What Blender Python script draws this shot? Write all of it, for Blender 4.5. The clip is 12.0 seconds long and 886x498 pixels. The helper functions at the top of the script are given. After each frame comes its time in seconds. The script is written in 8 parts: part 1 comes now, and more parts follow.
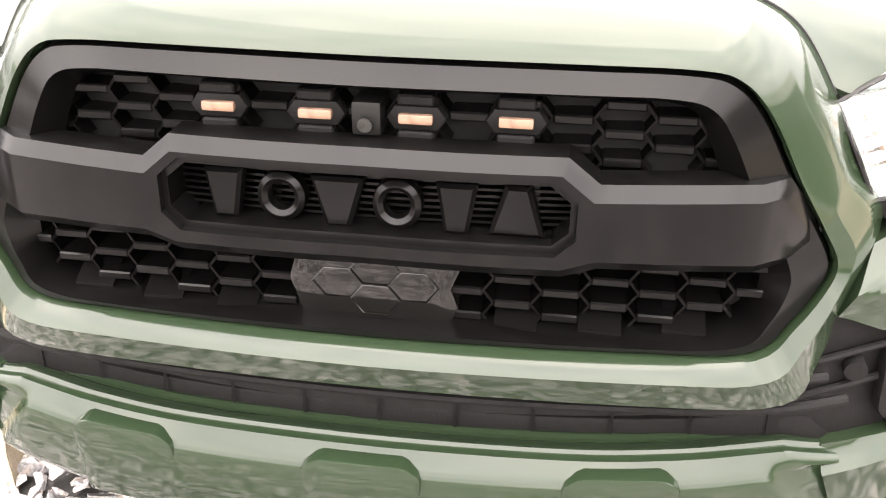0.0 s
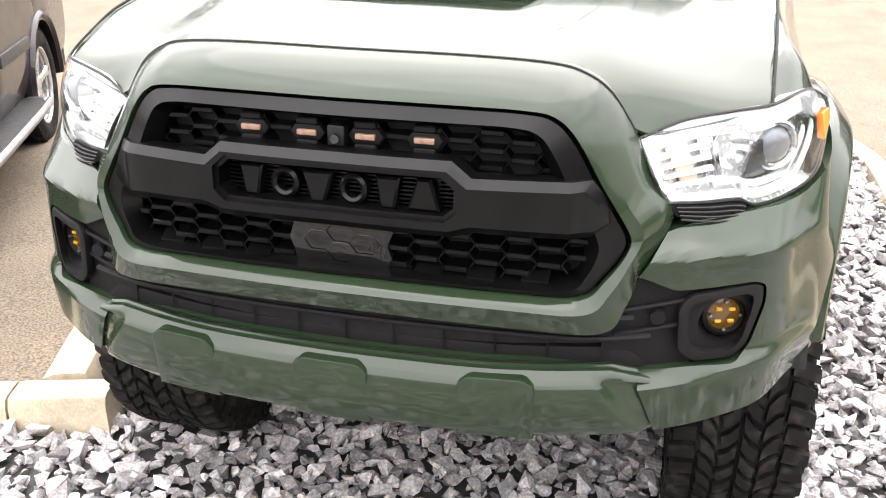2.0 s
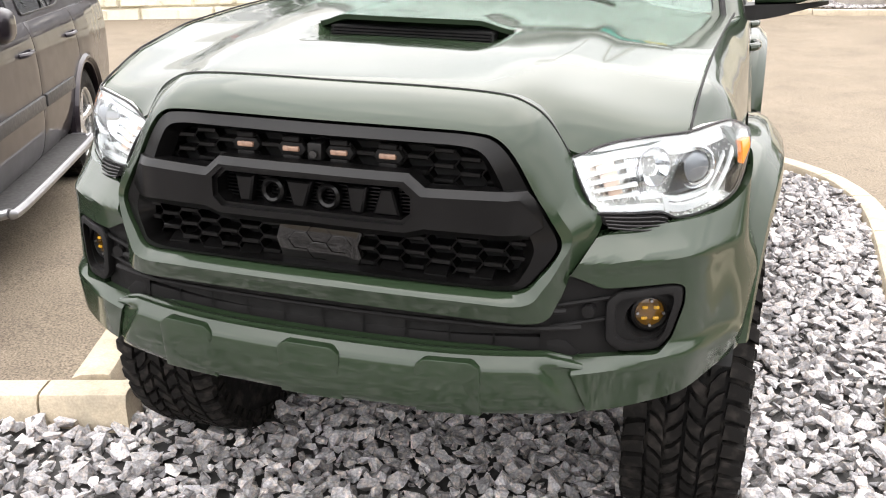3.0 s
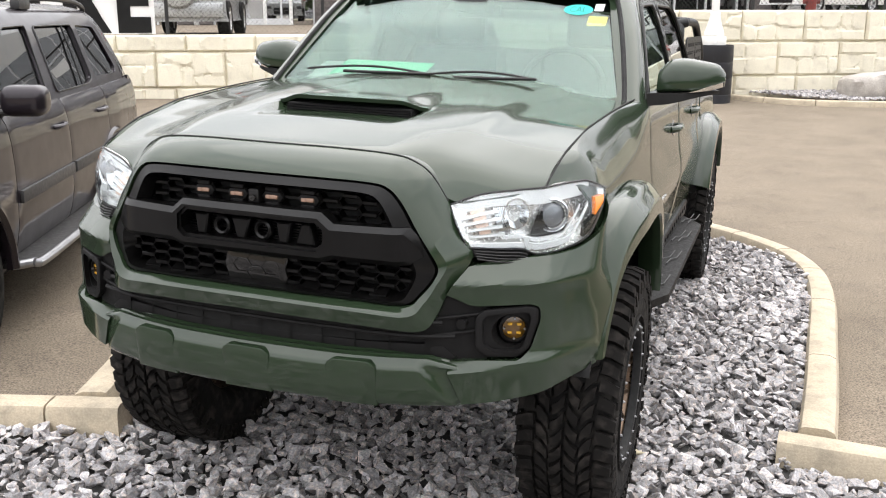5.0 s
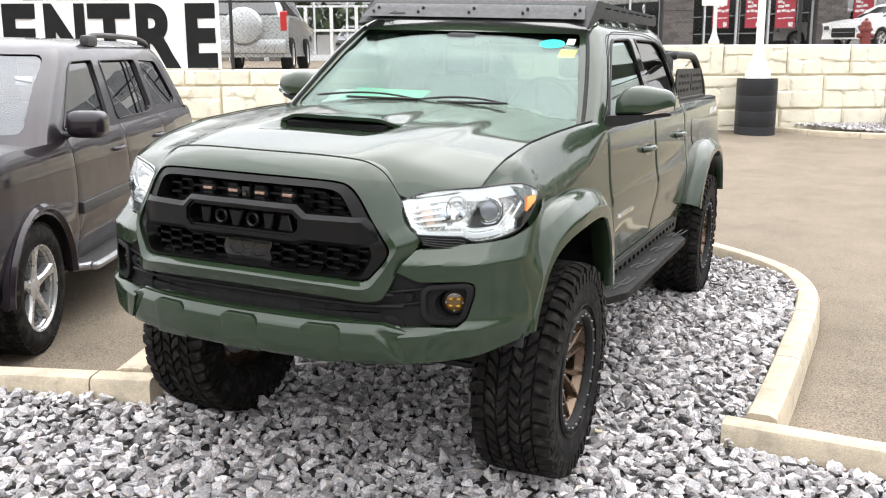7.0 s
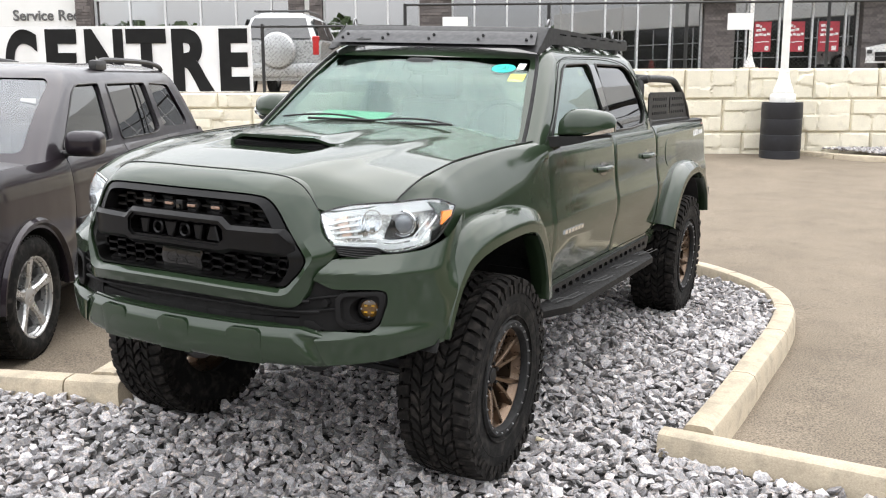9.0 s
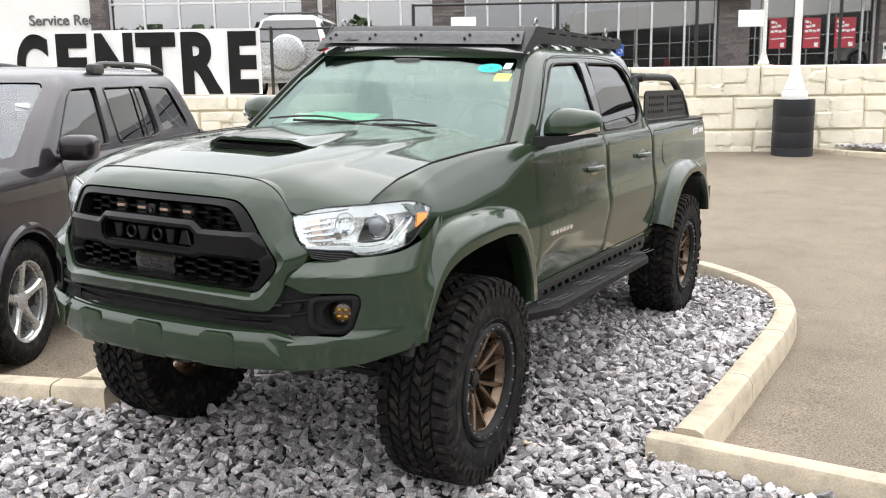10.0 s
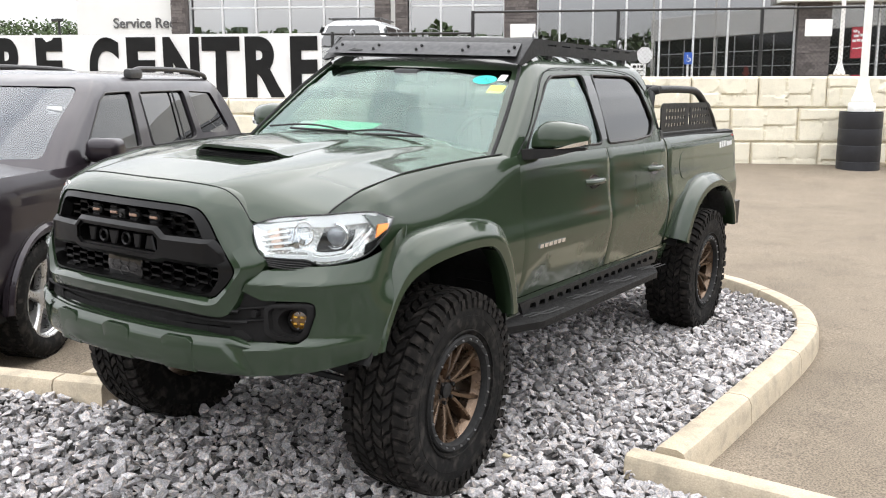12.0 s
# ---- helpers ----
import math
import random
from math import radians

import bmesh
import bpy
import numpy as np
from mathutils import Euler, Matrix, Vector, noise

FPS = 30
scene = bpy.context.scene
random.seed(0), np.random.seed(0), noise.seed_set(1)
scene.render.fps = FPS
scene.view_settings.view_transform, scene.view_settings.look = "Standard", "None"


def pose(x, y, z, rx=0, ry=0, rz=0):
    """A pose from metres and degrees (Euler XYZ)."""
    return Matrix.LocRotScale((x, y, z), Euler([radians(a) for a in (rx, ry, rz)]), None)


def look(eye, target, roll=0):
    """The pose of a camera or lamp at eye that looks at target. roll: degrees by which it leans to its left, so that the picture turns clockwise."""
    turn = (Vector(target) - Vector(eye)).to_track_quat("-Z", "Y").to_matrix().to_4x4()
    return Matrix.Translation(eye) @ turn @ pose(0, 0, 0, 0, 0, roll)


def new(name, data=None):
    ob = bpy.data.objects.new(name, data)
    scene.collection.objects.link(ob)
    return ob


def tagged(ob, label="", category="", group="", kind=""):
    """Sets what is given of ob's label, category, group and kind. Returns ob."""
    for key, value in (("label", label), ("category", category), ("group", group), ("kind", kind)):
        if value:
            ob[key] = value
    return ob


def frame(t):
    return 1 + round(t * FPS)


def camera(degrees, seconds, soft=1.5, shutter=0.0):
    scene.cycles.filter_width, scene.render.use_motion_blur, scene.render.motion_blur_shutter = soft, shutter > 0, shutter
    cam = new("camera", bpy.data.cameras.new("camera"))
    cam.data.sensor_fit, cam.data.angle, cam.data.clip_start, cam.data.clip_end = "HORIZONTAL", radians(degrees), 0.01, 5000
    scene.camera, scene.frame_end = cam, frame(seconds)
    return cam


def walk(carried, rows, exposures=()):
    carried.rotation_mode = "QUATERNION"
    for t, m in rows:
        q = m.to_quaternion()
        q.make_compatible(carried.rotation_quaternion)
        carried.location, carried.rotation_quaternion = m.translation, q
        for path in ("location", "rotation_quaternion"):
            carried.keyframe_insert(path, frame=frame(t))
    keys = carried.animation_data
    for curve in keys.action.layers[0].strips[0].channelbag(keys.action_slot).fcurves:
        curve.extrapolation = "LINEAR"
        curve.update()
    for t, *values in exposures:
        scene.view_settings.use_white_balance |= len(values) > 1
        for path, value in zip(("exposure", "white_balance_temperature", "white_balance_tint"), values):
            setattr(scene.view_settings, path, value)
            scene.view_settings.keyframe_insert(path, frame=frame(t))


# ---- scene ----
cam = camera(49.4, 12.0, 1.1)
# the truck stands nose-up and leaning a little on the gravel; the path is kept in the truck's own frame
LEVEL = pose(0, 0, 0, -0.80, 1.776, 0)
ROWS = [
    (0.0, (0.217, -1.811, 1.466), (-0.033, -0.035, 0.581), 0.71),
    (0.5, (0.285, -1.959, 1.495), (0.007, -0.162, 0.661), 0.70),
    (1.0, (0.363, -2.105, 1.535), (0.039, -0.306, 0.724), 0.71),
    (1.5, (0.442, -2.242, 1.536), (0.058, -0.428, 0.788), 0.90),
    (2.0, (0.567, -2.367, 1.561), (0.106, -0.561, 0.837), 1.00),
    (2.5, (0.686, -2.492, 1.573), (0.17, -0.684, 0.892), 1.30),
    (3.0, (0.788, -2.614, 1.58), (0.242, -0.797, 0.947), 1.20),
    (5.0, (1.263, -3.059, 1.626), (0.633, -1.22, 1.154), 2.00),
    (5.5, (1.406, -3.137, 1.627), (0.736, -1.305, 1.184), 2.30),
    (6.0, (1.537, -3.246, 1.617), (0.836, -1.422, 1.192), 2.20),
    (6.5, (1.674, -3.381, 1.607), (0.94, -1.568, 1.193), 2.00),
    (7.0, (1.799, -3.478, 1.628), (1.029, -1.678, 1.221), 1.80),
    (9.0, (2.3, -3.485, 1.645), (1.431, -1.721, 1.281), 1.80),
    (9.5, (2.37, -3.451, 1.654), (1.491, -1.692, 1.288), 1.60),
    (10.0, (2.414, -3.377, 1.648), (1.511, -1.631, 1.284), 1.20),
    (10.5, (2.468, -3.302, 1.656), (1.523, -1.576, 1.295), 1.00),
    (11.0, (2.54, -3.262, 1.674), (1.555, -1.558, 1.317), 0.90),
    (11.5, (2.644, -3.222, 1.681), (1.626, -1.538, 1.324), 1.20),
    (12.0, (2.778, -3.188, 1.689), (1.736, -1.52, 1.33), 1.90),
]
EXPOSURES = [(0.0, 1.99, 7300, 17), (0.5, 1.46, 7150, 17), (1.0, 1.16, 7050, 16), (2.0, 1.11, 6850, 15), (3.0, 0.73, 6800, 13), (4.0, 0.48, 6700, 12), (5.0, 0.26, 6650, 12), (6.0, 0.38, 6600, 11), (7.0, 0.48, 6550, 11), (9.0, 0.25, 6550, 11), (12.0, 0.3, 6550, 11)]
walk(cam, [(t, LEVEL @ look(eye, target, roll)) for t, eye, target, roll in ROWS], EXPOSURES)
# ---- end of path ----
# ---- light and sky ----
world = bpy.data.worlds.new("sky")
scene.world = world
world.use_nodes = True
wn, wl = world.node_tree.nodes, world.node_tree.links
wn.clear()
w_out = wn.new("ShaderNodeOutputWorld")
w_bg = wn.new("ShaderNodeBackground")
w_sky = wn.new("ShaderNodeTexSky")
w_sky.sky_type = "NISHITA"
w_sky.sun_disc = False
SUN_UP, SUN_TURN = 62, 8
w_sky.sun_elevation, w_sky.sun_rotation = radians(SUN_UP), radians(SUN_TURN)
w_co = wn.new("ShaderNodeTexCoord")
w_map = wn.new("ShaderNodeMapping")
w_map.inputs["Scale"].default_value = (1.0, 1.0, 3.0)
w_cl = wn.new("ShaderNodeTexNoise")
w_cl.inputs["Scale"].default_value, w_cl.inputs["Detail"].default_value = 2.2, 7
w_cr = wn.new("ShaderNodeValToRGB")
w_cr.color_ramp.elements[0].position, w_cr.color_ramp.elements[0].color = 0.30, (0.80, 0.80, 0.80, 1)
w_cr.color_ramp.elements[1].position, w_cr.color_ramp.elements[1].color = 0.62, (1, 1, 1, 1)
w_cc = wn.new("ShaderNodeTexNoise")
w_cc.inputs["Scale"].default_value, w_cc.inputs["Detail"].default_value = 3.1, 5
w_cb = wn.new("ShaderNodeValToRGB")
w_cb.color_ramp.elements[0].position, w_cb.color_ramp.elements[0].color = 0.3, (18.0, 18.8, 20.0, 1)
w_cb.color_ramp.elements[1].position, w_cb.color_ramp.elements[1].color = 0.75, (26.5, 26.5, 26.5, 1)
w_mx = wn.new("ShaderNodeMix")
w_mx.data_type = "RGBA"
wl.new(w_co.outputs["Generated"], w_map.inputs["Vector"])
wl.new(w_map.outputs["Vector"], w_cl.inputs["Vector"])
wl.new(w_map.outputs["Vector"], w_cc.inputs["Vector"])
wl.new(w_cl.outputs["Fac"], w_cr.inputs["Fac"])
wl.new(w_cc.outputs["Fac"], w_cb.inputs["Fac"])
wl.new(w_cr.outputs["Color"], w_mx.inputs["Factor"])
wl.new(w_sky.outputs["Color"], w_mx.inputs["A"])
wl.new(w_cb.outputs["Color"], w_mx.inputs["B"])
w_xyz = wn.new("ShaderNodeSeparateXYZ")
w_up = wn.new("ShaderNodeMapRange")
w_up.inputs["From Min"].default_value, w_up.inputs["From Max"].default_value = 0.0, 1.0
w_pw = wn.new("ShaderNodeMath")
w_pw.operation, w_pw.use_clamp = "POWER", True
w_pw.inputs[1].default_value = 0.60
w_cz = wn.new("ShaderNodeClamp")
w_up.inputs["To Min"].default_value, w_up.inputs["To Max"].default_value = 0.22, 1.42
w_sc = wn.new("ShaderNodeVectorMath")
w_sc.operation = "SCALE"
wl.new(w_co.outputs["Generated"], w_xyz.inputs["Vector"])
wl.new(w_xyz.outputs["Z"], w_cz.inputs["Value"])
wl.new(w_cz.outputs["Result"], w_pw.inputs[0])
wl.new(w_pw.outputs[0], w_up.inputs["Value"])
wl.new(w_mx.outputs["Result"], w_sc.inputs[0])
wl.new(w_up.outputs["Result"], w_sc.inputs["Scale"])
wl.new(w_sc.outputs["Vector"], w_bg.inputs["Color"])
w_bg.inputs["Strength"].default_value = 0.106
wl.new(w_bg.outputs["Background"], w_out.inputs["Surface"])
sun = bpy.data.lights.new("sun", "SUN")
sun.energy, sun.angle, sun.color = 1.0, radians(75), (1.0, 0.96, 0.9)
sun_ob = new("sun", sun)
sun_way = Vector((math.sin(radians(SUN_TURN)) * math.cos(radians(SUN_UP)), math.cos(radians(SUN_TURN)) * math.cos(radians(SUN_UP)), math.sin(radians(SUN_UP))))
sun_ob.matrix_world = look(sun_way * 30, (0, 0, 0))


# ---- materials ----
def mat(name, col, rough=0.5, metal=0.0, coat=0.0, var=0.12, scale=6.0, bump=0.0, bscale=120.0, grain=0.0, gscale=200.0, second=None, spot=0.62, glass=0.0, emit=0.0, island=0.0, each=0.0, spec=0.5, rvar=0.08, stretch=(1, 1, 1), crough=0.03):
    m = bpy.data.materials.new(name)
    m.use_nodes = True
    n, k = m.node_tree.nodes, m.node_tree.links
    b = n["Principled BSDF"]
    co = n.new("ShaderNodeTexCoord")
    mp = n.new("ShaderNodeMapping")
    mp.inputs["Scale"].default_value = stretch
    k.new(co.outputs["Object"], mp.inputs["Vector"])

    def noise_at(s, detail=4.0):
        t = n.new("ShaderNodeTexNoise")
        t.inputs["Scale"].default_value, t.inputs["Detail"].default_value = s, detail
        k.new(mp.outputs["Vector"], t.inputs["Vector"])
        return t.outputs["Fac"]

    def mapped(fac, lo, hi, a=0.3, z=0.7):
        t = n.new("ShaderNodeMapRange")
        t.inputs["From Min"].default_value, t.inputs["From Max"].default_value = a, z
        t.inputs["To Min"].default_value, t.inputs["To Max"].default_value = lo, hi
        k.new(fac, t.inputs["Value"])
        return t.outputs["Result"]

    def times(x, y):
        t = n.new("ShaderNodeMath")
        t.operation = "MULTIPLY"
        k.new(x, t.inputs[0])
        k.new(y, t.inputs[1])
        return t.outputs[0]

    big = noise_at(scale)
    val = mapped(big, 1 - var, 1 + var)
    if grain:
        val = times(val, mapped(noise_at(gscale, 2.0), 1 - grain, 1 + grain))
    if island:
        g = n.new("ShaderNodeNewGeometry")
        val = times(val, mapped(g.outputs["Random Per Island"], 1 - island, 1 + island, 0, 1))
    if each:
        o = n.new("ShaderNodeObjectInfo")
        val = times(val, mapped(o.outputs["Random"], 1 - each, 1 + each, 0, 1))
    rgb = n.new("ShaderNodeRGB")
    rgb.outputs[0].default_value = (*col, 1)
    colour = rgb.outputs[0]
    if second:
        mx = n.new("ShaderNodeMix")
        mx.data_type = "RGBA"
        mx.inputs["B"].default_value = (*second, 1)
        k.new(colour, mx.inputs["A"])
        k.new(mapped(noise_at(scale * 2.7, 6.0), 0, 1, spot - 0.12, spot + 0.06), mx.inputs["Factor"])
        colour = mx.outputs["Result"]
    sc = n.new("ShaderNodeVectorMath")
    sc.operation = "SCALE"
    k.new(colour, sc.inputs[0])
    k.new(val, sc.inputs["Scale"])
    k.new(sc.outputs["Vector"], b.inputs["Base Color"])
    k.new(mapped(noise_at(scale * 4), max(0.0, rough - rvar), min(1.0, rough + rvar)), b.inputs["Roughness"])
    b.inputs["Metallic"].default_value = metal
    b.inputs["Coat Weight"].default_value = coat
    b.inputs["Coat Roughness"].default_value = crough
    b.inputs["Specular IOR Level"].default_value = spec
    b.inputs["Transmission Weight"].default_value = glass
    if emit:
        b.inputs["Emission Color"].default_value = (*col, 1)
        b.inputs["Emission Strength"].default_value = emit
    if bump:
        bp = n.new("ShaderNodeBump")
        bp.inputs["Strength"].default_value, bp.inputs["Distance"].default_value = 1.0, bump
        k.new(noise_at(bscale, 5.0), bp.inputs["Height"])
        k.new(bp.outputs["Normal"], b.inputs["Normal"])
    return m


PAINT = mat("army_green_paint", (0.0170, 0.0295, 0.0150), 0.38, 0.0, 0.92, 0.03, 2.0, grain=0.05, gscale=900, rvar=0.03, spec=0.04, crough=0.075)
BLACK_SATIN = mat("satin_black_plastic", (0.0070, 0.0066, 0.0065), 0.42, spec=0.35, var=0.12, scale=9, bump=0.0003, bscale=500)
GRILLE_BLACK = mat("satin_black_grille_paint", (0.0035, 0.0033, 0.0033), 0.42, coat=0.36, crough=0.13, spec=0.06, var=0.10, scale=9, bump=0.0002, bscale=500)
BLACK_TEX = mat("textured_black_plastic", (0.0075, 0.0071, 0.0071), 0.6, spec=0.18, var=0.15, scale=12, bump=0.0006, bscale=420)
STEP_LINE = mat("worn_grey_tread_line", (0.045, 0.045, 0.046), 0.5, var=0.2, scale=20)
# near-black: dark plastic parts, and shade painted into gaps and openings
BLACK_DEEP = mat("black_plastic_and_void_shade", (0.003, 0.003, 0.003), 0.8, var=0.2, scale=10)
BLACK_GLOSS = mat("smoked_sensor_cover", (0.012, 0.012, 0.011), 0.08, coat=0.6, var=0.1, scale=6, rvar=0.03)
POWDER = mat("powder_coated_black_steel", (0.007, 0.007, 0.0074), 0.5, spec=0.4, var=0.12, scale=14, bump=0.0003, bscale=700)
PROJECTOR = mat("grey_projector_glass", (0.16, 0.16, 0.17), 0.06, coat=1.0, var=0.1, scale=12, spec=1.0, rvar=0.02)
CHROME = mat("bright_chrome", (0.82, 0.82, 0.83), 0.08, 1.0, var=0.02, rvar=0.03)
REFLECTOR = mat("bright_lamp_reflector", (0.92, 0.905, 0.87), 0.24, 0.7, var=0.04, scale=30)
SILVER = mat("silver_reflector", (0.66, 0.67, 0.69), 0.22, 0.35, var=0.06, scale=30)
AMBER = mat("amber_plastic", (0.85, 0.22, 0.02), 0.18, coat=0.5, var=0.08, scale=30)
FOG_LED = mat("yellow_led_block", (0.62, 0.34, 0.03), 0.25, coat=0.4, var=0.1, scale=60)
AMBER_DARK = mat("yellow_fog_lens", (0.10, 0.048, 0.006), 0.15, coat=0.6, var=0.25, scale=60)
COPPER = mat("pale_amber_marker_lens", (0.33, 0.20, 0.14), 0.20, coat=0.8, var=0.25, scale=60)
SMOKED = mat("smoked_dark_cover", (0.005, 0.0048, 0.0042), 0.10, coat=0.35, spec=0.4, var=0.1, scale=6, rvar=0.03)
TREAD = mat("dusty_tyre_tread", (0.0105, 0.0096, 0.0089), 0.8, spec=0.12, var=0.30, scale=10, bump=0.0006, bscale=260, second=(0.032, 0.028, 0.025), spot=0.62)
RUBBER = mat("black_tyre_rubber", (0.0066, 0.0063, 0.0061), 0.75, spec=0.15, var=0.25, scale=8, bump=0.0006, bscale=260, second=(0.030, 0.027, 0.024), spot=0.62)
BRONZE = mat("bronze_wheel_paint", (0.122, 0.083, 0.056), 0.31, 0.85, 0.2, 0.08, 12)
STEEL = mat("dull_steel", (0.30, 0.30, 0.31), 0.4, 0.9, var=0.1, scale=20)
SEAT = mat("grey_seat_fabric", (0.15, 0.15, 0.152), 0.85, var=0.15, scale=9, bump=0.001, bscale=300)
DASH = mat("dark_dashboard_plastic", (0.035, 0.036, 0.037), 0.6, var=0.1, scale=9, bump=0.0005, bscale=400)
TEAL = mat("teal_sticker_paper", (0.02, 0.50, 0.42), 0.6, var=0.04)
YELLOW = mat("yellow_sticker_paper", (0.72, 0.68, 0.12), 0.6, var=0.04)
WHITE_PAPER = mat("white_paper", (0.78, 0.78, 0.76), 0.6, var=0.05)
MINT = mat("green_card", (0.12, 0.72, 0.40), 0.5, var=0.05)
GRAVEL = mat("crushed_grey_limestone", (0.33, 0.323, 0.33), 0.8, var=0.22, scale=22, bump=0.003, bscale=110, grain=0.34, gscale=120, island=0.52, second=(0.47, 0.41, 0.37), spot=0.60)
SOIL = mat("dark_gravel_bed", (0.06, 0.058, 0.056), 0.9, var=0.3, scale=20, bump=0.006, bscale=40)
ASPHALT = mat("dusty_tan_asphalt", (0.188, 0.156, 0.119), 0.9, spec=0.15, var=0.10, scale=1.3, bump=0.004, bscale=170, grain=0.46, gscale=105, second=(0.168, 0.139, 0.107), spot=0.60)
KERB = mat("weathered_kerb_concrete", (0.435, 0.368, 0.272), 0.85, var=0.13, scale=5, bump=0.0018, bscale=150, grain=0.12, gscale=120, second=(0.34, 0.295, 0.222), spot=0.62)
BLOCK = mat("cream_split_face_concrete", (0.72, 0.673, 0.545), 0.9, var=0.06, scale=2.5, bump=0.004, bscale=45, grain=0.08, gscale=70, each=0.05, second=(0.64, 0.595, 0.485), spot=0.66)
STONE_DARK = mat("dark_ledge_stone", (0.115, 0.10, 0.095), 0.8, var=0.2, scale=9, bump=0.006, bscale=30, each=0.30)
STUCCO = mat("white_panel_cladding", (0.72, 0.72, 0.70), 0.6, var=0.05, scale=0.8, bump=0.001, bscale=90)
ALU = mat("pale_aluminium_mullion", (0.62, 0.63, 0.64), 0.4, 0.3, var=0.05, scale=3)
# the dimness of the room behind the glass is put into this colour
DARK_ROOM = mat("showroom_shade_colour", (0.035, 0.036, 0.04), 0.8, var=0.3, scale=0.5)
BANNER_W = mat("white_banner_vinyl", (0.74, 0.74, 0.73), 0.45, var=0.05, scale=3, bump=0.006, bscale=5)
BANNER_K = mat("black_banner_print", (0.012, 0.012, 0.012), 0.6, spec=0.15, var=0.2, scale=5, bump=0.006, bscale=5)
FENCE_K = mat("black_vinyl_fence", (0.012, 0.012, 0.012), 0.5, var=0.1)
POLE_W = mat("white_painted_pole", (0.74, 0.73, 0.70), 0.45, var=0.06, scale=5)
BARREL = mat("black_ribbed_plastic", (0.012, 0.013, 0.017), 0.5, var=0.12, scale=3, second=(0.018, 0.019, 0.025), spot=0.68)
SUV_PAINT = mat("dark_graphite_paint", (0.0205, 0.0160, 0.0200), 0.42, 0.5, 0.70, 0.03, 2.0, rvar=0.03, spec=0.05, crough=0.04)
SUV_TRIM = mat("dull_dark_trim", (0.03, 0.029, 0.029), 0.5, var=0.1, scale=12)
SILVER_PAINT = mat("silver_car_paint", (0.42, 0.43, 0.43), 0.3, 0.5, 0.8, 0.03)
WHITE_PAINT = mat("white_car_paint", (0.75, 0.75, 0.74), 0.3, 0.0, 0.8, 0.02)
RED = mat("red_poster_ink", (0.40, 0.028, 0.045), 0.5, var=0.06, scale=3)
RED_LAMP = mat("red_lamp_plastic", (0.45, 0.02, 0.02), 0.2, coat=0.5, var=0.05)
BLUE = mat("blue_sign_paint", (0.02, 0.09, 0.42), 0.4, var=0.05)
LEAF = mat("dull_green_foliage", (0.055, 0.085, 0.03), 0.7, var=0.3, scale=2, island=0.45)
AMBER_PALE = mat("pale_amber_reflector", (0.80, 0.58, 0.46), 0.25, coat=0.4, var=0.1, scale=40)
FROST = mat("frosted_white_light_strip", (0.90, 0.895, 0.88), 0.35, coat=0.4, var=0.03)


def clear_glass(name, tint, rough=0.0, ior=1.45, sheen=(1, 1, 1)):
    m = bpy.data.materials.new(name)
    m.use_nodes = True
    n, k = m.node_tree.nodes, m.node_tree.links
    n.clear()
    out = n.new("ShaderNodeOutputMaterial")
    mixn = n.new("ShaderNodeMixShader")
    lw = n.new("ShaderNodeLayerWeight")
    lw.inputs["Blend"].default_value = 0.5
    pw = n.new("ShaderNodeMath")
    pw.operation = "POWER"
    pw.inputs[1].default_value = 5.0
    fr = n.new("ShaderNodeMapRange")
    fr.inputs["To Min"].default_value, fr.inputs["To Max"].default_value = ((ior - 1) / (ior + 1)) ** 2, 0.95
    k.new(lw.outputs["Facing"], pw.inputs[0])
    k.new(pw.outputs[0], fr.inputs["Value"])
    tr = n.new("ShaderNodeBsdfTransparent")
    tr.inputs["Color"].default_value = (*tint, 1)
    gl = n.new("ShaderNodeBsdfGlossy")
    gl.inputs["Roughness"].default_value = rough
    gl.inputs["Color"].default_value = (*sheen, 1)
    k.new(fr.outputs["Result"], mixn.inputs["Fac"])
    k.new(tr.outputs["BSDF"], mixn.inputs[1])
    k.new(gl.outputs["BSDF"], mixn.inputs[2])
    k.new(mixn.outputs["Shader"], out.inputs["Surface"])
    return m


GLASS = clear_glass("windscreen_glass", (0.74, 0.83, 0.79), 0.0, 1.72, (0.86, 1.0, 0.95))
GLASS_SUV_SIDE = clear_glass("suv_side_glass", (0.34, 0.36, 0.36), 0.0, 1.65)
GLASS_SUV = clear_glass("clear_suv_glass", (0.66, 0.67, 0.69), 0.0, 1.75, (0.96, 0.98, 1.0))
GLASS_DARK = clear_glass("privacy_glass", (0.10, 0.11, 0.11), 0.01, 1.9)
GLASS_SIDE = clear_glass("side_window_glass", (0.5, 0.56, 0.54), 0.01, 2.3, (0.9, 1.0, 0.97))
LENS = clear_glass("headlamp_lens", (0.90, 0.92, 0.93), 0.02, 1.45)
SHOP_GLASS = clear_glass("shop_window_glass", (0.34, 0.37, 0.39), 0.0, 3.3)
MIRROR_GLASS = clear_glass("mirrored_window_glass", (0.35, 0.38, 0.40), 0.01, 4.5)


# ---- building blocks ----
def mesh_of(name, bm, material, angle=32):
    bmesh.ops.recalc_face_normals(bm, faces=bm.faces[:])
    lim = radians(angle)
    for f in bm.faces:
        f.smooth = True
    for e in bm.edges:
        if len(e.link_faces) != 2 or e.calc_face_angle(0) > lim:
            e.smooth = False
    me = bpy.data.meshes.new(name)
    bm.to_mesh(me)
    bm.free()
    me.materials.append(material)
    return me


def part(name, bm, material, parent, label="", at=None):
    ob = new(name, mesh_of(name, bm, material))
    ob.parent = parent
    if at is not None:
        ob.matrix_basis = at
    return tagged(ob, label)


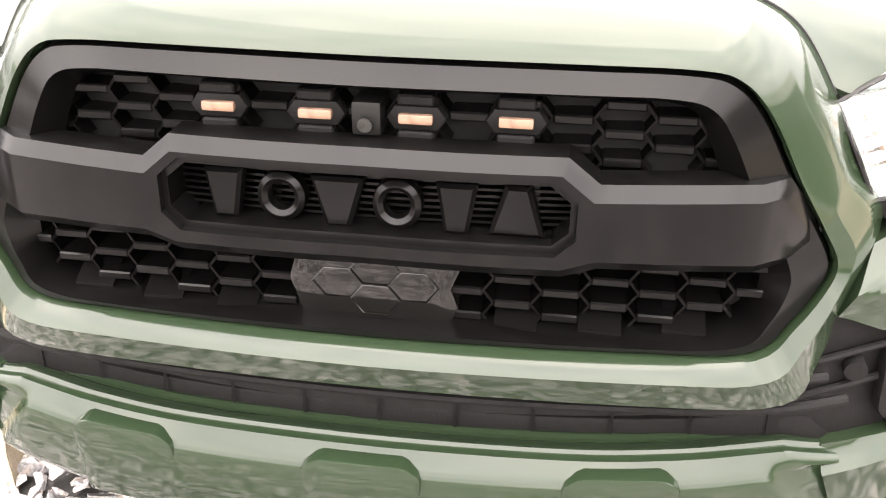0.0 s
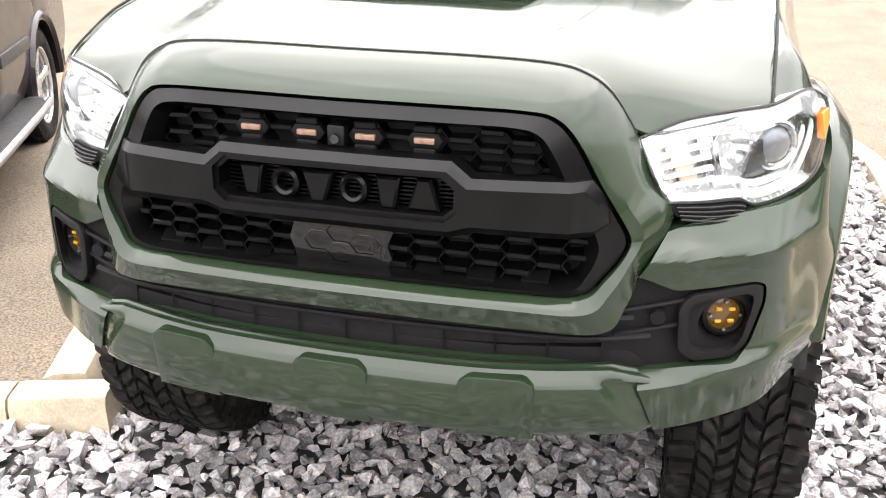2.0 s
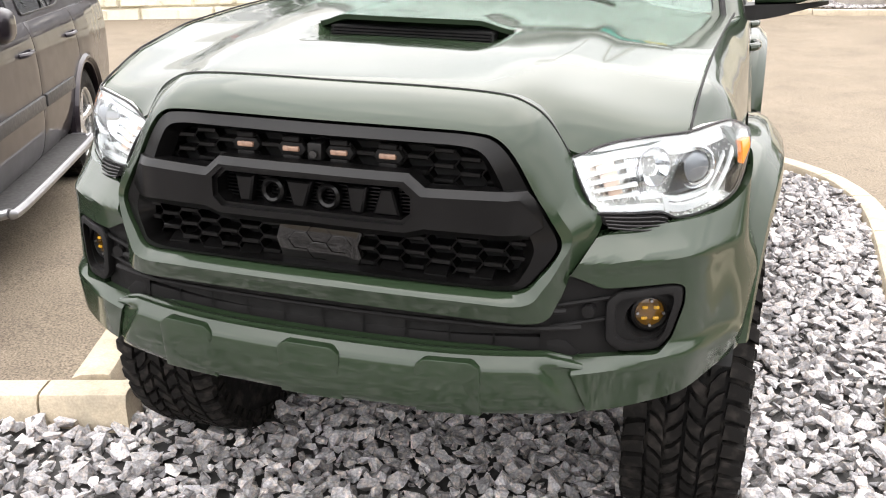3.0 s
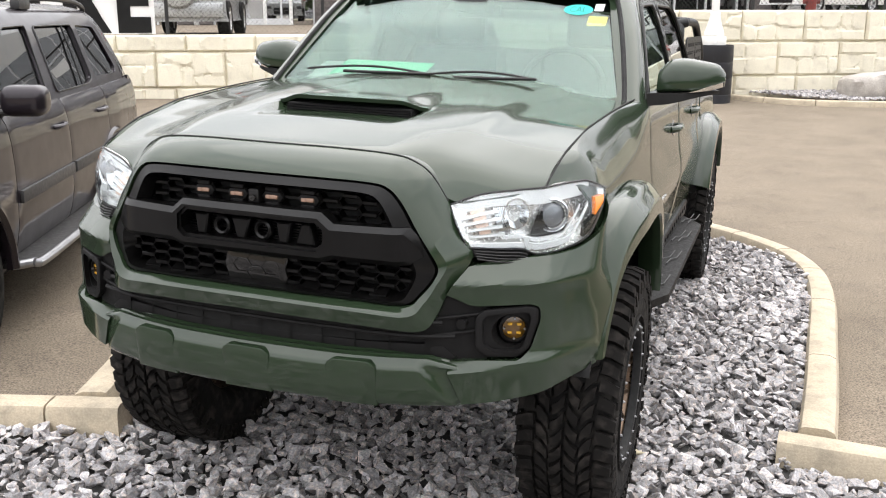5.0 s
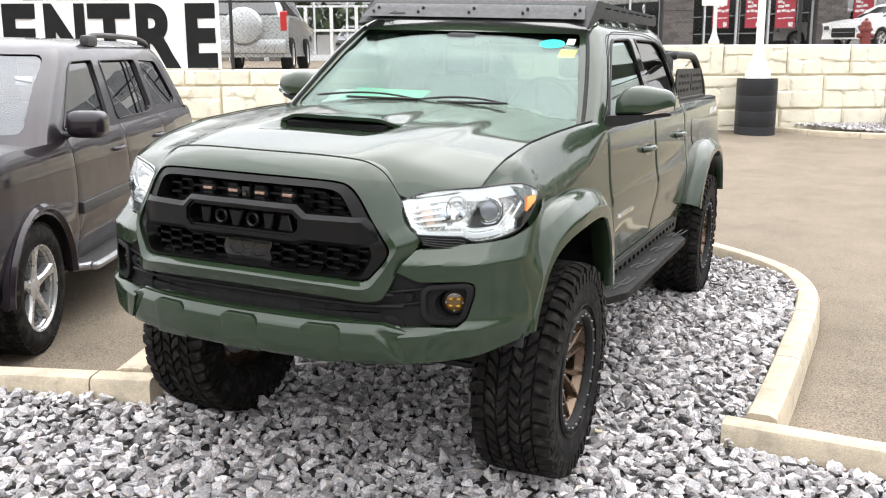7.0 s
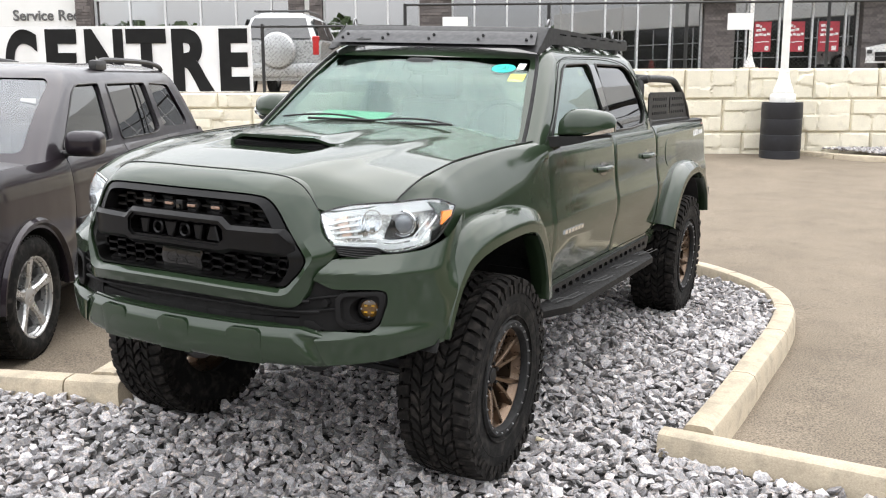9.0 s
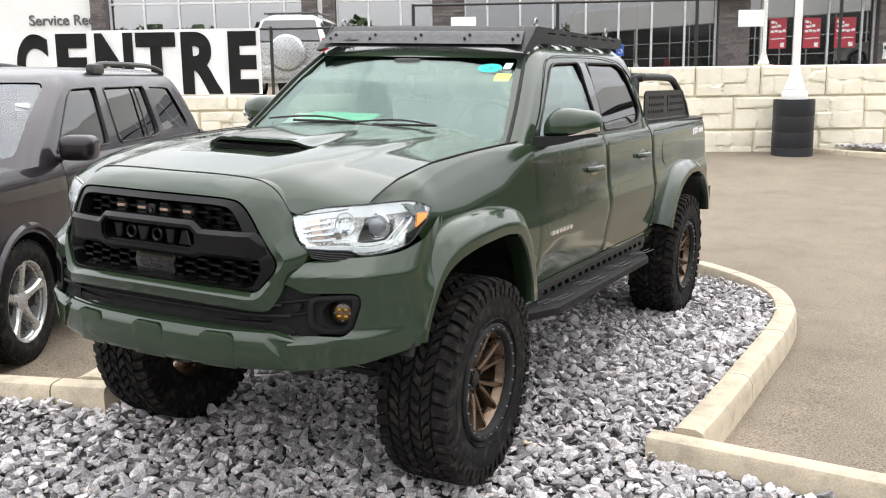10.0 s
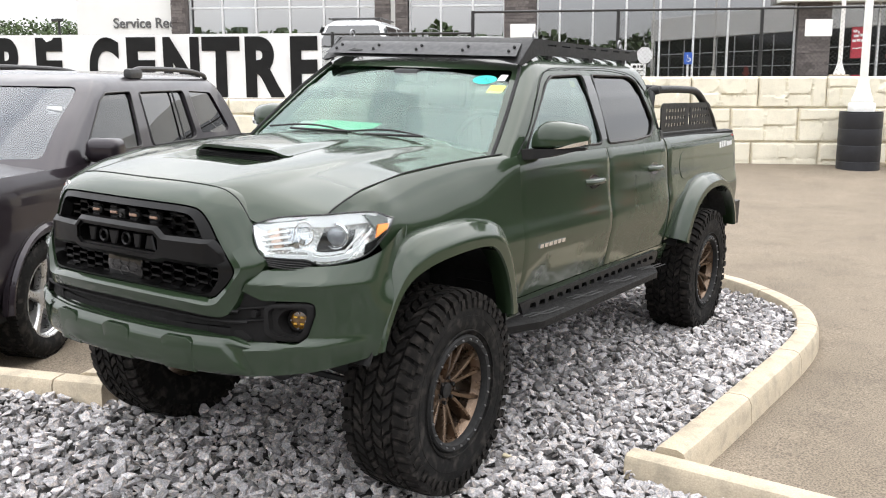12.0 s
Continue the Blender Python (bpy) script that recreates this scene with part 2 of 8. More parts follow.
def single(name, bm, material, label, category, group="", kind="", at=None):
    ob = new(name, mesh_of(name, bm, material))
    if at is not None:
        ob.matrix_basis = at
    return tagged(ob, label, category, group, kind)


def thing(name, label, category, at=None, group="", kind=""):
    ob = new(name)
    ob.empty_display_size = 0.1
    if at is not None:
        ob.matrix_basis = at
    return tagged(ob, label, category, group, kind)


def flip(bm, s):
    if s < 0:
        bmesh.ops.scale(bm, vec=(-1, 1, 1), verts=bm.verts[:])
    return bm


def box(bm, lo, hi, bevel=0.0, seg=1):
    r = bmesh.ops.create_cube(bm, size=1.0)
    vs = r["verts"]
    lo, hi = Vector(lo), Vector(hi)
    for v in vs:
        v.co = Vector([lo[i] + (v.co[i] + 0.5) * (hi[i] - lo[i]) for i in range(3)])
    if bevel:
        es = list({e for v in vs for e in v.link_edges})
        bmesh.ops.bevel(bm, geom=es, offset=bevel, segments=seg, affect="EDGES", profile=0.6)
    return bm


def cyl(bm, a, b, r0, r1=None, seg=16, cap=True):
    r1 = r0 if r1 is None else r1
    a, b = Vector(a), Vector(b)
    q = (b - a).to_track_quat("Z", "Y").to_matrix()
    A, B = [], []
    for i in range(seg):
        c = Vector((math.cos(2 * math.pi * i / seg), math.sin(2 * math.pi * i / seg), 0))
        A.append(bm.verts.new(a + q @ (c * r0)))
        B.append(bm.verts.new(b + q @ (c * r1)))
    for i in range(seg):
        j = (i + 1) % seg
        bm.faces.new((A[i], A[j], B[j], B[i]))
    if cap:
        bm.faces.new(A[::-1])
        bm.faces.new(B)
    return bm


def lathe(bm, prof, axis="x", seg=48, at=(0, 0, 0)):
    """prof: (along, radius) pairs, closed onto itself."""
    rings = []
    for d, r in prof:
        ring = []
        for i in range(seg):
            a = 2 * math.pi * i / seg
            p = (d, r * math.cos(a), r * math.sin(a)) if axis == "x" else (r * math.cos(a), r * math.sin(a), d)
            ring.append(bm.verts.new(Vector(p) + Vector(at)))
        rings.append(ring)
    for k in range(len(rings)):
        A, B = rings[k], rings[(k + 1) % len(rings)]
        for i in range(seg):
            j = (i + 1) % seg
            bm.faces.new((A[i], A[j], B[j], B[i]))
    return bm


def smooth_path(pts, n, closed=False):
    pts = [Vector(p) for p in pts]
    m = len(pts)
    out = []
    total = m if closed else m - 1
    for i in range(n + (0 if closed else 1)):
        f = i / n * total
        k = min(int(f), total - 1)
        t = f - k
        g = (lambda j: pts[j % m]) if closed else (lambda j: pts[max(0, min(m - 1, j))])
        a, b, c, d = g(k - 1), g(k), g(k + 1), g(k + 2)
        out.append(0.5 * ((2 * b) + (c - a) * t + (2 * a - 5 * b + 4 * c - d) * t * t + (3 * b - a - 3 * c + d) * t ** 3))
    return out


def tube(bm, pts, r, seg=10, closed=False):
    pts = [Vector(p) for p in pts]
    n = len(pts)
    rings, up = [], None
    for i, p in enumerate(pts):
        a = pts[(i - 1) % n] if (closed or i) else p
        b = pts[(i + 1) % n] if (closed or i < n - 1) else p
        d = (b - a).normalized()
        if up is None:
            up = d.orthogonal().normalized()
        up = (up - d * up.dot(d)).normalized()
        w = d.cross(up)
        rr = r(i / (n - 1)) if callable(r) else r
        rings.append([bm.verts.new(p + (up * math.cos(2 * math.pi * k / seg) + w * math.sin(2 * math.pi * k / seg)) * rr) for k in range(seg)])
    for i in range(n if closed else n - 1):
        A, B = rings[i], rings[(i + 1) % n]
        for k in range(seg):
            j = (k + 1) % seg
            bm.faces.new((A[k], A[j], B[j], B[k]))
    if not closed:
        bm.faces.new(rings[0][::-1])
        bm.faces.new(rings[-1])
    return bm


def slab(bm, fn, nu, nv, inward):
    """A closed sheet: fn(u, v) in front, moved by inward (a vector, or a function of u, v) behind."""
    F = [[bm.verts.new(fn(i / nu, j / nv)) for j in range(nv + 1)] for i in range(nu + 1)]
    B = [[bm.verts.new(F[i][j].co + Vector(inward(i / nu, j / nv) if callable(inward) else inward)) for j in range(nv + 1)] for i in range(nu + 1)]
    for i in range(nu):
        for j in range(nv):
            bm.faces.new((F[i][j], F[i + 1][j], F[i + 1][j + 1], F[i][j + 1]))
            bm.faces.new((B[i][j], B[i][j + 1], B[i + 1][j + 1], B[i + 1][j]))
    for i in range(nu):
        bm.faces.new((F[i][0], B[i][0], B[i + 1][0], F[i + 1][0]))
        bm.faces.new((F[i][nv], F[i + 1][nv], B[i + 1][nv], B[i][nv]))
    for j in range(nv):
        bm.faces.new((F[0][j], F[0][j + 1], B[0][j + 1], B[0][j]))
        bm.faces.new((F[nu][j], B[nu][j], B[nu][j + 1], F[nu][j + 1]))
    return bm


def prism(bm, poly, axis, a, b):
    def at(p, d):
        return {"x": (d, p[0], p[1]), "y": (p[0], d, p[1]), "z": (p[0], p[1], d)}[axis]
    A = [bm.verts.new(at(p, a)) for p in poly]
    B = [bm.verts.new(at(p, b)) for p in poly]
    n = len(poly)
    for i in range(n):
        j = (i + 1) % n
        bm.faces.new((A[i], A[j], B[j], B[i]))
    bm.faces.new(A[::-1])
    bm.faces.new(B)
    return bm


def cut(bm, tools, op="DIFFERENCE"):
    """bm less (or within) each of the tools, all closed."""
    def temp(b):
        bmesh.ops.recalc_face_normals(b, faces=b.faces[:])
        me = bpy.data.meshes.new("tmp")
        b.to_mesh(me)
        b.free()
        return new("tmp", me)
    base = temp(bm)
    obs = [temp(t) for t in tools]
    for o in obs:
        md = base.modifiers.new("b", "BOOLEAN")
        md.operation, md.object, md.solver = op, o, "EXACT"
    dg = bpy.context.evaluated_depsgraph_get()
    dg.update()
    me = bpy.data.meshes.new_from_object(base.evaluated_get(dg))
    res = bmesh.new()
    res.from_mesh(me)
    bpy.data.meshes.remove(me)
    for o in (base, *obs):
        d = o.data
        bpy.data.objects.remove(o)
        bpy.data.meshes.remove(d)
    return res


def lerp(a, b, t):
    return a + (b - a) * t


def curve_of(xs, ys):
    def f(x):
        return float(np.interp(x, xs, ys))
    return f


def soft_curve(xs, ys, width=0.05):
    """curve_of with its corners rounded over a width."""
    g = np.linspace(xs[0], xs[-1], 400)
    step = g[1] - g[0]
    r = int(3 * width / step) + 1
    ker = np.exp(-0.5 * (np.arange(-r, r + 1) * step / width) ** 2)
    raw = np.interp(g, xs, ys)
    lo, hi = raw[1] - raw[0], raw[-1] - raw[-2]
    raw = np.concatenate([raw[0] + lo * np.arange(-r, 0), raw, raw[-1] + hi * np.arange(1, r + 1)])
    return curve_of(g, np.convolve(raw, ker / ker.sum(), "valid"))


def smoothstep(a, b, x):
    t = max(0.0, min(1.0, (x - a) / (b - a)))
    return t * t * (3 - 2 * t)


def rounded(poly, r, n=3):
    """A polygon with its corners rounded."""
    out, m = [], len(poly)
    for i in range(m):
        p, a, b = Vector(poly[i]), Vector(poly[i - 1]), Vector(poly[(i + 1) % m])
        ra = min(r, (a - p).length * 0.45)
        rb = min(r, (b - p).length * 0.45)
        s, e = p + (a - p).normalized() * ra, p + (b - p).normalized() * rb
        for k in range(n + 1):
            t = k / n
            out.append(tuple((1 - t) ** 2 * s + 2 * t * (1 - t) * p + t * t * e))
    return out


# ---- the ground ----
def ground_z(x, y):
    return -0.065 - 0.02 * x + 0.0262 * max(0.0, y - 5.0) + 0.002 * min(5.0, y)


TURN = radians(25)
U = Vector((math.cos(TURN), math.sin(TURN), 0))
N = Vector((-math.sin(TURN), math.cos(TURN), 0))


def lot(s, d, z=0.0):
    """A place by the lot's own axes: s along the wall, d away from it."""
    p = U * s + N * d
    return Vector((p.x, p.y, z))


LOT = Matrix.Rotation(TURN, 4, "Z")


# ---- ground sheet: asphalt lot, flat far country ----
bm = bmesh.new()
xs = [-900, -200, -60, -30, -15, -8, -4, -2, 0, 2, 4, 8, 15, 30, 60, 200, 900]
vs = [[None] * len(xs) for _ in xs]
for i, x in enumerate(xs):
    for j, y in enumerate(xs):
        k = 1 / max(1, (x * x + y * y) ** 0.5 / 25)
        vs[i][j] = bm.verts.new((x, y, ground_z(x * k, y * k)))
for i in range(len(xs) - 1):
    for j in range(len(xs) - 1):
        bm.faces.new((vs[i][j], vs[i + 1][j], vs[i + 1][j + 1], vs[i][j + 1]))
single("ground", bm, ASPHALT, "dusty tan asphalt of the parking lot, level and worn", "asphalt", kind="structure")

# ---- kerbs round the gravel ----
KERB_W = 0.148


def kerb(path, z0, z1, gap=0.006):
    """One length of kerb along path (its inner edge), from the ground up to its top; to the path's left lies its width."""
    bm = bmesh.new()
    pts = [Vector((*p, 0)) for p in path]
    n = len(pts)
    prof = [(0.0, -0.35), (0.0, -0.03), (0.012, -0.006), (0.03, 0.0), (KERB_W - 0.045, 0.0), (KERB_W - 0.015, -0.012), (KERB_W, -0.045), (KERB_W + 0.012, -0.35)]
    rings = []
    for i, p in enumerate(pts):
        d = (pts[min(n - 1, i + 1)] - pts[max(0, i - 1)]).normalized()
        w = Vector((d.y, -d.x, 0))
        t = i / (n - 1)
        top = lerp(z0, z1, t)
        rings.append([bm.verts.new(p + w * a + Vector((0, 0, top + b + 0.0025 * noise.noise(p * 9 + w * a * 30)))) for a, b in prof])
    for i in range(n - 1):
        for k in range(len(prof) - 1):
            bm.faces.new((rings[i][k], rings[i][k + 1], rings[i + 1][k + 1], rings[i + 1][k]))
    bm.faces.new(rings[0])
    bm.faces.new(rings[-1][::-1])
    return bm


def along(pts, n):
    return [tuple(p)[:2] for p in smooth_path([(*p, 0) for p in pts], n)]


def shorten(a, b, g=0.004):
    a, b = Vector(a), Vector(b)
    d = (b - a).normalized() * g
    return a + d, b - d


KL = "weathered cream concrete kerb edging the gravel bed"
side_curve = along([(1.465, 0.725), (1.495, 1.30), (1.515, 1.95), (1.535, 2.60), (1.52, 3.10), (1.455, 3.45), (1.34, 3.76), (1.16, 4.02), (0.94, 4.26), (0.64, 4.50), (0.10, 4.74), (-1.6, 5.05)], 66)
cuts = [0, 9, 18, 27, 36, 46, 56, 66]
for a, b in zip(cuts[:-1], cuts[1:]):
    seg = side_curve[a:b + 1]
    bm = kerb([tuple(shorten(seg[0], seg[1])[0])] + seg[1:-1] + [tuple(shorten(seg[-2], seg[-1])[1])], 0.055, 0.055)
    single("kerb", bm, KERB, KL + ", curved at the end", "kerb", "kerbs", "structure")
fr = [(1.385, 0.565), (2.4, 0.500), (4.2, 0.385), (7.0, 0.21), (11.0, 0.0)]
for a, b in zip(fr[:-1], fr[1:]):
    a, b = shorten(a, b)
    m = [tuple(a.lerp(b, t / 6)) for t in range(7)]
    # inner edge faces the camera side
    bm = kerb([p for p in m[::-1]], 0.05 - 0.02 * (b.x - 1.4) * 0.4, 0.05 - 0.02 * (a.x - 1.4) * 0.4)
    single("kerb", bm, KERB, KL, "kerb", "kerbs", "structure")
lf = [(-0.94, -0.285), (-1.215, -0.362), (-3.0, -0.87), (-5.2, -1.52), (-9.0, -2.7)]
for a, b in zip(lf[:-1], lf[1:]):
    a, b = shorten(a, b)
    m = [tuple(a.lerp(b, t / 6)) for t in range(7)]
    bm = kerb(m, 0.195, 0.195)
    single("kerb", bm, KERB, KL, "kerb", "kerbs", "structure")
ls = [(-1.075, -0.165), (-1.240, 0.25), (-1.72, 1.45), (-2.2, 2.6), (-2.6, 3.6), (-2.9, 4.4)]
for i, (a, b) in enumerate(zip(ls[:-1], ls[1:])):
    a, b = shorten(a, b)
    m = [tuple(a.lerp(b, t / 6)) for t in range(7)]
    bm = kerb(m[::-1], 0.19 - 0.012 * (i + 1), 0.195 - 0.012 * i)
    single("kerb", bm, KERB, KL, "kerb", "kerbs", "structure")


# ---- gravel bed ----
def in_bed(x, y):
    front = 0.545 - 0.063 * (x - 1.4) if x > 1.40 else (-0.375 + 0.29 * (x + 1.2) if x < -0.93 else 0.3)
    if y < front:
        return True
    if y > 4.7:
        return False
    right = float(np.interp(y, [0.6, 1.3, 1.95, 2.6, 3.1, 3.45, 3.76, 4.02, 4.26, 4.5, 4.7], [1.465, 1.495, 1.515, 1.535, 1.52, 1.455, 1.34, 1.16, 0.94, 0.64, 0.2]))
    left = -1.0 - 0.42 * (y + 0.30)
    return left < x < right


def bed_z(x, y):
    z = (-0.026 * x if x > 0 else -0.088 * max(-1.7, x)) - 0.006 * y + 0.05 * smoothstep(0.9, 1.45, x) * smoothstep(0.4, 0.9, y)
    z += 0.036 * smoothstep(0.8, 2.6, y) * smoothstep(0.5, 1.2, x)
    return z + 0.02 * noise.noise(Vector((x * 1.3, y * 1.3, 0)))


bm = bmesh.new()
nx, ny = 240, 160
gv = {}
for i in range(nx + 1):
    for j in range(ny + 1):
        x, y = -9 + 18 * i / nx, -7 + 11.8 * j / ny
        gv[i, j] = bm.verts.new((x, y, bed_z(x, y) - 0.028))
for i in range(nx):
    for j in range(ny):
        cx, cy = -9 + 18 * (i + 0.5) / nx, -7 + 11.8 * (j + 0.5) / ny
        if in_bed(cx, cy) or in_bed(cx + 0.04, cy) or in_bed(cx - 0.04, cy) or in_bed(cx, cy - 0.04):
            bm.faces.new((gv[i, j], gv[i + 1, j], gv[i + 1, j + 1], gv[i, j + 1]))
for v in [v for v in bm.verts if not v.link_faces]:
    bm.verts.remove(v)
single("gravel_bed", bm, SOIL, "dark dusty bed under the loose gravel", "ground", kind="structure")

rng = np.random.default_rng(7)
shapes = []
for k in range(26):
    b = bmesh.new()
    pts = rng.normal(size=(11, 3))
    pts /= np.linalg.norm(pts, axis=1)[:, None]
    pts *= rng.uniform(0.75, 1.0, size=(11, 1))
    pts *= np.array([1.0, rng.uniform(0.6, 0.95), rng.uniform(0.36, 0.62)])
    for p in pts:
        b.verts.new(p)
    h = bmesh.ops.convex_hull(b, input=b.verts[:])
    for v in [v for v in b.verts if not v.link_faces]:
        b.verts.remove(v)
    b.verts.index_update()
    shapes.append((np.array([v.co[:] for v in b.verts]), [[v.index for v in f.verts] for f in b.faces]))
    b.free()
verts, faces, base = [], [], 0


def rotation(rng):
    a, b, c = rng.uniform(0, 6.283), rng.normal(0, 0.45), rng.normal(0, 0.45)
    return np.array(Euler((b, c, a)).to_matrix())


def strew(x0, x1, y0, y1, step, size, lift):
    global base
    for gx in np.arange(x0, x1, step):
        for gy in np.arange(y0, y1, step):
            x, y = gx + rng.uniform(-0.55, 0.55) * step, gy + rng.uniform(-0.55, 0.55) * step
            if not in_bed(x, y):
                continue
            co, fs = shapes[rng.integers(len(shapes))]
            s = size * rng.choice([0.55, 0.75, 0.9, 1.0, 1.0, 1.25, 1.55])
            p = (co * s) @ rotation(rng).T + np.array([x, y, bed_z(x, y) + rng.uniform(-0.010, 0.012) + lift])
            verts.append(p)
            faces.extend([[i + base for i in f] for f in fs])
            base += len(co)


strew(-3.4, 3.6, -2.6, 4.7, 0.036, 0.030, -0.010)
strew(-3.4, 3.6, -2.6, 4.7, 0.060, 0.033, 0.006)
strew(-8.0, 8.0, -6.8, -2.6, 0.105, 0.062, 0.0)
strew(-8.0, -3.4, -2.6, 0.5, 0.105, 0.062, 0.0)
strew(3.6, 8.0, -2.6, 0.6, 0.105, 0.062, 0.0)
me = bpy.data.meshes.new("gravel")
me.from_pydata(np.concatenate(verts).tolist(), [], faces)
me.materials.append(GRAVEL)
tagged(new("gravel", me), "loose crushed grey limestone gravel, angular pieces", "gravel", kind="stuff")
# two odd-coloured stones among the grey ones
for x, y, size, col, nm, lab in ((0.888, 0.433, 0.036, (0.50, 0.44, 0.30), "pale_stone", "pale yellow stone lying on the gravel"), (-0.872, -0.145, 0.045, (0.16, 0.10, 0.065), "brown_stone", "rusty brown stone lying on the gravel")):
    co, fs = shapes[3]
    me = bpy.data.meshes.new(nm)
    me.from_pydata((co * size).tolist(), [], fs)
    me.materials.append(mat(nm, col, 0.8, var=0.15, scale=30, bump=0.002, bscale=90))
    tagged(new(nm, me), lab, "stone").matrix_basis = pose(x, y, bed_z(x, y) + 0.022, 8, 0, 40)


# ---- the lifted pickup ----
truck = thing("pickup_truck", "lifted army green crew cab pickup parked on loose gravel", "pickup", LEVEL @ pose(0.015, 0, 0))


def mirrored_loop(half):
    """A closed loop from its right half, top middle to bottom middle."""
    return half + [(-p[0], *p[1:]) for p in half[-2:0:-1]]


def bend(bm, fy, step=0.05, reach=1.0):
    x = -reach
    while x < reach:
        bmesh.ops.bisect_plane(bm, geom=bm.verts[:] + bm.edges[:] + bm.faces[:], plane_co=(x, 0, 0), plane_no=(1, 0, 0), dist=1e-5)
        x += step
    for v in bm.verts:
        v.co.y += fy(v.co.x, v.co.z)
    return bm


def plate(poly, y0, y1, holes=(), bevel=0.0, fy=None, seg=2):
    """A plate of outline poly in x, z, from y0 (front) to y1, its front edges bevelled, bent to fy."""
    bm = prism(bmesh.new(), poly, "y", y0, y1)
    bmesh.ops.recalc_face_normals(bm, faces=bm.faces[:])
    if bevel:
        es = [e for e in bm.edges if all(abs(v.co.y - y0) < 1e-5 for v in e.verts) and len(e.link_faces) == 2 and e.calc_face_angle(0) > 0.5]
        bmesh.ops.bevel(bm, geom=es, offset=bevel, segments=seg, affect="EDGES", profile=0.5)
    if holes:
        bm = cut(bm, [prism(bmesh.new(), h, "y", y0 - 0.1, y1 + 0.1) for h in holes])
    if fy:
        bend(bm, fy)
    return bm


def sym(half):
    """A closed x, z outline from its right half."""
    return half + [(-x, z) for x, z in half[::-1] if x > 1e-6]


def front_bow(x, z=0):
    return 0.28 * x * x


OUT = [(0, -0.832, 1.286), (0.20, -0.822, 1.285), (0.33, -0.802, 1.277), (0.385, -0.79, 1.262), (0.43, -0.782, 1.23), (0.474, -0.776, 1.165), (0.505, -0.786, 1.095), (0.548, -0.778, 1.032), (0.505, -0.842, 0.945), (0.486, -0.866, 0.890), (0.45, -0.896, 0.850), (0.30, -0.934, 0.858), (0, -0.957, 0.866)]
MID = [(0, -0.930, 1.222), (0.20, -0.921, 1.221), (0.31, -0.905, 1.217), (0.355, -0.895, 1.206), (0.39, -0.888, 1.170), (0.43, -0.88, 1.10), (0.462, -0.872, 1.05), (0.482, -0.866, 1.012), (0.478, -0.868, 0.985), (0.45, -0.882, 0.945), (0.41, -0.90, 0.912), (0.30, -0.926, 0.916), (0, -0.952, 0.923)]
INN = [(0, -0.912, 1.186), (0.20, -0.90, 1.185), (0.28, -0.89, 1.183), (0.318, -0.884, 1.172), (0.338, -0.88, 1.14), (0.360, -0.876, 1.09), (0.385, -0.87, 1.05), (0.405, -0.866, 1.01), (0.41, -0.865, 0.985), (0.405, -0.866, 0.955), (0.385, -0.87, 0.932), (0.29, -0.89, 0.930), (0, -0.912, 0.938)]
def loft(loops, inward, n=120):
    """A ring lofted through closed loops, with the folds between them kept, and a back."""
    bm = bmesh.new()
    rings = [smooth_path(mirrored_loop(p), n, True) for p in loops]
    V = [[bm.verts.new(p) for p in r] for r in rings] + [[bm.verts.new(p + Vector(inward)) for p in rings[-1]], [bm.verts.new(p + Vector(inward)) for p in rings[0]]]
    for a, b in zip(V, V[1:] + V[:1]):
        for i in range(n):
            k = (i + 1) % n
            bm.faces.new((a[i], a[k], b[k], b[i]))
    return bm


def between(p, q, t, fwd):
    """The loop between two, part of the way and moved forward."""
    return [(lerp(a[0], b[0], t), lerp(a[1], b[1], t) - fwd, lerp(a[2], b[2], t)) for a, b in zip(p, q)]


part("grille_surround", loft([OUT, between(OUT, MID, 0.30, 0.010), between(OUT, MID, 0.66, 0.020), between(OUT, MID, 0.95, 0.004), between(OUT, MID, 1.0, -0.008)], (0, 0.05, 0)), PAINT, truck, "army green painted nose panel round the grille")
SEAT_LINE = [(p[0] * 0.995, p[1] + 0.006, lerp(1.06, p[2], 0.990)) for p in MID]
grille = part("grille", loft([between(SEAT_LINE, INN, 0.0, -0.012), between(SEAT_LINE, INN, 0.06, 0.004), between(SEAT_LINE, INN, 0.62, 0.026), between(SEAT_LINE, INN, 1.0, -0.004)], (0, 0.04, 0)), GRILLE_BLACK, truck, "satin black grille frame")
BAR = sym([(0, 1.142), (0.200, 1.140), (0.232, 1.113), (0.418, 1.113), (0.452, 1.068), (0.466, 1.034), (0.430, 1.016), (0.235, 1.022), (0.200, 1.012), (0, 1.016)])
WIN = sym([(0, 1.122), (0.188, 1.120), (0.212, 1.098), (0.212, 1.058), (0.192, 1.040), (0, 1.043)])


def bar_bow(x, z=0):
    return front_bow(x) + 0.55 * max(0.0, abs(x) - 0.388)


bm = plate(BAR, -0.968, -0.915, (), 0.014, None, 1)
for x in (-0.388, 0.388):
    bmesh.ops.bisect_plane(bm, geom=bm.verts[:] + bm.edges[:] + bm.faces[:], plane_co=(x, 0, 0), plane_no=(1, 0, 0), dist=1e-5)
bm = cut(bm, [prism(bmesh.new(), WIN, "y", -1.1, -0.8)])
part("cross_bar", bend(bm, bar_bow), GRILLE_BLACK, grille, "broad satin black grille bar with a window")
win_in = sym([(0, 1.114), (0.184, 1.112), (0.205, 1.094), (0.205, 1.062), (0.188, 1.048), (0, 1.051)])
part("window_frame", plate(WIN, -0.958, -0.90, [win_in], 0.0, front_bow), GRILLE_BLACK, grille, "sloped inner edge of the grille window")
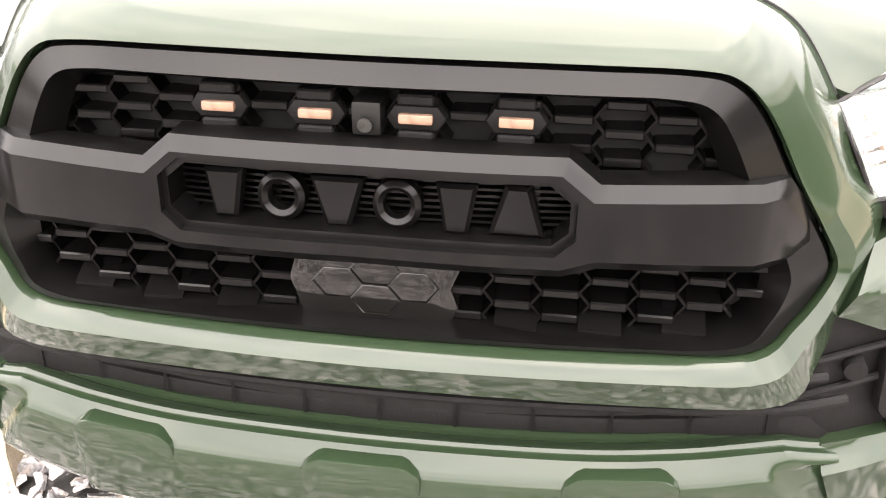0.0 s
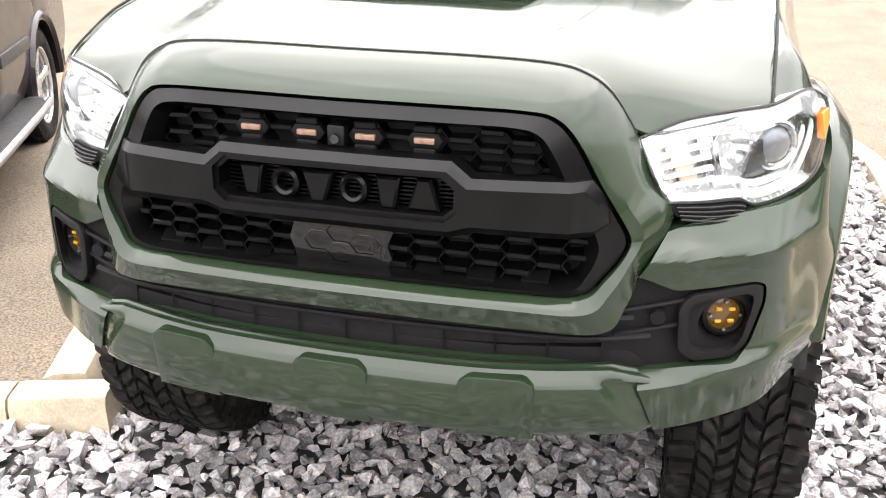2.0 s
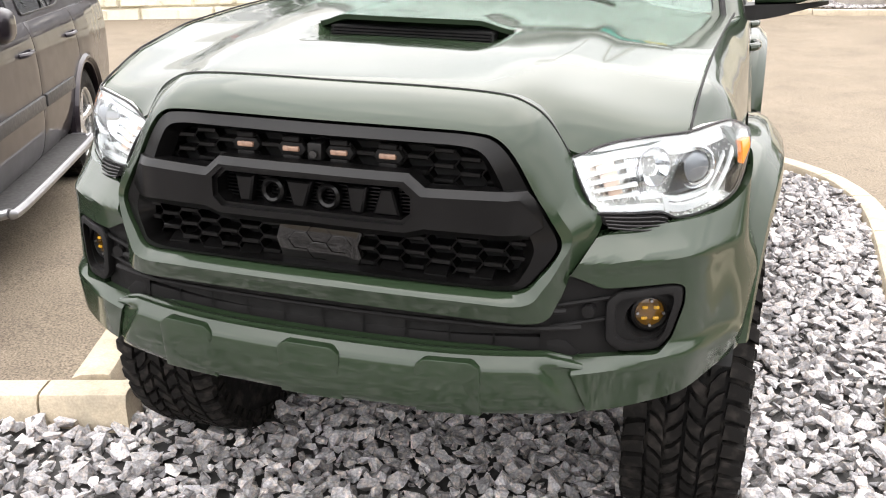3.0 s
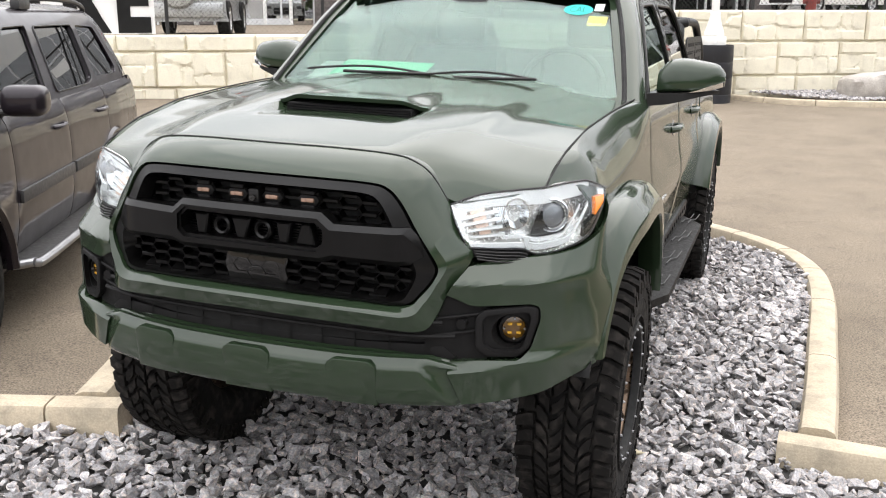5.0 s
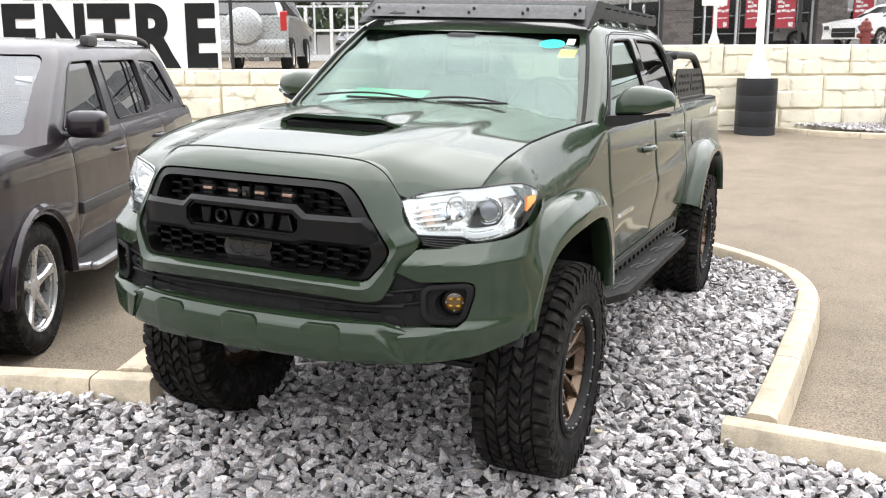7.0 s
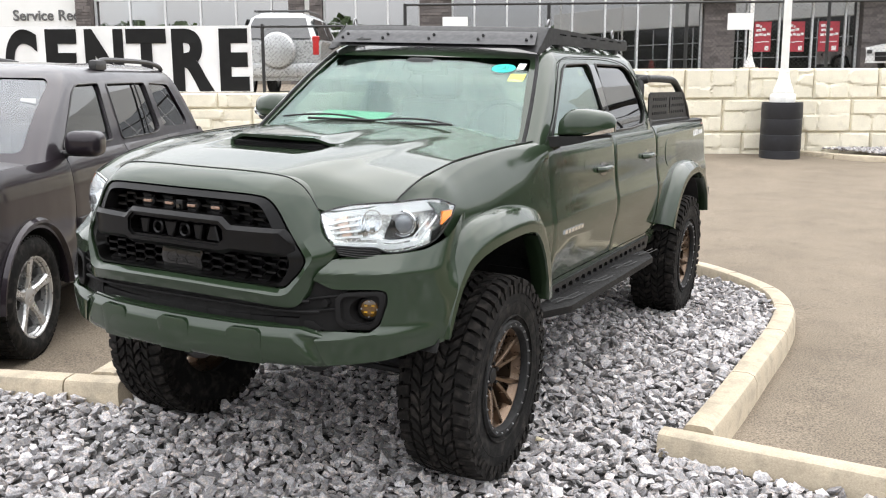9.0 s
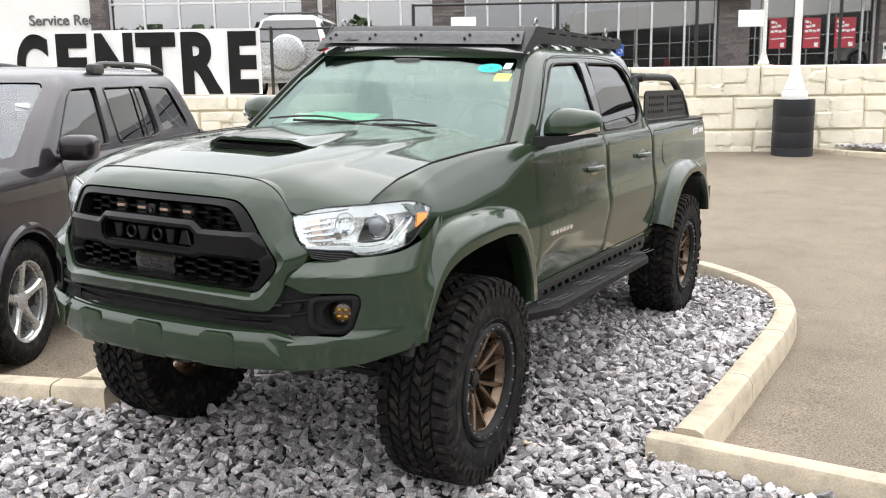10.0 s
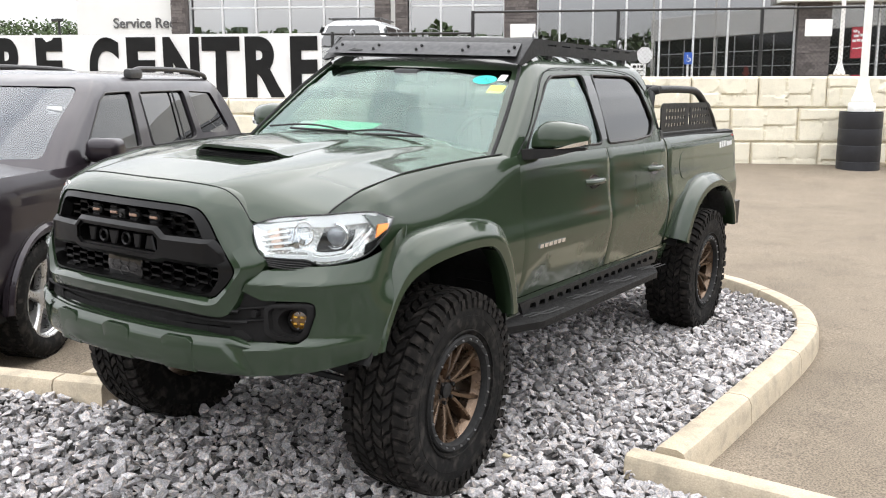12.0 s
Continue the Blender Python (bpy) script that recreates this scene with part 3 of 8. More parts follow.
for s in (-1, 1):
    bm = plate([(0.428, 1.012), (0.462, 1.022), (0.474, 1.052), (0.484, 1.050), (0.474, 1.010), (0.432, 1.000)], -0.945, -0.90, (), 0.007, bar_bow, 1)
    part("bar_ledge", flip(bm, s), GRILLE_BLACK, grille)
    for x in (0.155, 0.245, 0.335):
        bm = bmesh.new()
        fy = front_bow(x)
        prism(bm, [(-0.926 + fy, 0.928), (-0.926 + fy, 0.932), (-0.892 + fy, 0.950), (-0.892 + fy, 0.928)], "x", x - 0.023, x + 0.023)
        part("mesh_foot", flip(bm, s), GRILLE_BLACK, grille, "sloped foot of the mesh")
# near-black sheet stands in for the shade behind the mesh
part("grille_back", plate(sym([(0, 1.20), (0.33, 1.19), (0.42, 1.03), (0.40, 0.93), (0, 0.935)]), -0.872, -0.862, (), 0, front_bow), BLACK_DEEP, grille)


def honeycomb(inside, y0, y1, z0, dx=0.0513, dz=0.0300):
    bm = bmesh.new()
    w, t = dx * 0.39, 0.0030
    for i in range(-9, 10):
        for j in range(-3, 5):
            cx, cz = i * dx - 0.004, z0 + j * dz + (dz / 2 if i % 2 else 0)
            if not inside(cx, cz):
                continue
            fy = front_bow(cx)
            box(bm, (cx - w, y0 + fy, cz - 0.0050), (cx + w, y1 + fy, cz + 0.0050), 0.0018)
            for s in (-1, 1):
                for up in (-1, 1):
                    if up > 0 and not inside(cx, cz + dz * 0.7):
                        continue
                    a = Vector((cx + s * w, 0, cz))
                    b = Vector((cx + s * (dx - w), 0, cz + up * dz / 2))
                    d = (b - a).normalized()
                    p = Vector((-d.z, 0, d.x)) * t / 2
                    vs = [bm.verts.new((q.x, y + front_bow(q.x), q.z)) for y in (y0 + 0.004, y1) for q in (a - p, b - p, b + p, a + p)]
                    for f in ((0, 1, 2, 3), (7, 6, 5, 4), (0, 4, 5, 1), (1, 5, 6, 2), (2, 6, 7, 3), (3, 7, 4, 0)):
                        bm.faces.new([vs[k] for k in f])
    return bm


def up_zone(x, z):
    return 1.112 + 0.028 * (abs(x) < 0.20) < z < 1.186 and abs(x) < 0.372 - (z - 1.14) * 0.9


def low_zone(x, z):
    return 0.928 < z < 1.022 and abs(x) < 0.425 - 1.5 * max(0.0, 0.955 - z) and not (abs(x - 0.004) < 0.090)


part("upper_mesh", honeycomb(up_zone, -0.905, -0.868, 1.161), GRILLE_BLACK, grille, "black honeycomb mesh")
for side in (-1, 1):
    part("lower_mesh", honeycomb(lambda x, z: low_zone(x, z) and x * side > 0, -0.915, -0.868, 0.970), GRILLE_BLACK, grille, "black honeycomb mesh")
part("sensor_cover", plate([(-0.092, 0.974), (-0.078, 0.934), (0.086, 0.932), (0.094, 0.952), (0.086, 0.974), (0.096, 0.998), (0.086, 1.020), (-0.078, 1.022)], -0.922, -0.89, (), 0.003, front_bow), SMOKED, grille, "glossy smoked black sensor cover")
bm = bmesh.new()
for cx, cz in ((-0.038, 0.974), (0.004, 0.956), (0.046, 0.974), (0.004, 0.992)):
    bm = tube(bmesh.new(), [(cx + 0.027 * math.cos(a), -0.9225 + front_bow(cx), cz + 0.0195 * math.sin(a)) for a in np.linspace(0, 2 * math.pi, 7)[:-1]], 0.0007, 4, True)
    part("cover_ridge", bm, SMOKED, grille)
bm = bmesh.new()
for k in range(11):
    z = 1.046 + 0.0072 * k
    box(bm, (-0.208, -0.918, z - 0.0014), (0.208, -0.875, z + 0.0014))
for x in (-0.17, -0.10, 0.17):
    box(bm, (x - 0.003, -0.914, 1.036), (x + 0.003, -0.88, 1.126))
bend(bm, front_bow)
part("window_slats", bm, GRILLE_BLACK, grille, "thin black horizontal slats")
# raised emblem: six plain shapes standing in a row
for k in range(6):
    x0 = -0.150 + 0.0605 * k
    bm = bmesh.new()
    if k in (1, 3):
        lathe(bm, [(0.0, 0.0275), (-0.006, 0.0255), (-0.006, 0.0165), (0.0, 0.0150), (0.012, 0.0150), (0.012, 0.0275)], "x", 36)
        bmesh.ops.rotate(bm, cent=(0, 0, 0), matrix=Matrix.Rotation(radians(90), 3, "Z"), verts=bm.verts[:])
        for v in bm.verts:
            v.co.x *= 0.93
    elif k in (0, 4):
        prism(bm, [(-0.012, -0.027), (0.012, -0.027), (0.021, 0.027), (-0.021, 0.027)], "y", -0.008, 0.012)
    else:
        s = 1 if k == 5 else -1
        prism(bm, [(-0.028, -0.027 * s), (-0.012, 0.027 * s), (0.012, 0.027 * s), (0.028, -0.027 * s)], "y", -0.008, 0.012)
    bmesh.ops.recalc_face_normals(bm, faces=bm.faces[:])
    bmesh.ops.bevel(bm, geom=[e for e in bm.edges if e.calc_face_angle(0) > 0.6 and all(v.co.y < 0.005 for v in e.verts)], offset=0.004, segments=1, affect="EDGES")
    part("emblem_block", bm, GRILLE_BLACK, grille, "raised satin black emblem shape", pose(x0, -0.935 + front_bow(x0), 1.076))
for x in (-0.158, -0.055, 0.047, 0.146):
    bm = plate([(-0.031, -0.001), (-0.022, 0.012), (0.022, 0.012), (0.031, -0.001), (0.022, -0.014), (-0.022, -0.014)], -0.012, 0.02, (), 0.004)
    for z in (-0.0195, 0.0185):
        box(bm, (-0.0185, -0.016, z - 0.0055), (0.0185, 0.02, z + 0.0055), 0.002)
    part("marker_lamp", bm, BLACK_TEX, grille, "small black marker lamp with a pale amber lens", pose(x, -0.902 + front_bow(x), 1.161))
    part("marker_lens", box(bmesh.new(), (-0.0175, -0.018, -0.006), (0.0175, -0.008, 0.0045), 0.003, 2), COPPER, grille, "pale amber lens", pose(x, -0.902 + front_bow(x), 1.161))
bm = box(bmesh.new(), (-0.016, -0.925, 1.143), (0.014, -0.88, 1.178), 0.004, 2)
part("camera_block", bm, BLACK_SATIN, grille, "small black camera housing")
part("camera_lens", lathe(bmesh.new(), [(0, 0.0088), (-0.004, 0.0075), (-0.004, 0.0005), (0, 0.0005)], "x", 20), BLACK_GLOSS, grille, "round glossy camera lens", pose(-0.001, -0.928, 1.156, 0, 0, 90))

# ---- outline of the sides ----
flank = soft_curve([0.60, 0.66, 0.74, 0.84, 0.92, 0.985, 1.04, 1.10, 1.20, 1.265, 1.31, 1.335, 1.35], [0.772, 0.793, 0.812, 0.827, 0.833, 0.831, 0.818, 0.809, 0.800, 0.793, 0.782, 0.770, 0.752], 0.012)
taper = curve_of([-0.6, -0.4, -0.15, 0.2, 3.0, 4.1], [-0.036, -0.006, -0.002, 0.0, 0.0, -0.018])


def flank_x(y, z):
    return flank(z) + taper(y) + (-0.008 * smoothstep(0.64, 0.75, z) * (1 - smoothstep(0.83, 0.92, z)) * smoothstep(0.64, 0.92, y) * (1 - smoothstep(1.95, 2.4, y)))


# ---- front wheel arch: its inner lip and the flare's outer edge, in y and z ----
LIP = smooth_path([(-0.505, 0.715, 0), (-0.480, 0.79, 0), (-0.425, 0.900, 0), (-0.345, 0.962, 0), (-0.20, 1.000, 0), (-0.02, 1.013, 0), (0.12, 1.010, 0), (0.205, 0.985, 0), (0.285, 0.900, 0), (0.335, 0.80, 0), (0.358, 0.73, 0), (0.364, 0.685, 0)], 60)
BROW = smooth_path([(-0.528, 0.705, 0), (-0.520, 0.79, 0), (-0.480, 0.905, 0), (-0.410, 1.030, 0), (-0.30, 1.095, 0), (-0.12, 1.120, 0), (0.10, 1.120, 0), (0.290, 1.086, 0), (0.385, 1.000, 0), (0.440, 0.86, 0), (0.460, 0.75, 0), (0.466, 0.685, 0)], 60)


def arch_cut():
    """The hole behind the flare, half-way between its two edges."""
    return [(-0.50, 0.40)] + [tuple(a.lerp(b, 0.45))[:2] for a, b in zip(LIP, BROW)] + [(0.43, 0.40)]


# ---- lower intake, fog lamps and bumper ----
CORNER = [(0.40, -0.885), (0.50, -0.848), (0.58, -0.815), (0.66, -0.765), (0.735, -0.705), (0.790, -0.615), (0.840, -0.53), (0.870, -0.44), (0.882, -0.36)]


CORNER_TOP = soft_curve([0, 0.15, 0.40, 0.55, 0.68, 0.80, 1.0], [0.99, 1.017, 1.024, 1.034, 1.070, 1.122, 1.14], 0.025)
CORNER_BOT = soft_curve([0, 0.25, 0.5, 0.7, 1.0], [0.646, 0.654, 0.674, 0.698, 0.725], 0.06)
CORNER_BACK = soft_curve([0, 0.13, 0.4, 0.62, 1], [1.1, 1.15, 1.35, 0.75, 0.3], 0.07)


def corner_y(x):
    return float(np.interp(abs(x), [c[0] for c in CORNER[:6]], [c[1] for c in CORNER[:6]]))


intake = part("lower_intake", plate(sym([(0, 0.905), (0.44, 0.89), (0.56, 0.955), (0.60, 0.93), (0.60, 0.79), (0.48, 0.735), (0, 0.735)]), 0.012, 0.03, (), 0, lambda x, z: -0.905 + 0.30 * x * x + 0.25 * max(0, abs(x) - 0.5)), BLACK_DEEP, truck, "black plastic lower air intake")
for z, w in ((0.864, 0.50), (0.828, 0.53)):
    bm = bmesh.new()
    pts = [(x, -0.925 + 0.22 * x * x + 0.9 * max(0, abs(x) - 0.40) ** 2, z + 0.010 * (1 - (x / 0.5) ** 2) + 0.06 * max(0, abs(x) - 0.40)) for x in np.linspace(-w, w, 31)]
    tube(bm, pts, 0.006, 8)
    part("intake_slat", bm, BLACK_TEX, intake)
for x in np.linspace(-0.36, 0.36, 9):
    part("intake_rib", box(bmesh.new(), (x - 0.002, -0.900 + 0.24 * x * x, 0.78), (x + 0.002, -0.90 + 0.24 * x * x, 0.895)), BLACK_DEEP, intake)
bm = plate(sym([(0, 0.800), (0.30, 0.798), (0.46, 0.803), (0.50, 0.797), (0.53, 0.77), (0.50, 0.745), (0, 0.745)]), 0.0, 0.06, (), 0.008, lambda x, z: -0.895 + 0.24 * x * x)
part("intake_sill", bm, BLACK_TEX, intake)

SKID_HALF = [(0.0, -0.957), (0.22, -0.948), (0.35, -0.927), (0.44, -0.901), (0.50, -0.880), (0.56, -0.850), (0.60, -0.825)]
SKID = smooth_path([(-x, y, 0) for x, y in SKID_HALF[:0:-1]] + [(x, y, 0) for x, y in SKID_HALF], 96)
SKID_PROF = [(-0.120, 0.735), (-0.100, 0.756), (-0.080, 0.764), (-0.036, 0.778), (-0.031, 0.778), (-0.026, 0.774), (-0.018, 0.772), (-0.001, 0.753), (0.003, 0.746), (0.004, 0.725), (0.001, 0.69), (-0.005, 0.660), (-0.012, 0.648), (-0.026, 0.640), (-0.075, 0.634)]


def skid_front(u, v):
    i = min(95, int(u * 96))
    p = SKID[i].lerp(SKID[i + 1], u * 96 - i)
    d = (SKID[i + 1] - SKID[i]).normalized()
    nrm = Vector((d.y, -d.x, 0))
    f = v * (len(SKID_PROF) - 1)
    k = min(len(SKID_PROF) - 2, int(f))
    a = lerp(SKID_PROF[k][0], SKID_PROF[k + 1][0], f - k)
    z = lerp(SKID_PROF[k][1], SKID_PROF[k + 1][1], f - k)
    q = p + nrm * a + Vector((0, 0, z))
    # the ends are planed back along a slanting crease
    over = max(0.0, abs(q.x) - 0.436 - (0.768 - z) * 0.78)
    q.y += (0.22 * over + 0.009 * smoothstep(0.0, 0.014, over)) * (1 - smoothstep(0.742, 0.766, z))
    q.z -= 0.30 * max(0.0, abs(q.x) - 0.47) * smoothstep(0.74, 0.77, z)
    return q


skid = part("lower_bumper", slab(bmesh.new(), skid_front, 120, 42, (0, 0.03, 0)), PAINT, truck, "army green painted lower bumper bar")
for x0, x1 in ((-0.375, -0.238), (-0.080, 0.060), (0.218, 0.350)):
    c, h = (x0 + x1) / 2, (x1 - x0) / 2
    bm = plate([(c - h, 0.642), (c - h, 0.748), (c - h + 0.003, 0.755), (c - h + 0.016, 0.764), (c - h + 0.024, 0.7665), (c + h - 0.024, 0.7665), (c + h - 0.016, 0.764), (c + h - 0.003, 0.755), (c + h, 0.748), (c + h, 0.642)], -0.009, 0.02, (), 0.004, lambda x, z: -0.957 + 0.225 * x * x + 0.30 * max(0.0, 0.70 - z))
    part("bumper_pad", bm, PAINT, skid)

for s in (-1, 1):
    C = smooth_path([(x, y, 0) for x, y in CORNER[1:]], 40)

    def corner_face(u, v):
        i = min(39, int(u * 40))
        p = C[i].lerp(C[i + 1], u * 40 - i)
        top, bot = CORNER_TOP(u), CORNER_BOT(u)
        z = lerp(bot, top, v)
        back = CORNER_BACK(u)
        y = p.y + back * max(0, z - 0.968) + 0.12 * max(0, 0.74 - z) - 0.024 * min(1.0, max(0.0, (0.735 + 0.12 * min(1.0, u / 0.35) * 0.25 + 0.016 - z) / 0.020)) * (1 - smoothstep(0.42, 0.75, u))
        x = lerp(p.x, flank_x(max(-0.6, y), z) + 0.004, smoothstep(0.86, 1.0, z) * smoothstep(0.55, 0.95, u)) - 0.18 * max(0, 0.75 - z) * u
        ridge = 0.006 * math.exp(-((z - 0.965) / 0.02) ** 2) * (1 - u * 0.7)
        return Vector((x, y - ridge, z))
    bm = slab(bmesh.new(), corner_face, 40, 44, (-0.012, 0.03, 0))
    hole = rounded([(0.38, 0.955), (0.505, 0.940), (0.565, 0.912), (0.700, 0.912), (0.719, 0.902), (0.721, 0.866), (0.702, 0.790), (0.680, 0.764), (0.60, 0.766), (0.50, 0.764), (0.38, 0.77)], 0.012, 3)
    arch = arch_cut()
    seam = [(0.40, 1.10), (0.578, 1.10), (0.550, 1.019), (0.497, 0.930), (0.40, 0.930)]
    toe = [(0.40, 0.60), (0.40, 0.80), (0.516, 0.80), (0.518, 0.738), (0.572, 0.60)]
    bm = cut(bm, [prism(bmesh.new(), seam, "y", -1.2, -0.5), prism(bmesh.new(), hole, "y", -1.2, -0.5), prism(bmesh.new(), toe, "y", -1.2, -0.5), prism(bmesh.new(), arch, "x", 0.3, 1.3)])
    corner = part("bumper_corner", flip(bm, s), PAINT, truck, "army green painted bumper corner")
    out = rounded([(0.572, 0.882), (0.590, 0.902), (0.697, 0.907), (0.715, 0.899), (0.716, 0.866), (0.698, 0.793), (0.678, 0.770), (0.605, 0.773), (0.576, 0.80)], 0.012, 3)
    inn = [(0.650 + 0.042 * math.cos(a), 0.838 + 0.044 * math.sin(a)) for a in np.linspace(0, 2 * math.pi, 25)[:-1]]

    def bez_y(x, z):
        return corner_y(x) + 0.010
    well = rounded([(0.590, 0.874), (0.602, 0.888), (0.688, 0.892), (0.699, 0.884), (0.699, 0.862), (0.686, 0.802), (0.672, 0.788), (0.614, 0.790), (0.594, 0.808)], 0.012, 3)
    wide = [(0.646 + (x - 0.646) * 1.06, 0.840 + (z - 0.840) * 1.06) for x, z in well]
    bezel = part("fog_bezel", flip(plate(out, -0.016, 0.05, [well], 0.008, bez_y), s), BLACK_TEX, truck, "black plastic fog lamp surround")
    part("bezel_well", flip(plate(wide, 0.004, 0.05, [inn], 0, bez_y), s), BLACK_TEX, bezel)
    bm = plate([(0.45, 0.95), (0.50, 0.942), (0.57, 0.915), (0.60, 0.91), (0.60, 0.760), (0.50, 0.758), (0.45, 0.765)], 0.018, 0.05, (), 0, lambda x, z: corner_y(x))
    part("side_panel", flip(bm, s), BLACK_TEX, bezel, "black plastic trim beside the fog lamp")
    bm = bmesh.new()
    for z in (0.846, 0.890):
        tube(bm, [(x, corner_y(x) + 0.012, z - (0.59 - x) * 0.15) for x in np.linspace(0.47, 0.59, 8)], 0.005, 8)
    part("trim_ribs", flip(bm, s), BLACK_TEX, bezel)
    part("sensor_button", flip(cyl(bmesh.new(), (0.540, -0.832, 0.862), (0.540, -0.80, 0.864), 0.013, seg=20), s), BLACK_TEX, bezel)
    fog = part("fog_lamp", flip(lathe(bmesh.new(), [(-0.03, 0.040), (0.012, 0.040), (0.015, 0.034), (0.006, 0.030), (0.0, 0.0005), (-0.03, 0.0005)], "x", 32), 1), BLACK_SATIN, truck, "round yellow LED fog lamp", pose(s * 0.650, -0.718, 0.838, 0, 0, -90 + s * 20))
    part("fog_lens", lathe(bmesh.new(), [(0.0, 0.031), (0.008, 0.030), (0.012, 0.018), (0.013, 0.0005), (0.0, 0.0005)], "x", 32), AMBER_DARK, fog, "yellow lens")
    for a, b in ((-1, -1), (-1, 1), (1, -1), (1, 1)):
        bm = box(bmesh.new(), (0.010, a * 0.012 - 0.0062, b * 0.0115 - 0.0034), (0.0155, a * 0.012 + 0.0062, b * 0.0115 + 0.0034), 0.0015)
        part("led", bm, FOG_LED, fog, "bright yellow LED block")
    for a in range(4):
        bm = cyl(bmesh.new(), (0.012, 0.027 * math.cos(a * 1.571 + 0.0), 0.027 * math.sin(a * 1.571)), (0.017, 0.027 * math.cos(a * 1.571), 0.027 * math.sin(a * 1.571)), 0.003, seg=8)
        part("fog_screw", bm, STEEL, fog, "small steel screw")

# ---- bonnet ----
def hood_front(x):
    return float(np.interp(abs(x), [0, 0.20, 0.33, 0.385, 0.43, 0.478, 0.548, 0.62, 0.69, 0.70], [-0.829, -0.819, -0.799, -0.787, -0.779, -0.770, -0.724, -0.682, -0.632, -0.625]))


hood_mid = soft_curve([-0.85, -0.80, -0.70, -0.5, -0.2, 0.1, 0.35, 0.6], [1.283, 1.291, 1.304, 1.326, 1.355, 1.378, 1.392, 1.402])
hood_drop = soft_curve([-0.85, -0.78, -0.722, -0.68, -0.63, -0.45, -0.2, 0.1, 0.3, 0.6], [0.40, 0.335, 0.178, 0.124, 0.100, 0.052, 0.032, 0.034, 0.036, 0.040], 0.022)


def hood_z(x, y):
    z = hood_mid(y) - hood_drop(y) * smoothstep(0.30, 0.74, abs(x)) - 0.012 * min(1.0, (x / 0.4) ** 2)
    edge = 0.42 + 0.06 * (y + 0.8)
    z += 0.010 * (1 - smoothstep(edge - 0.05, edge + 0.03, abs(x))) * smoothstep(-0.80, -0.5, y)
    if -0.58 < y < -0.30:
        ramp = smoothstep(-0.57, -0.40, y)
        z -= 0.022 * ramp * (1 - smoothstep(0.20 + 0.10 * (y + 0.55), 0.235 + 0.10 * (y + 0.55), abs(x)))
    for cx, cy in ((0.47, 0.20), (0.60, 0.10)):
        r = math.hypot((abs(x) - cx - 0.10 * (y - cy)) / 0.045, (y - cy) / 0.20)
        z -= 0.0022 * (1 - smoothstep(0.3, 1.15, r))
    return z


def hood_at(u, v):
    a = 2 * u - 1
    xf, xr = a * 0.690, a * 0.742
    x = lerp(xf, xr, v)
    yf, yr = hood_front(xf), 0.50 + 0.10 * a * a
    y = lerp(yf, yr, v)
    return Vector((x, y, hood_z(x, y) - 0.006 * math.exp(-v / 0.015)))


hood = part("bonnet", slab(bmesh.new(), hood_at, 96, 72, (0, 0.004, -0.006)), PAINT, truck, "army green bonnet with a raised scoop")

for v_run in ([(0.0, k / 40) for k in range(41)], [(1.0, k / 40) for k in range(41)]):
    bm = tube(bmesh.new(), [hood_at(a, b) + Vector((0.003 * (2 * a - 1), 0, 0.0035)) for a, b in v_run], 0.0028, 6)
    part("bonnet_gap", bm, BLACK_DEEP, hood, "dark gap round the bonnet")

half = OUT[:6]
bm = tube(bmesh.new(), [p + Vector((0, 0.004, 0.0005)) for p in smooth_path([(-x, y, z) for x, y, z in half[:0:-1]] + half, 80)], 0.0026, 6)
part("bonnet_gap", bm, BLACK_DEEP, hood, "dark gap round the bonnet")


def scoop_at(u, v):
    a = 2 * u - 1
    y = lerp(-0.385 + 0.06 * a * a, 0.42, v)
    w = lerp(0.250, 0.185, v)
    x = a * w
    h = 0.019 * (1 - smoothstep(0.0, 1.0, v)) * (1 - smoothstep(0.66, 1.0, abs(a))) + 0.001
    return Vector((x, y, hood_z(x, max(y, -0.30)) + h))


scoop = part("hood_scoop", slab(bmesh.new(), scoop_at, 40, 24, (0, 0.004, -0.012)), PAINT, hood, "army green hood scoop")
bm = bmesh.new()
for k in range(4):
    z = 1.321 + 0.0070 * k
    box(bm, (-0.204, -0.372 + 0.003 * k, z), (0.204, -0.28, z + 0.004))
part("scoop_grille", bm, BLACK_TEX, hood, "black slatted insert in the scoop mouth")
part("scoop_mouth", box(bmesh.new(), (-0.206, -0.352, 1.308), (0.206, -0.15, 1.347), 0.004), BLACK_DEEP, hood)

# ---- flanks: fenders, doors and bed sides ----
def arch_poly(cy, r, sq=2.4):
    return [(cy + r * math.copysign(abs(math.cos(a)) ** (2 / sq), math.cos(a)), 0.43 + r * math.copysign(abs(math.sin(a)) ** (2 / sq), math.sin(a))) for a in np.linspace(0, 2 * math.pi, 65)[:-1]]


def panel_side(y0, y1, z0, z1, arches=(), ny=28, nz=26, roll=0.0):
    def f(u, v):
        z = lerp(z0, z1, v)
        y = lerp(y0, y1, u)
        ins = roll * (math.exp(-u / 0.012) + math.exp(-(1 - u) / 0.012))
        return Vector((flank_x(y, z) - ins, y, z))
    bm = slab(bmesh.new(), f, ny, nz, (-0.028, 0, 0))
    return cut(bm, [prism(bmesh.new(), arch_poly(c, 0.585), "x", 0.3, 1.3) for c in arches]) if arches else bm


hz_y = soft_curve([-0.63, -0.60, -0.556, -0.453, -0.259, 0.06, 0.35, 0.6], [1.199, 1.206, 1.239, 1.268, 1.306, 1.329, 1.342, 1.350], 0.03)
crown = soft_curve([-0.63, -0.55, -0.40, -0.1, 0.3, 0.6], [0.085, 0.105, 0.160, 0.200, 0.165, 0.085])


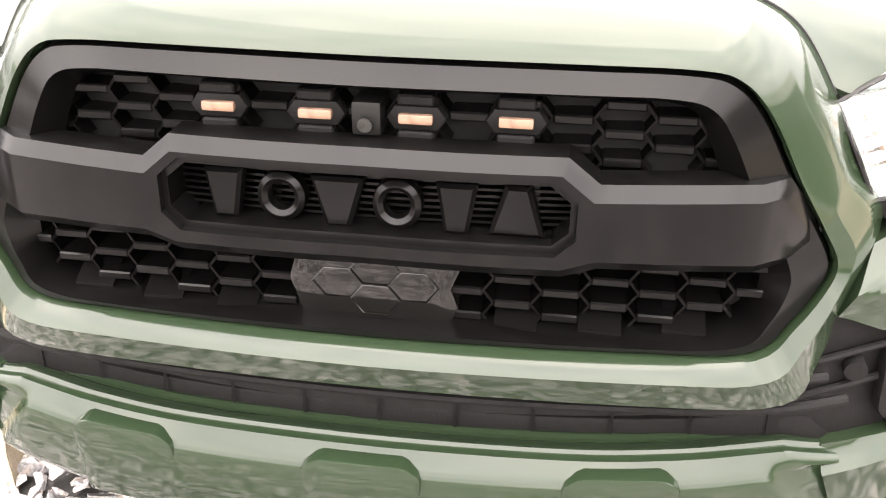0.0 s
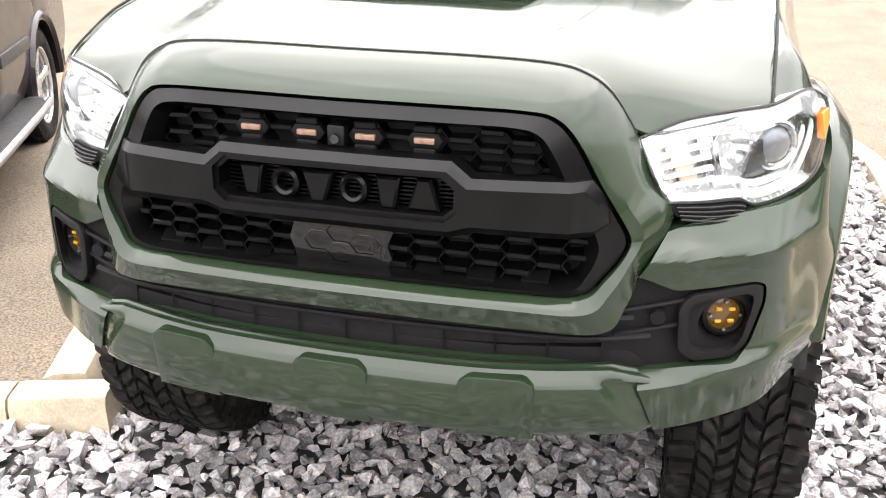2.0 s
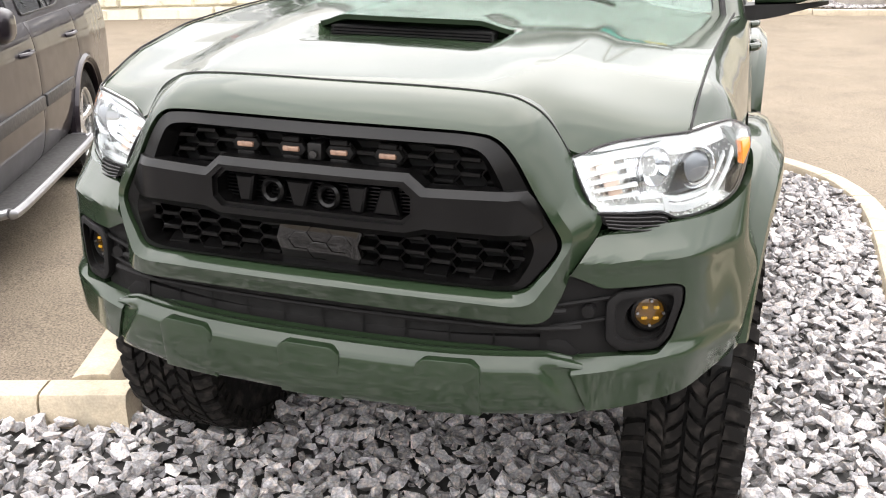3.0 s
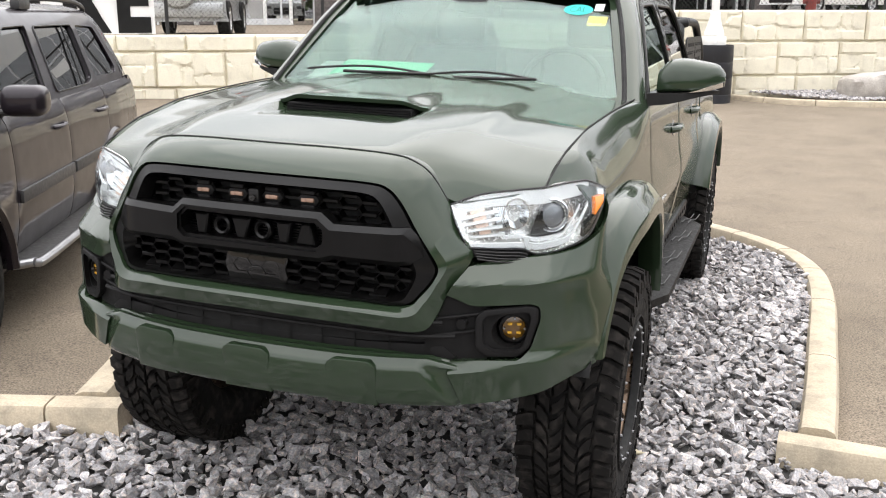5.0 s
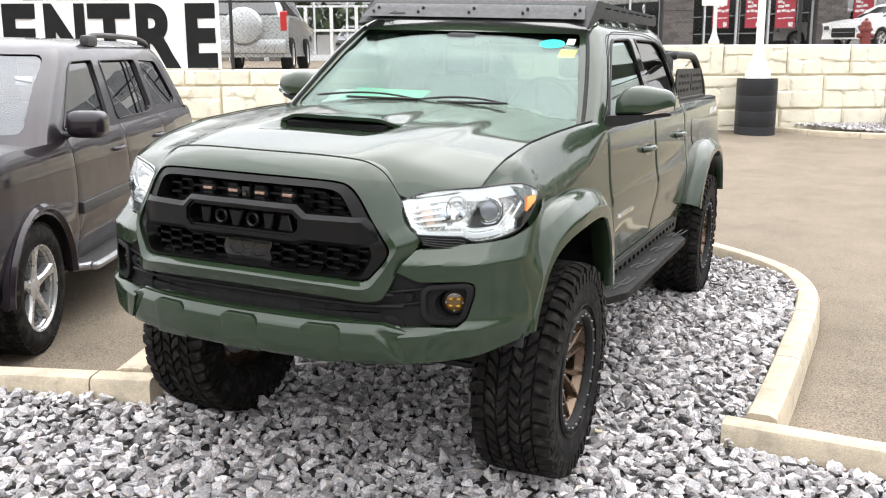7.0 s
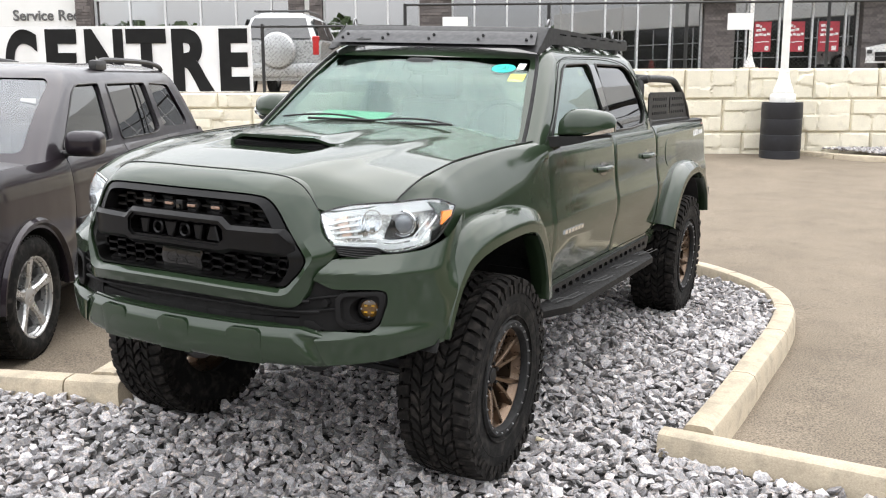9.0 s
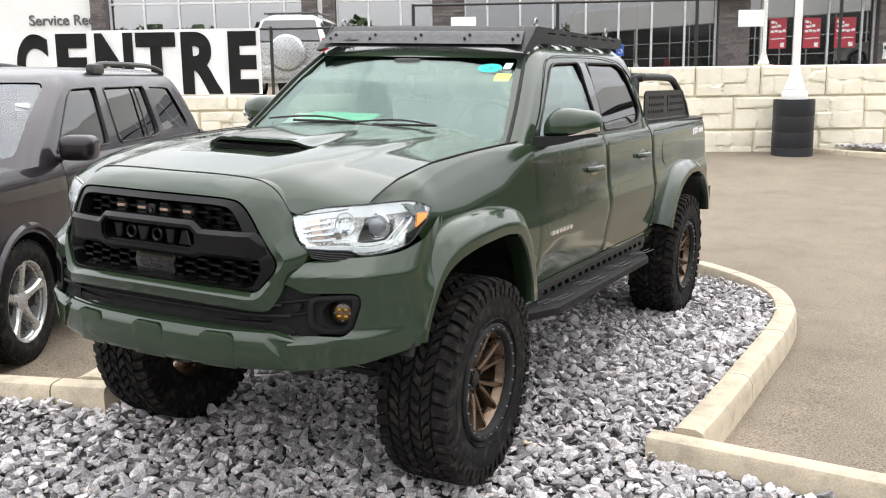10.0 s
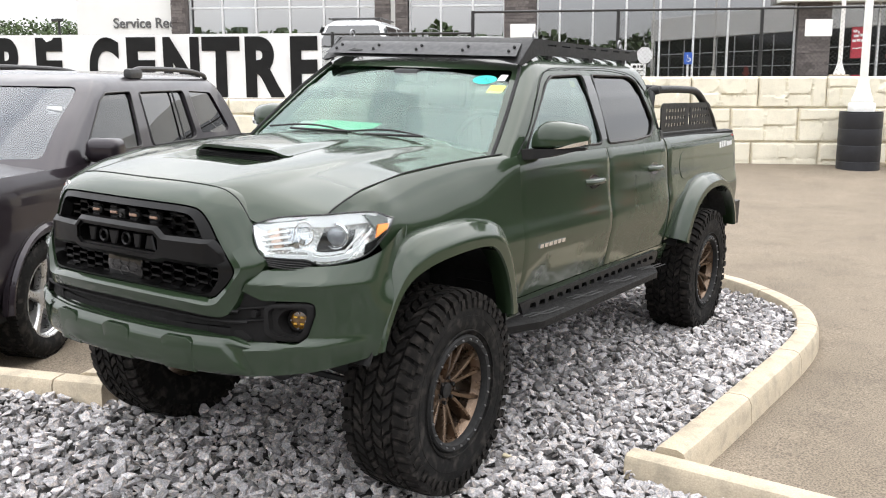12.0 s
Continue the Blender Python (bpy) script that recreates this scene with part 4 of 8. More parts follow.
def fender_at(u, v):
    sect_front = curve_of([0.66, 0.95, 1.02, 1.06, 1.10], [-0.44, -0.44, -0.43, -0.455, -0.475])
    sv = v / 0.78
    zsh0 = lerp(0.62, 1.10, min(1, sv))
    over = max(0.0, (v - 0.78) / 0.22)
    y0 = sect_front(zsh0) if v < 0.78 else float(np.interp(over, [0, 0.5, 0.8, 1], [-0.475, -0.49, -0.55, -0.630]))
    y = lerp(y0, 0.589, u)
    top = hz_y(y)
    if v < 0.78:
        z = lerp(0.62, top - crown(y), sv)
        return Vector((flank_x(y, min(z, 1.30)), y, z))
    t = (v - 0.78) / 0.22
    zs = top - crown(y)
    xs_ = flank_x(y, min(zs, 1.30))
    xe = lerp(0.696, 0.747, (y + 0.46) / 1.06)
    ang = t * math.pi / 2
    bow = 0.95 + 0.62 * smoothstep(-0.50, -0.25, y) * (1 - smoothstep(0.20, 0.57, y))
    zs -= 0.038 * smoothstep(0.0, 0.4, t) * (1 - smoothstep(0.86, 1.0, t)) * (1 - smoothstep(0.0, 0.13, u))
    return Vector((xe + (xs_ - xe) * (math.cos(ang) ** bow if t < 1 else 0), y, zs + crown(y) * math.sin(ang) ** bow))


def flare_at(cy, a0, a1, r_in, wide):
    def f(u, v):
        a = lerp(a0, a1, u)
        c, s = math.cos(a), math.sin(a)
        sq = 2.4
        ex, ez = math.copysign(abs(c) ** (2 / sq), c), math.copysign(abs(s) ** (2 / sq), s)
        prof = [(0.0, -0.06), (0.0, -0.004), (0.004, 0.003), (0.040, 0.0), (0.046, -0.005), (0.080, -0.044), (0.088, -0.070)]
        k = v * (len(prof) - 1)
        i = min(len(prof) - 2, int(k))
        dr, dx = lerp(prof[i][0], prof[i + 1][0], k - i), lerp(prof[i][1], prof[i + 1][1], k - i)
        y, z = cy + (r_in + dr) * ex, 0.43 + (r_in + dr) * ez
        return Vector((wide + dx + taper(max(-0.6, y)) * 1.0, y, z))
    return f


def front_flare(u, v):
    """A broad band: an upright lip, a folded brow, and a foot that dies into the fender."""
    k = u * 60
    i = min(59, int(k))
    a, b = LIP[i].lerp(LIP[i + 1], k - i), BROW[i].lerp(BROW[i + 1], k - i)
    prof = [(0.0, -0.055), (0.0, -0.004), (0.04, 0.003), (0.46, 0.000), (0.54, -0.006), (0.92, -0.044), (1.0, -0.070)]
    f = v * (len(prof) - 1)
    j = min(len(prof) - 2, int(f))
    t, dx = lerp(prof[j][0], prof[j + 1][0], f - j), lerp(prof[j][1], prof[j + 1][1], f - j)
    p = a.lerp(b, t)
    wide = 0.905 - 0.050 * max(0.0, (-0.12 - p.x) / 0.40) ** 1.5
    return Vector((wide + dx, p.x, p.y))


for s in (-1, 1):
    bm = slab(bmesh.new(), fender_at, 40, 40, (-0.006, 0, -0.006))
    bm = cut(bm, [prism(bmesh.new(), arch_cut(), "x", 0.3, 1.3)])
    part("fender", flip(bm, s), PAINT, truck, "army green front fender")
    part("front_flare", flip(slab(bmesh.new(), front_flare, 60, 18, (-0.025, 0, 0)), s), PAINT, truck, "army green wheel arch flare")
    part("rear_flare", flip(slab(bmesh.new(), flare_at(3.236, radians(22), radians(158), 0.572, 0.905), 44, 18, (-0.025, 0, 0)), s), PAINT, truck, "army green wheel arch flare")
    door = part("front_door", flip(panel_side(0.596, 1.606, 0.70, 1.352, ny=40, roll=0.004), s), PAINT, truck, "army green front door")
    rdoor = part("rear_door", flip(panel_side(1.612, 2.500, 0.70, 1.352, (3.236,), ny=40, roll=0.004), s), PAINT, truck, "army green rear door")
    part("rocker", flip(panel_side(0.45, 2.58, 0.60, 0.695, ny=10, nz=6), s), PAINT, truck, "army green sill below the doors")
    part("bed_side", flip(panel_side(2.515, 4.02, 0.72, 1.345, (3.236,), ny=50, roll=0.003), s), PAINT, truck, "army green cargo bed side")
    for d, yh, zh in ((door, 1.39, 1.168), (rdoor, 2.27, 1.180)):
        bm = bmesh.new()
        cup = slab(bm, lambda u, v: Vector((flank_x(yh, zh + 0.036 * math.sin(math.pi * u) ** 0.5 * (2 * v - 1)) + 0.002, yh + 0.075 * (2 * u - 1), zh + 0.036 * math.sin(math.pi * u) ** 0.5 * (2 * v - 1))), 16, 4, (-0.006, 0, 0))
        part("handle_cup", flip(cup, s), BLACK_GLOSS, d, "dark recess behind the handle")
        bm = bmesh.new()
        tube(bm, smooth_path([(flank_x(yh, zh) - 0.004, yh - 0.095, zh), (flank_x(yh, zh) + 0.022, yh - 0.070, zh + 0.003), (flank_x(yh, zh) + 0.030, yh, zh + 0.004), (flank_x(yh, zh) + 0.022, yh + 0.070, zh + 0.003), (flank_x(yh, zh) - 0.004, yh + 0.095, zh)], 20), 0.016, 10)
        part("handle", flip(bm, s), PAINT, d, "body coloured door handle")
    # plain bar in place of the model badge
    bm = bmesh.new()
    for k in range(6):
        y = 0.735 + 0.046 * k
        prism(bm, [(y, 0.912), (y + 0.036, 0.912), (y + 0.040, 0.930), (y + 0.004, 0.930)], "x", 0.831, 0.838)
    part("badge", flip(bm, s), CHROME, door, "bright chrome badge, plain blocks")
part("fuel_flap", slab(bmesh.new(), lambda u, v: Vector((flank_x(2.8, 1.165 + 0.085 * v * math.sin(6.2832 * u)) + 0.003, 2.80 + 0.085 * v * math.cos(6.2832 * u), 1.165 + 0.085 * v * math.sin(6.2832 * u))), 28, 4, (-0.004, 0, 0)), PAINT, truck, "fuel filler flap")

# ---- rear ----
part("tailgate", box(bmesh.new(), (-0.70, 3.97, 0.82), (0.70, 4.03, 1.335), 0.012, 2), PAINT, truck, "army green tailgate")
part("rear_bumper", slab(bmesh.new(), lambda u, v: Vector(((2 * u - 1) * 0.84, 4.15 - 0.10 * abs(2 * u - 1) ** 4, lerp(0.66, 0.83, v))), 20, 4, (0, -0.14, 0)), BLACK_SATIN, truck, "dark rear bumper")
bm = bmesh.new()
box(bm, (-0.72, 2.56, 0.84), (0.72, 3.98, 0.90))
box(bm, (-0.76, 2.53, 0.84), (0.76, 2.57, 1.32))
part("bed_floor", bm, BLACK_TEX, truck, "black lined cargo bed")
for s in (-1, 1):
    bm = slab(bmesh.new(), lambda u, v: Vector((0.755 - 0.10 * v, lerp(2.53, 4.01, u), 1.345 + 0.008 * math.sin(math.pi * v))), 4, 6, (0, 0, -0.04))
    part("bed_rail", flip(bm, s), BLACK_TEX, truck, "black plastic bed rail cap")
    bm = slab(bmesh.new(), lambda u, v: Vector((lerp(0.765, 0.70, u), 3.990 + 0.045 * math.sin(math.pi * u / 2), lerp(0.98, 1.32, v))), 6, 8, (0, -0.05, 0))
    part("tail_lamp", flip(bm, s), RED_LAMP, truck, "red tail lamp")
    for r_, (a, b, hgt) in enumerate(((3.60, 3.76, 0.042), (3.77, 3.90, 0.030))):
        for k in range(3):
            y = lerp(a, b, k / 3)
            part("decal_bar", flip(slab(bmesh.new(), lambda u, v: Vector((flank_x(3.7, 1.24 + hgt * v) + 0.0025, y + 0.040 * u + 0.010 * v, 1.235 + 0.045 * (y - 3.6) + hgt * v)), 2, 2, (-0.002, 0, 0)), s), SILVER, truck, "pale grey decal bar on the bed side")

# ---- cab ----
LEV = [1.33, 1.40, 1.50, 1.60, 1.68, 1.735, 1.785, 1.815, 1.83]
c_hw = curve_of(LEV, [0.772, 0.754, 0.724, 0.690, 0.656, 0.625, 0.565, 0.46, 0.27])
c_fc = curve_of(LEV, [0.365, 0.455, 0.57, 0.688, 0.795, 0.88, 0.99, 1.12, 1.32])
c_fe = curve_of(LEV, [0.462, 0.548, 0.668, 0.787, 0.895, 0.97, 1.07, 1.20, 1.38])
c_re = curve_of(LEV, [2.505, 2.50, 2.49, 2.475, 2.455, 2.43, 2.38, 2.28, 2.05])


def cab_ring(z, off):
    hw, fc, fe, re = c_hw(z) - off, c_fc(z) + off, c_fe(z) + off, c_re(z) - off
    half = []
    xe = hw - 0.055
    for k in range(9):
        x = xe * k / 8
        half.append((x, lerp(fc, fe, (x / xe) ** 2)))
    for k in range(1, 5):
        a = k / 4
        half.append((xe + (hw - xe) * math.sin(a * math.pi / 2), fe + 0.045 * (1 - math.cos(a * math.pi / 2)) + 0.03 * a))
    y0 = half[-1][1]
    for k in range(1, 13):
        half.append((hw, lerp(y0, re - 0.08, k / 12)))
    for k in range(1, 5):
        a = k / 4
        half.append((hw - 0.08 * (1 - math.cos(a * math.pi / 2)), re - 0.08 + 0.08 * math.sin(a * math.pi / 2)))
    for k in range(1, 7):
        half.append(((hw - 0.08) * (1 - k / 6), re))
    return [Vector((x, y, z)) for x, y in half] + [Vector((-x, y, z)) for x, y in half[-2:0:-1]]


def cab_solid(off, zlo, zhi):
    bm = bmesh.new()
    zs = [zlo + (zhi - zlo) * (1 - (1 - t) ** 1.6) for t in np.linspace(0, 1, 26)]
    R = [[bm.verts.new(p) for p in cab_ring(z + off * 0.8 * (z > 1.6), off)] for z in zs]
    for ring, z in zip(R, zs):
        for v in ring:
            v.co.z = z
    n = len(R[0])
    for a, b in zip(R[:-1], R[1:]):
        for i in range(n):
            j = (i + 1) % n
            bm.faces.new((a[i], a[j], b[j], b[i]))
    bm.faces.new(R[0][::-1])
    bm.faces.new(R[-1])
    return bm


F_WIN = rounded([(0.680, 1.353), (1.045, 1.655), (1.13, 1.692), (1.500, 1.705), (1.548, 1.353)], 0.035, 4)
R_WIN = rounded([(1.632, 1.351), (1.620, 1.705), (2.15, 1.705), (2.24, 1.670), (2.352, 1.44), (2.27, 1.368), (2.0, 1.352)], 0.035, 4)
W_SCR = rounded([(-0.684, 1.352), (0.684, 1.352), (0.552, 1.712), (-0.552, 1.712)], 0.022, 3)
B_WIN = rounded([(-0.60, 1.40), (0.60, 1.40), (0.54, 1.67), (-0.54, 1.67)], 0.05, 4)


def openings(grow=0.0):
    def g(poly):
        c = Vector((sum(p[0] for p in poly) / len(poly), sum(p[1] for p in poly) / len(poly)))
        return [tuple(Vector(p) + (Vector(p) - c).normalized() * grow) for p in poly]
    return [prism(bmesh.new(), g(F_WIN), "x", -1.2, 1.2), prism(bmesh.new(), g(R_WIN), "x", -1.2, 1.2), prism(bmesh.new(), g(W_SCR), "y", 0.0, 1.25), prism(bmesh.new(), g(B_WIN), "y", 2.2, 2.8)]


shell = cut(cab_solid(0.0, 1.33, 1.83), [cab_solid(0.035, 1.30, 1.79)] + openings())
cab = part("cab", shell, PAINT, truck, "army green cab roof and pillars")
for name, op, m, lab in (("windscreen", 2, GLASS, "clear reflective windscreen"), ("rear_screen", 3, GLASS_SIDE, "clear rear window")):
    g = cut(cab_solid(0.008, 1.34, 1.80), [cab_solid(0.013, 1.30, 1.795)])
    g = cut(g, [openings(0.006)[op]], "INTERSECT")
    ob = part(name, g, m, cab, lab)
    ob.visible_shadow = False
for k, (name, m, lab) in enumerate((("front_side_window", GLASS_SIDE, "side window of the front door"), ("rear_side_window", GLASS_DARK, "tinted side window of the rear door"))):
    for s in (-1, 1):
        g = cut(cab_solid(0.008, 1.34, 1.80), [cab_solid(0.013, 1.30, 1.795)])
        g = cut(g, [prism(bmesh.new(), (F_WIN, R_WIN)[k], "x", 0.3 * s, 1.2 * s)], "INTERSECT")
        ob = part(name, g, m, cab, lab)
        ob.visible_shadow = False
# black pillar faces and rubber round the windows
for s in (-1, 1):
    bm = slab(bmesh.new(), lambda u, v: Vector((c_hw(lerp(1.372, 1.70, v)) + 0.003, lerp(lerp(1.545, 1.488, v), lerp(1.626, 1.612, v), u), lerp(1.372, 1.70, v))), 3, 12, (-0.006, 0, 0))
    part("pillar_face", flip(bm, s), BLACK_GLOSS, cab, "black door pillar face")
for s in (-1, 1):
    for poly in (F_WIN, R_WIN):
        bm = bmesh.new()
        tube(bm, [(s * (c_hw(z) + 0.001), y, z) for y, z in poly], 0.0075, 6, True)
        part("window_seal", bm, BLACK_SATIN, cab, "black window seal")
    bm = bmesh.new()
    pts = []
    for k in range(15):
        z = lerp(1.340, 1.725, k / 14)
        pts.append((s * (c_hw(z) - 0.058), c_fe(z) + 0.0 - 0.004, z))
    tube(bm, pts, 0.009, 8)
    part("pillar_trim", bm, BLACK_DEEP, cab, "black windscreen edge trim")
    bm = bmesh.new()
    tube(bm, smooth_path([(s * c_hw(1.34), 0.60, 1.345), (s * (c_hw(1.45) + 0.003), 0.755, 1.45), (s * (c_hw(1.6) + 0.003), 0.915, 1.60), (s * (c_hw(1.70) + 0.003), 1.08, 1.715), (s * (c_hw(1.725) + 0.003), 1.4, 1.735), (s * (c_hw(1.725) + 0.003), 2.0, 1.735), (s * (c_hw(1.66) + 0.003), 2.30, 1.66), (s * (c_hw(1.4) + 0.003), 2.42, 1.40)], 40), 0.0026, 6)
    part("door_gap", bm, BLACK_DEEP, cab, "dark gap round the door frames")
bm = slab(bmesh.new(), lambda u, v: Vector(((2 * u - 1) * 0.735, lerp(0.42, 0.54, v) + 0.09 * (2 * u - 1) ** 2 - 0.08 * (1 - (2 * u - 1) ** 2) * v, lerp(1.352, 1.350, v))), 24, 4, (0, 0, -0.03))
part("cowl", bm, BLACK_TEX, cab, "black plastic cowl under the windscreen")
for x0, x1 in ((-0.55, -0.02), (-0.06, 0.38)):
    bm = bmesh.new()
    tube(bm, [(lerp(x0, x1, t), 0.385 + 0.10 * (lerp(x0, x1, t) / 0.7) ** 2 + 0.040 * math.sin(math.pi * t), 1.402 + 0.022 * math.sin(math.pi * t * 0.9)) for t in np.linspace(0, 1, 14)], 0.0045, 8)
    tube(bm, [(lerp(x0, x1, t) + 0.02, 0.37 + 0.10 * (lerp(x0, x1, t) / 0.7) ** 2, 1.400 + 0.010 * t) for t in np.linspace(0.3, 1, 8)], 0.006, 8)
    part("wiper", bm, BLACK_SATIN, cab, "black windscreen wiper")
MIR_TOP = soft_curve([0, 0.08, 0.2, 0.45, 0.85, 0.95, 1.0], [1.450, 1.478, 1.497, 1.499, 1.484, 1.470, 1.444], 0.04)
MIR_LOW = soft_curve([0, 0.5, 0.85, 1.0], [1.368, 1.374, 1.386, 1.400], 0.1)
MIR_Y = soft_curve([0, 0.5, 1.0], [0.735, 0.735, 0.775], 0.2)
MIR_D = soft_curve([0, 0.2, 0.5, 0.8, 0.95, 1.0], [0.060, 0.080, 0.082, 0.070, 0.045, 0.020], 0.05)
for s in (-1, 1):
    bm = bmesh.new()

    def mir(u, v):
        """A wedge: a level floor, a rounded crown that falls towards the outer end, a full nose."""
        a = 2 * math.pi * v
        c, sn = math.cos(a), math.sin(a)
        top, low = MIR_TOP(u), MIR_LOW(u)
        y0, deep = MIR_Y(u), MIR_D(u)
        up = math.copysign(abs(sn) ** (0.55 if sn > 0 else 0.35), sn)
        y = y0 + deep * math.copysign(abs(c) ** (0.80 if c < 0 else 0.5), c) + 0.012 * max(0.0, sn)
        x = lerp(0.797, 1.038, u) - 0.030 * max(0.0, c) * u
        return Vector((x, y, low + (top - low) * (0.30 + 0.70 * up if up > 0 else 0.30 + 0.30 * up)))
    NU = 14
    rings = [[bm.verts.new(mir(1 - (1 - i / NU) ** 1.5, j / 28)) for j in range(28)] for i in range(NU + 1)]
    for a, b in zip(rings[:-1], rings[1:]):
        for j in range(28):
            bm.faces.new((a[j], a[(j + 1) % 28], b[(j + 1) % 28], b[j]))
    bm.faces.new(rings[0][::-1])
    bm.faces.new(rings[-1])
    mirror = part("door_mirror", flip(bm, s), PAINT, truck, "army green door mirror", pose(0.035, 0.07, 0) if s < 0 else None)
    bm = slab(bmesh.new(), lambda u, v: Vector((lerp(0.765, 1.022 - 0.03 * v, u), lerp(0.640, MIR_Y(u) - MIR_D(u) + 0.004, smoothstep(0, 0.25, u)) + lerp(0.17, 0.09, u) * v, lerp(1.366, 1.384, u))), 16, 6, (0, 0, -0.012))
    for v in bm.verts:
        if v.co.z < lerp(1.366, 1.384, (v.co.x - 0.765) / 0.25) - 0.006:
            v.co.z -= 0.034 * (1 - smoothstep(0.80, 1.02, v.co.x))
    part("mirror_foot", flip(bm, s), BLACK_SATIN, mirror, "black mirror foot")
    edge = [(u, MIR_Y(u) - MIR_D(u) * 0.97, MIR_LOW(u)) for u in np.linspace(0.50, 0.985, 12)]
    bm = bmesh.new()
    R2 = []
    for k, (u, y, z) in enumerate(edge):
        h = 0.016 * smoothstep(-0.5, 8, k)
        x = lerp(0.797, 1.038, u) + 0.003
        R2.append([bm.verts.new(q) for q in ((x, y + 0.012, z + 0.001), (x, y - 0.006, z + 0.002), (x, y - 0.006, z + 0.003 + h), (x, y + 0.012, z + 0.006 + h))])
    for a, b in zip(R2[:-1], R2[1:]):
        for j in range(4):
            bm.faces.new((a[j], a[(j + 1) % 4], b[(j + 1) % 4], b[j]))
    bm.faces.new(R2[0][::-1])
    bm.faces.new(R2[-1])
    part("mirror_signal", flip(bm, s), CHROME, mirror, "bright signal strip")
    part("mirror_glass", flip(box(bmesh.new(), (0.855, 0.808, 1.388), (0.995, 0.814, 1.478), 0.004), s), CHROME, mirror, "mirror glass")

# ---- seen through the glass ----
bm = bmesh.new()
slab(bm, lambda u, v: Vector(((2 * u - 1) * 0.70, lerp(0.52, 0.95, v), 1.345 - 0.05 * v * v)), 10, 8, (0, 0, -0.30))
part("dashboard", bm, DASH, cab, "dark dashboard")
for x in (-0.34, 0.34):
    bm = bmesh.new()
    box(bm, (x - 0.25, 1.30, 0.85), (x + 0.25, 1.75, 1.02), 0.05, 3)
    box(bm, (x - 0.24, 1.66, 1.0), (x + 0.24, 1.80, 1.48), 0.05, 3)
    box(bm, (x - 0.13, 1.72, 1.49), (x + 0.13, 1.80, 1.66), 0.04, 3)
    part("front_seat", bm, SEAT, cab, "grey fabric front seat")
bm = bmesh.new()
box(bm, (-0.66, 2.16, 0.9), (0.66, 2.32, 1.46), 0.05, 3)
part("rear_seat", bm, SEAT, cab, "grey rear bench")
bm = bmesh.new()
tube(bm, [(0.35 + 0.18 * math.cos(a), 1.05 + 0.05 * math.sin(a), 1.33 + 0.17 * math.sin(a)) for a in np.linspace(0, 6.283, 33)[:-1]], 0.014, 8, True)
part("steering_wheel", bm, DASH, cab, "dark steering wheel")
bm = box(bmesh.new(), (-0.74, 0.5, 0.70), (0.74, 2.48, 0.76))
part("cab_floor", bm, BLACK_DEEP, cab)
bm = box(bmesh.new(), (-0.75, 0.44, 0.70), (0.75, 0.49, 1.335))
part("firewall", bm, BLACK_DEEP, cab)
bm = box(bmesh.new(), (-0.76, 2.45, 0.70), (0.76, 2.49, 1.39))
part("cab_back", bm, DASH, cab)
part("rear_view_mirror", box(bmesh.new(), (-0.10, 0.93, 1.62), (0.10, 0.95, 1.675), 0.012, 2), DASH, cab, "dark rear-view mirror")
part("sensor_pod", box(bmesh.new(), (-0.075, 0.82, 1.64), (0.075, 0.93, 1.705), 0.02, 2), DASH, cab, "dark camera pod behind the glass")


def on_screen(x, z, off):
    xe = c_hw(z) - 0.055
    return Vector((x, lerp(c_fc(z), c_fe(z), (x / xe) ** 2) + off, z))


part("teal_sticker", slab(bmesh.new(), lambda u, v: on_screen(0.445 + 0.055 * math.cos(6.283 * u) * (0.02 + v), 1.665 + 0.020 * math.sin(6.283 * u) * (0.02 + v), 0.018), 24, 3, (0, 0.001, 0)), TEAL, cab, "teal oval sticker inside the glass")
part("yellow_sticker", slab(bmesh.new(), lambda u, v: on_screen(lerp(0.495, 0.565, u), lerp(1.605, 1.640, v), 0.018), 3, 3, (0, 0.001, 0)), YELLOW, cab, "yellow square sticker inside the glass")
part("white_sticker", slab(bmesh.new(), lambda u, v: on_screen(lerp(0.505, 0.54, u), lerp(1.662, 1.69, v), 0.018), 3, 3, (0, 0.001, 0)), WHITE_PAPER, cab, "small white sticker inside the glass")
part("green_card", slab(bmesh.new(), lambda u, v: Vector((lerp(-0.56, -0.16, u), lerp(0.60, 0.86, v), lerp(1.356, 1.425, v))), 3, 3, (0, 0, -0.002)), MINT, cab, "bright green card on the dashboard")
part("white_sheet", slab(bmesh.new(), lambda u, v: Vector((lerp(-0.66, -0.57, u), lerp(0.66, 0.84, v), lerp(1.356, 1.415, v))), 3, 3, (0, 0, -0.002)), WHITE_PAPER, cab, "white paper sheet on the dashboard")


# ---- headlamps ----
H_TOP = smooth_path([(0.478, -0.772, 1.156), (0.548, -0.728, 1.183), (0.62, -0.685, 1.193), (0.692, -0.636, 1.200), (0.735, -0.550, 1.203), (0.772, -0.463, 1.199), (0.810, -0.402, 1.174)], 42)
H_BOT = smooth_path([(0.532, -0.786, 1.052), (0.60, -0.742, 1.047), (0.655, -0.695, 1.042), (0.690, -0.660, 1.026), (0.745, -0.602, 1.034), (0.797, -0.530, 1.063), (0.815, -0.440, 1.130)], 42)


def on_path(path, u):
    n = len(path) - 1
    i = min(n - 1, int(u * n))
    return path[i].lerp(path[i + 1], u * n - i)


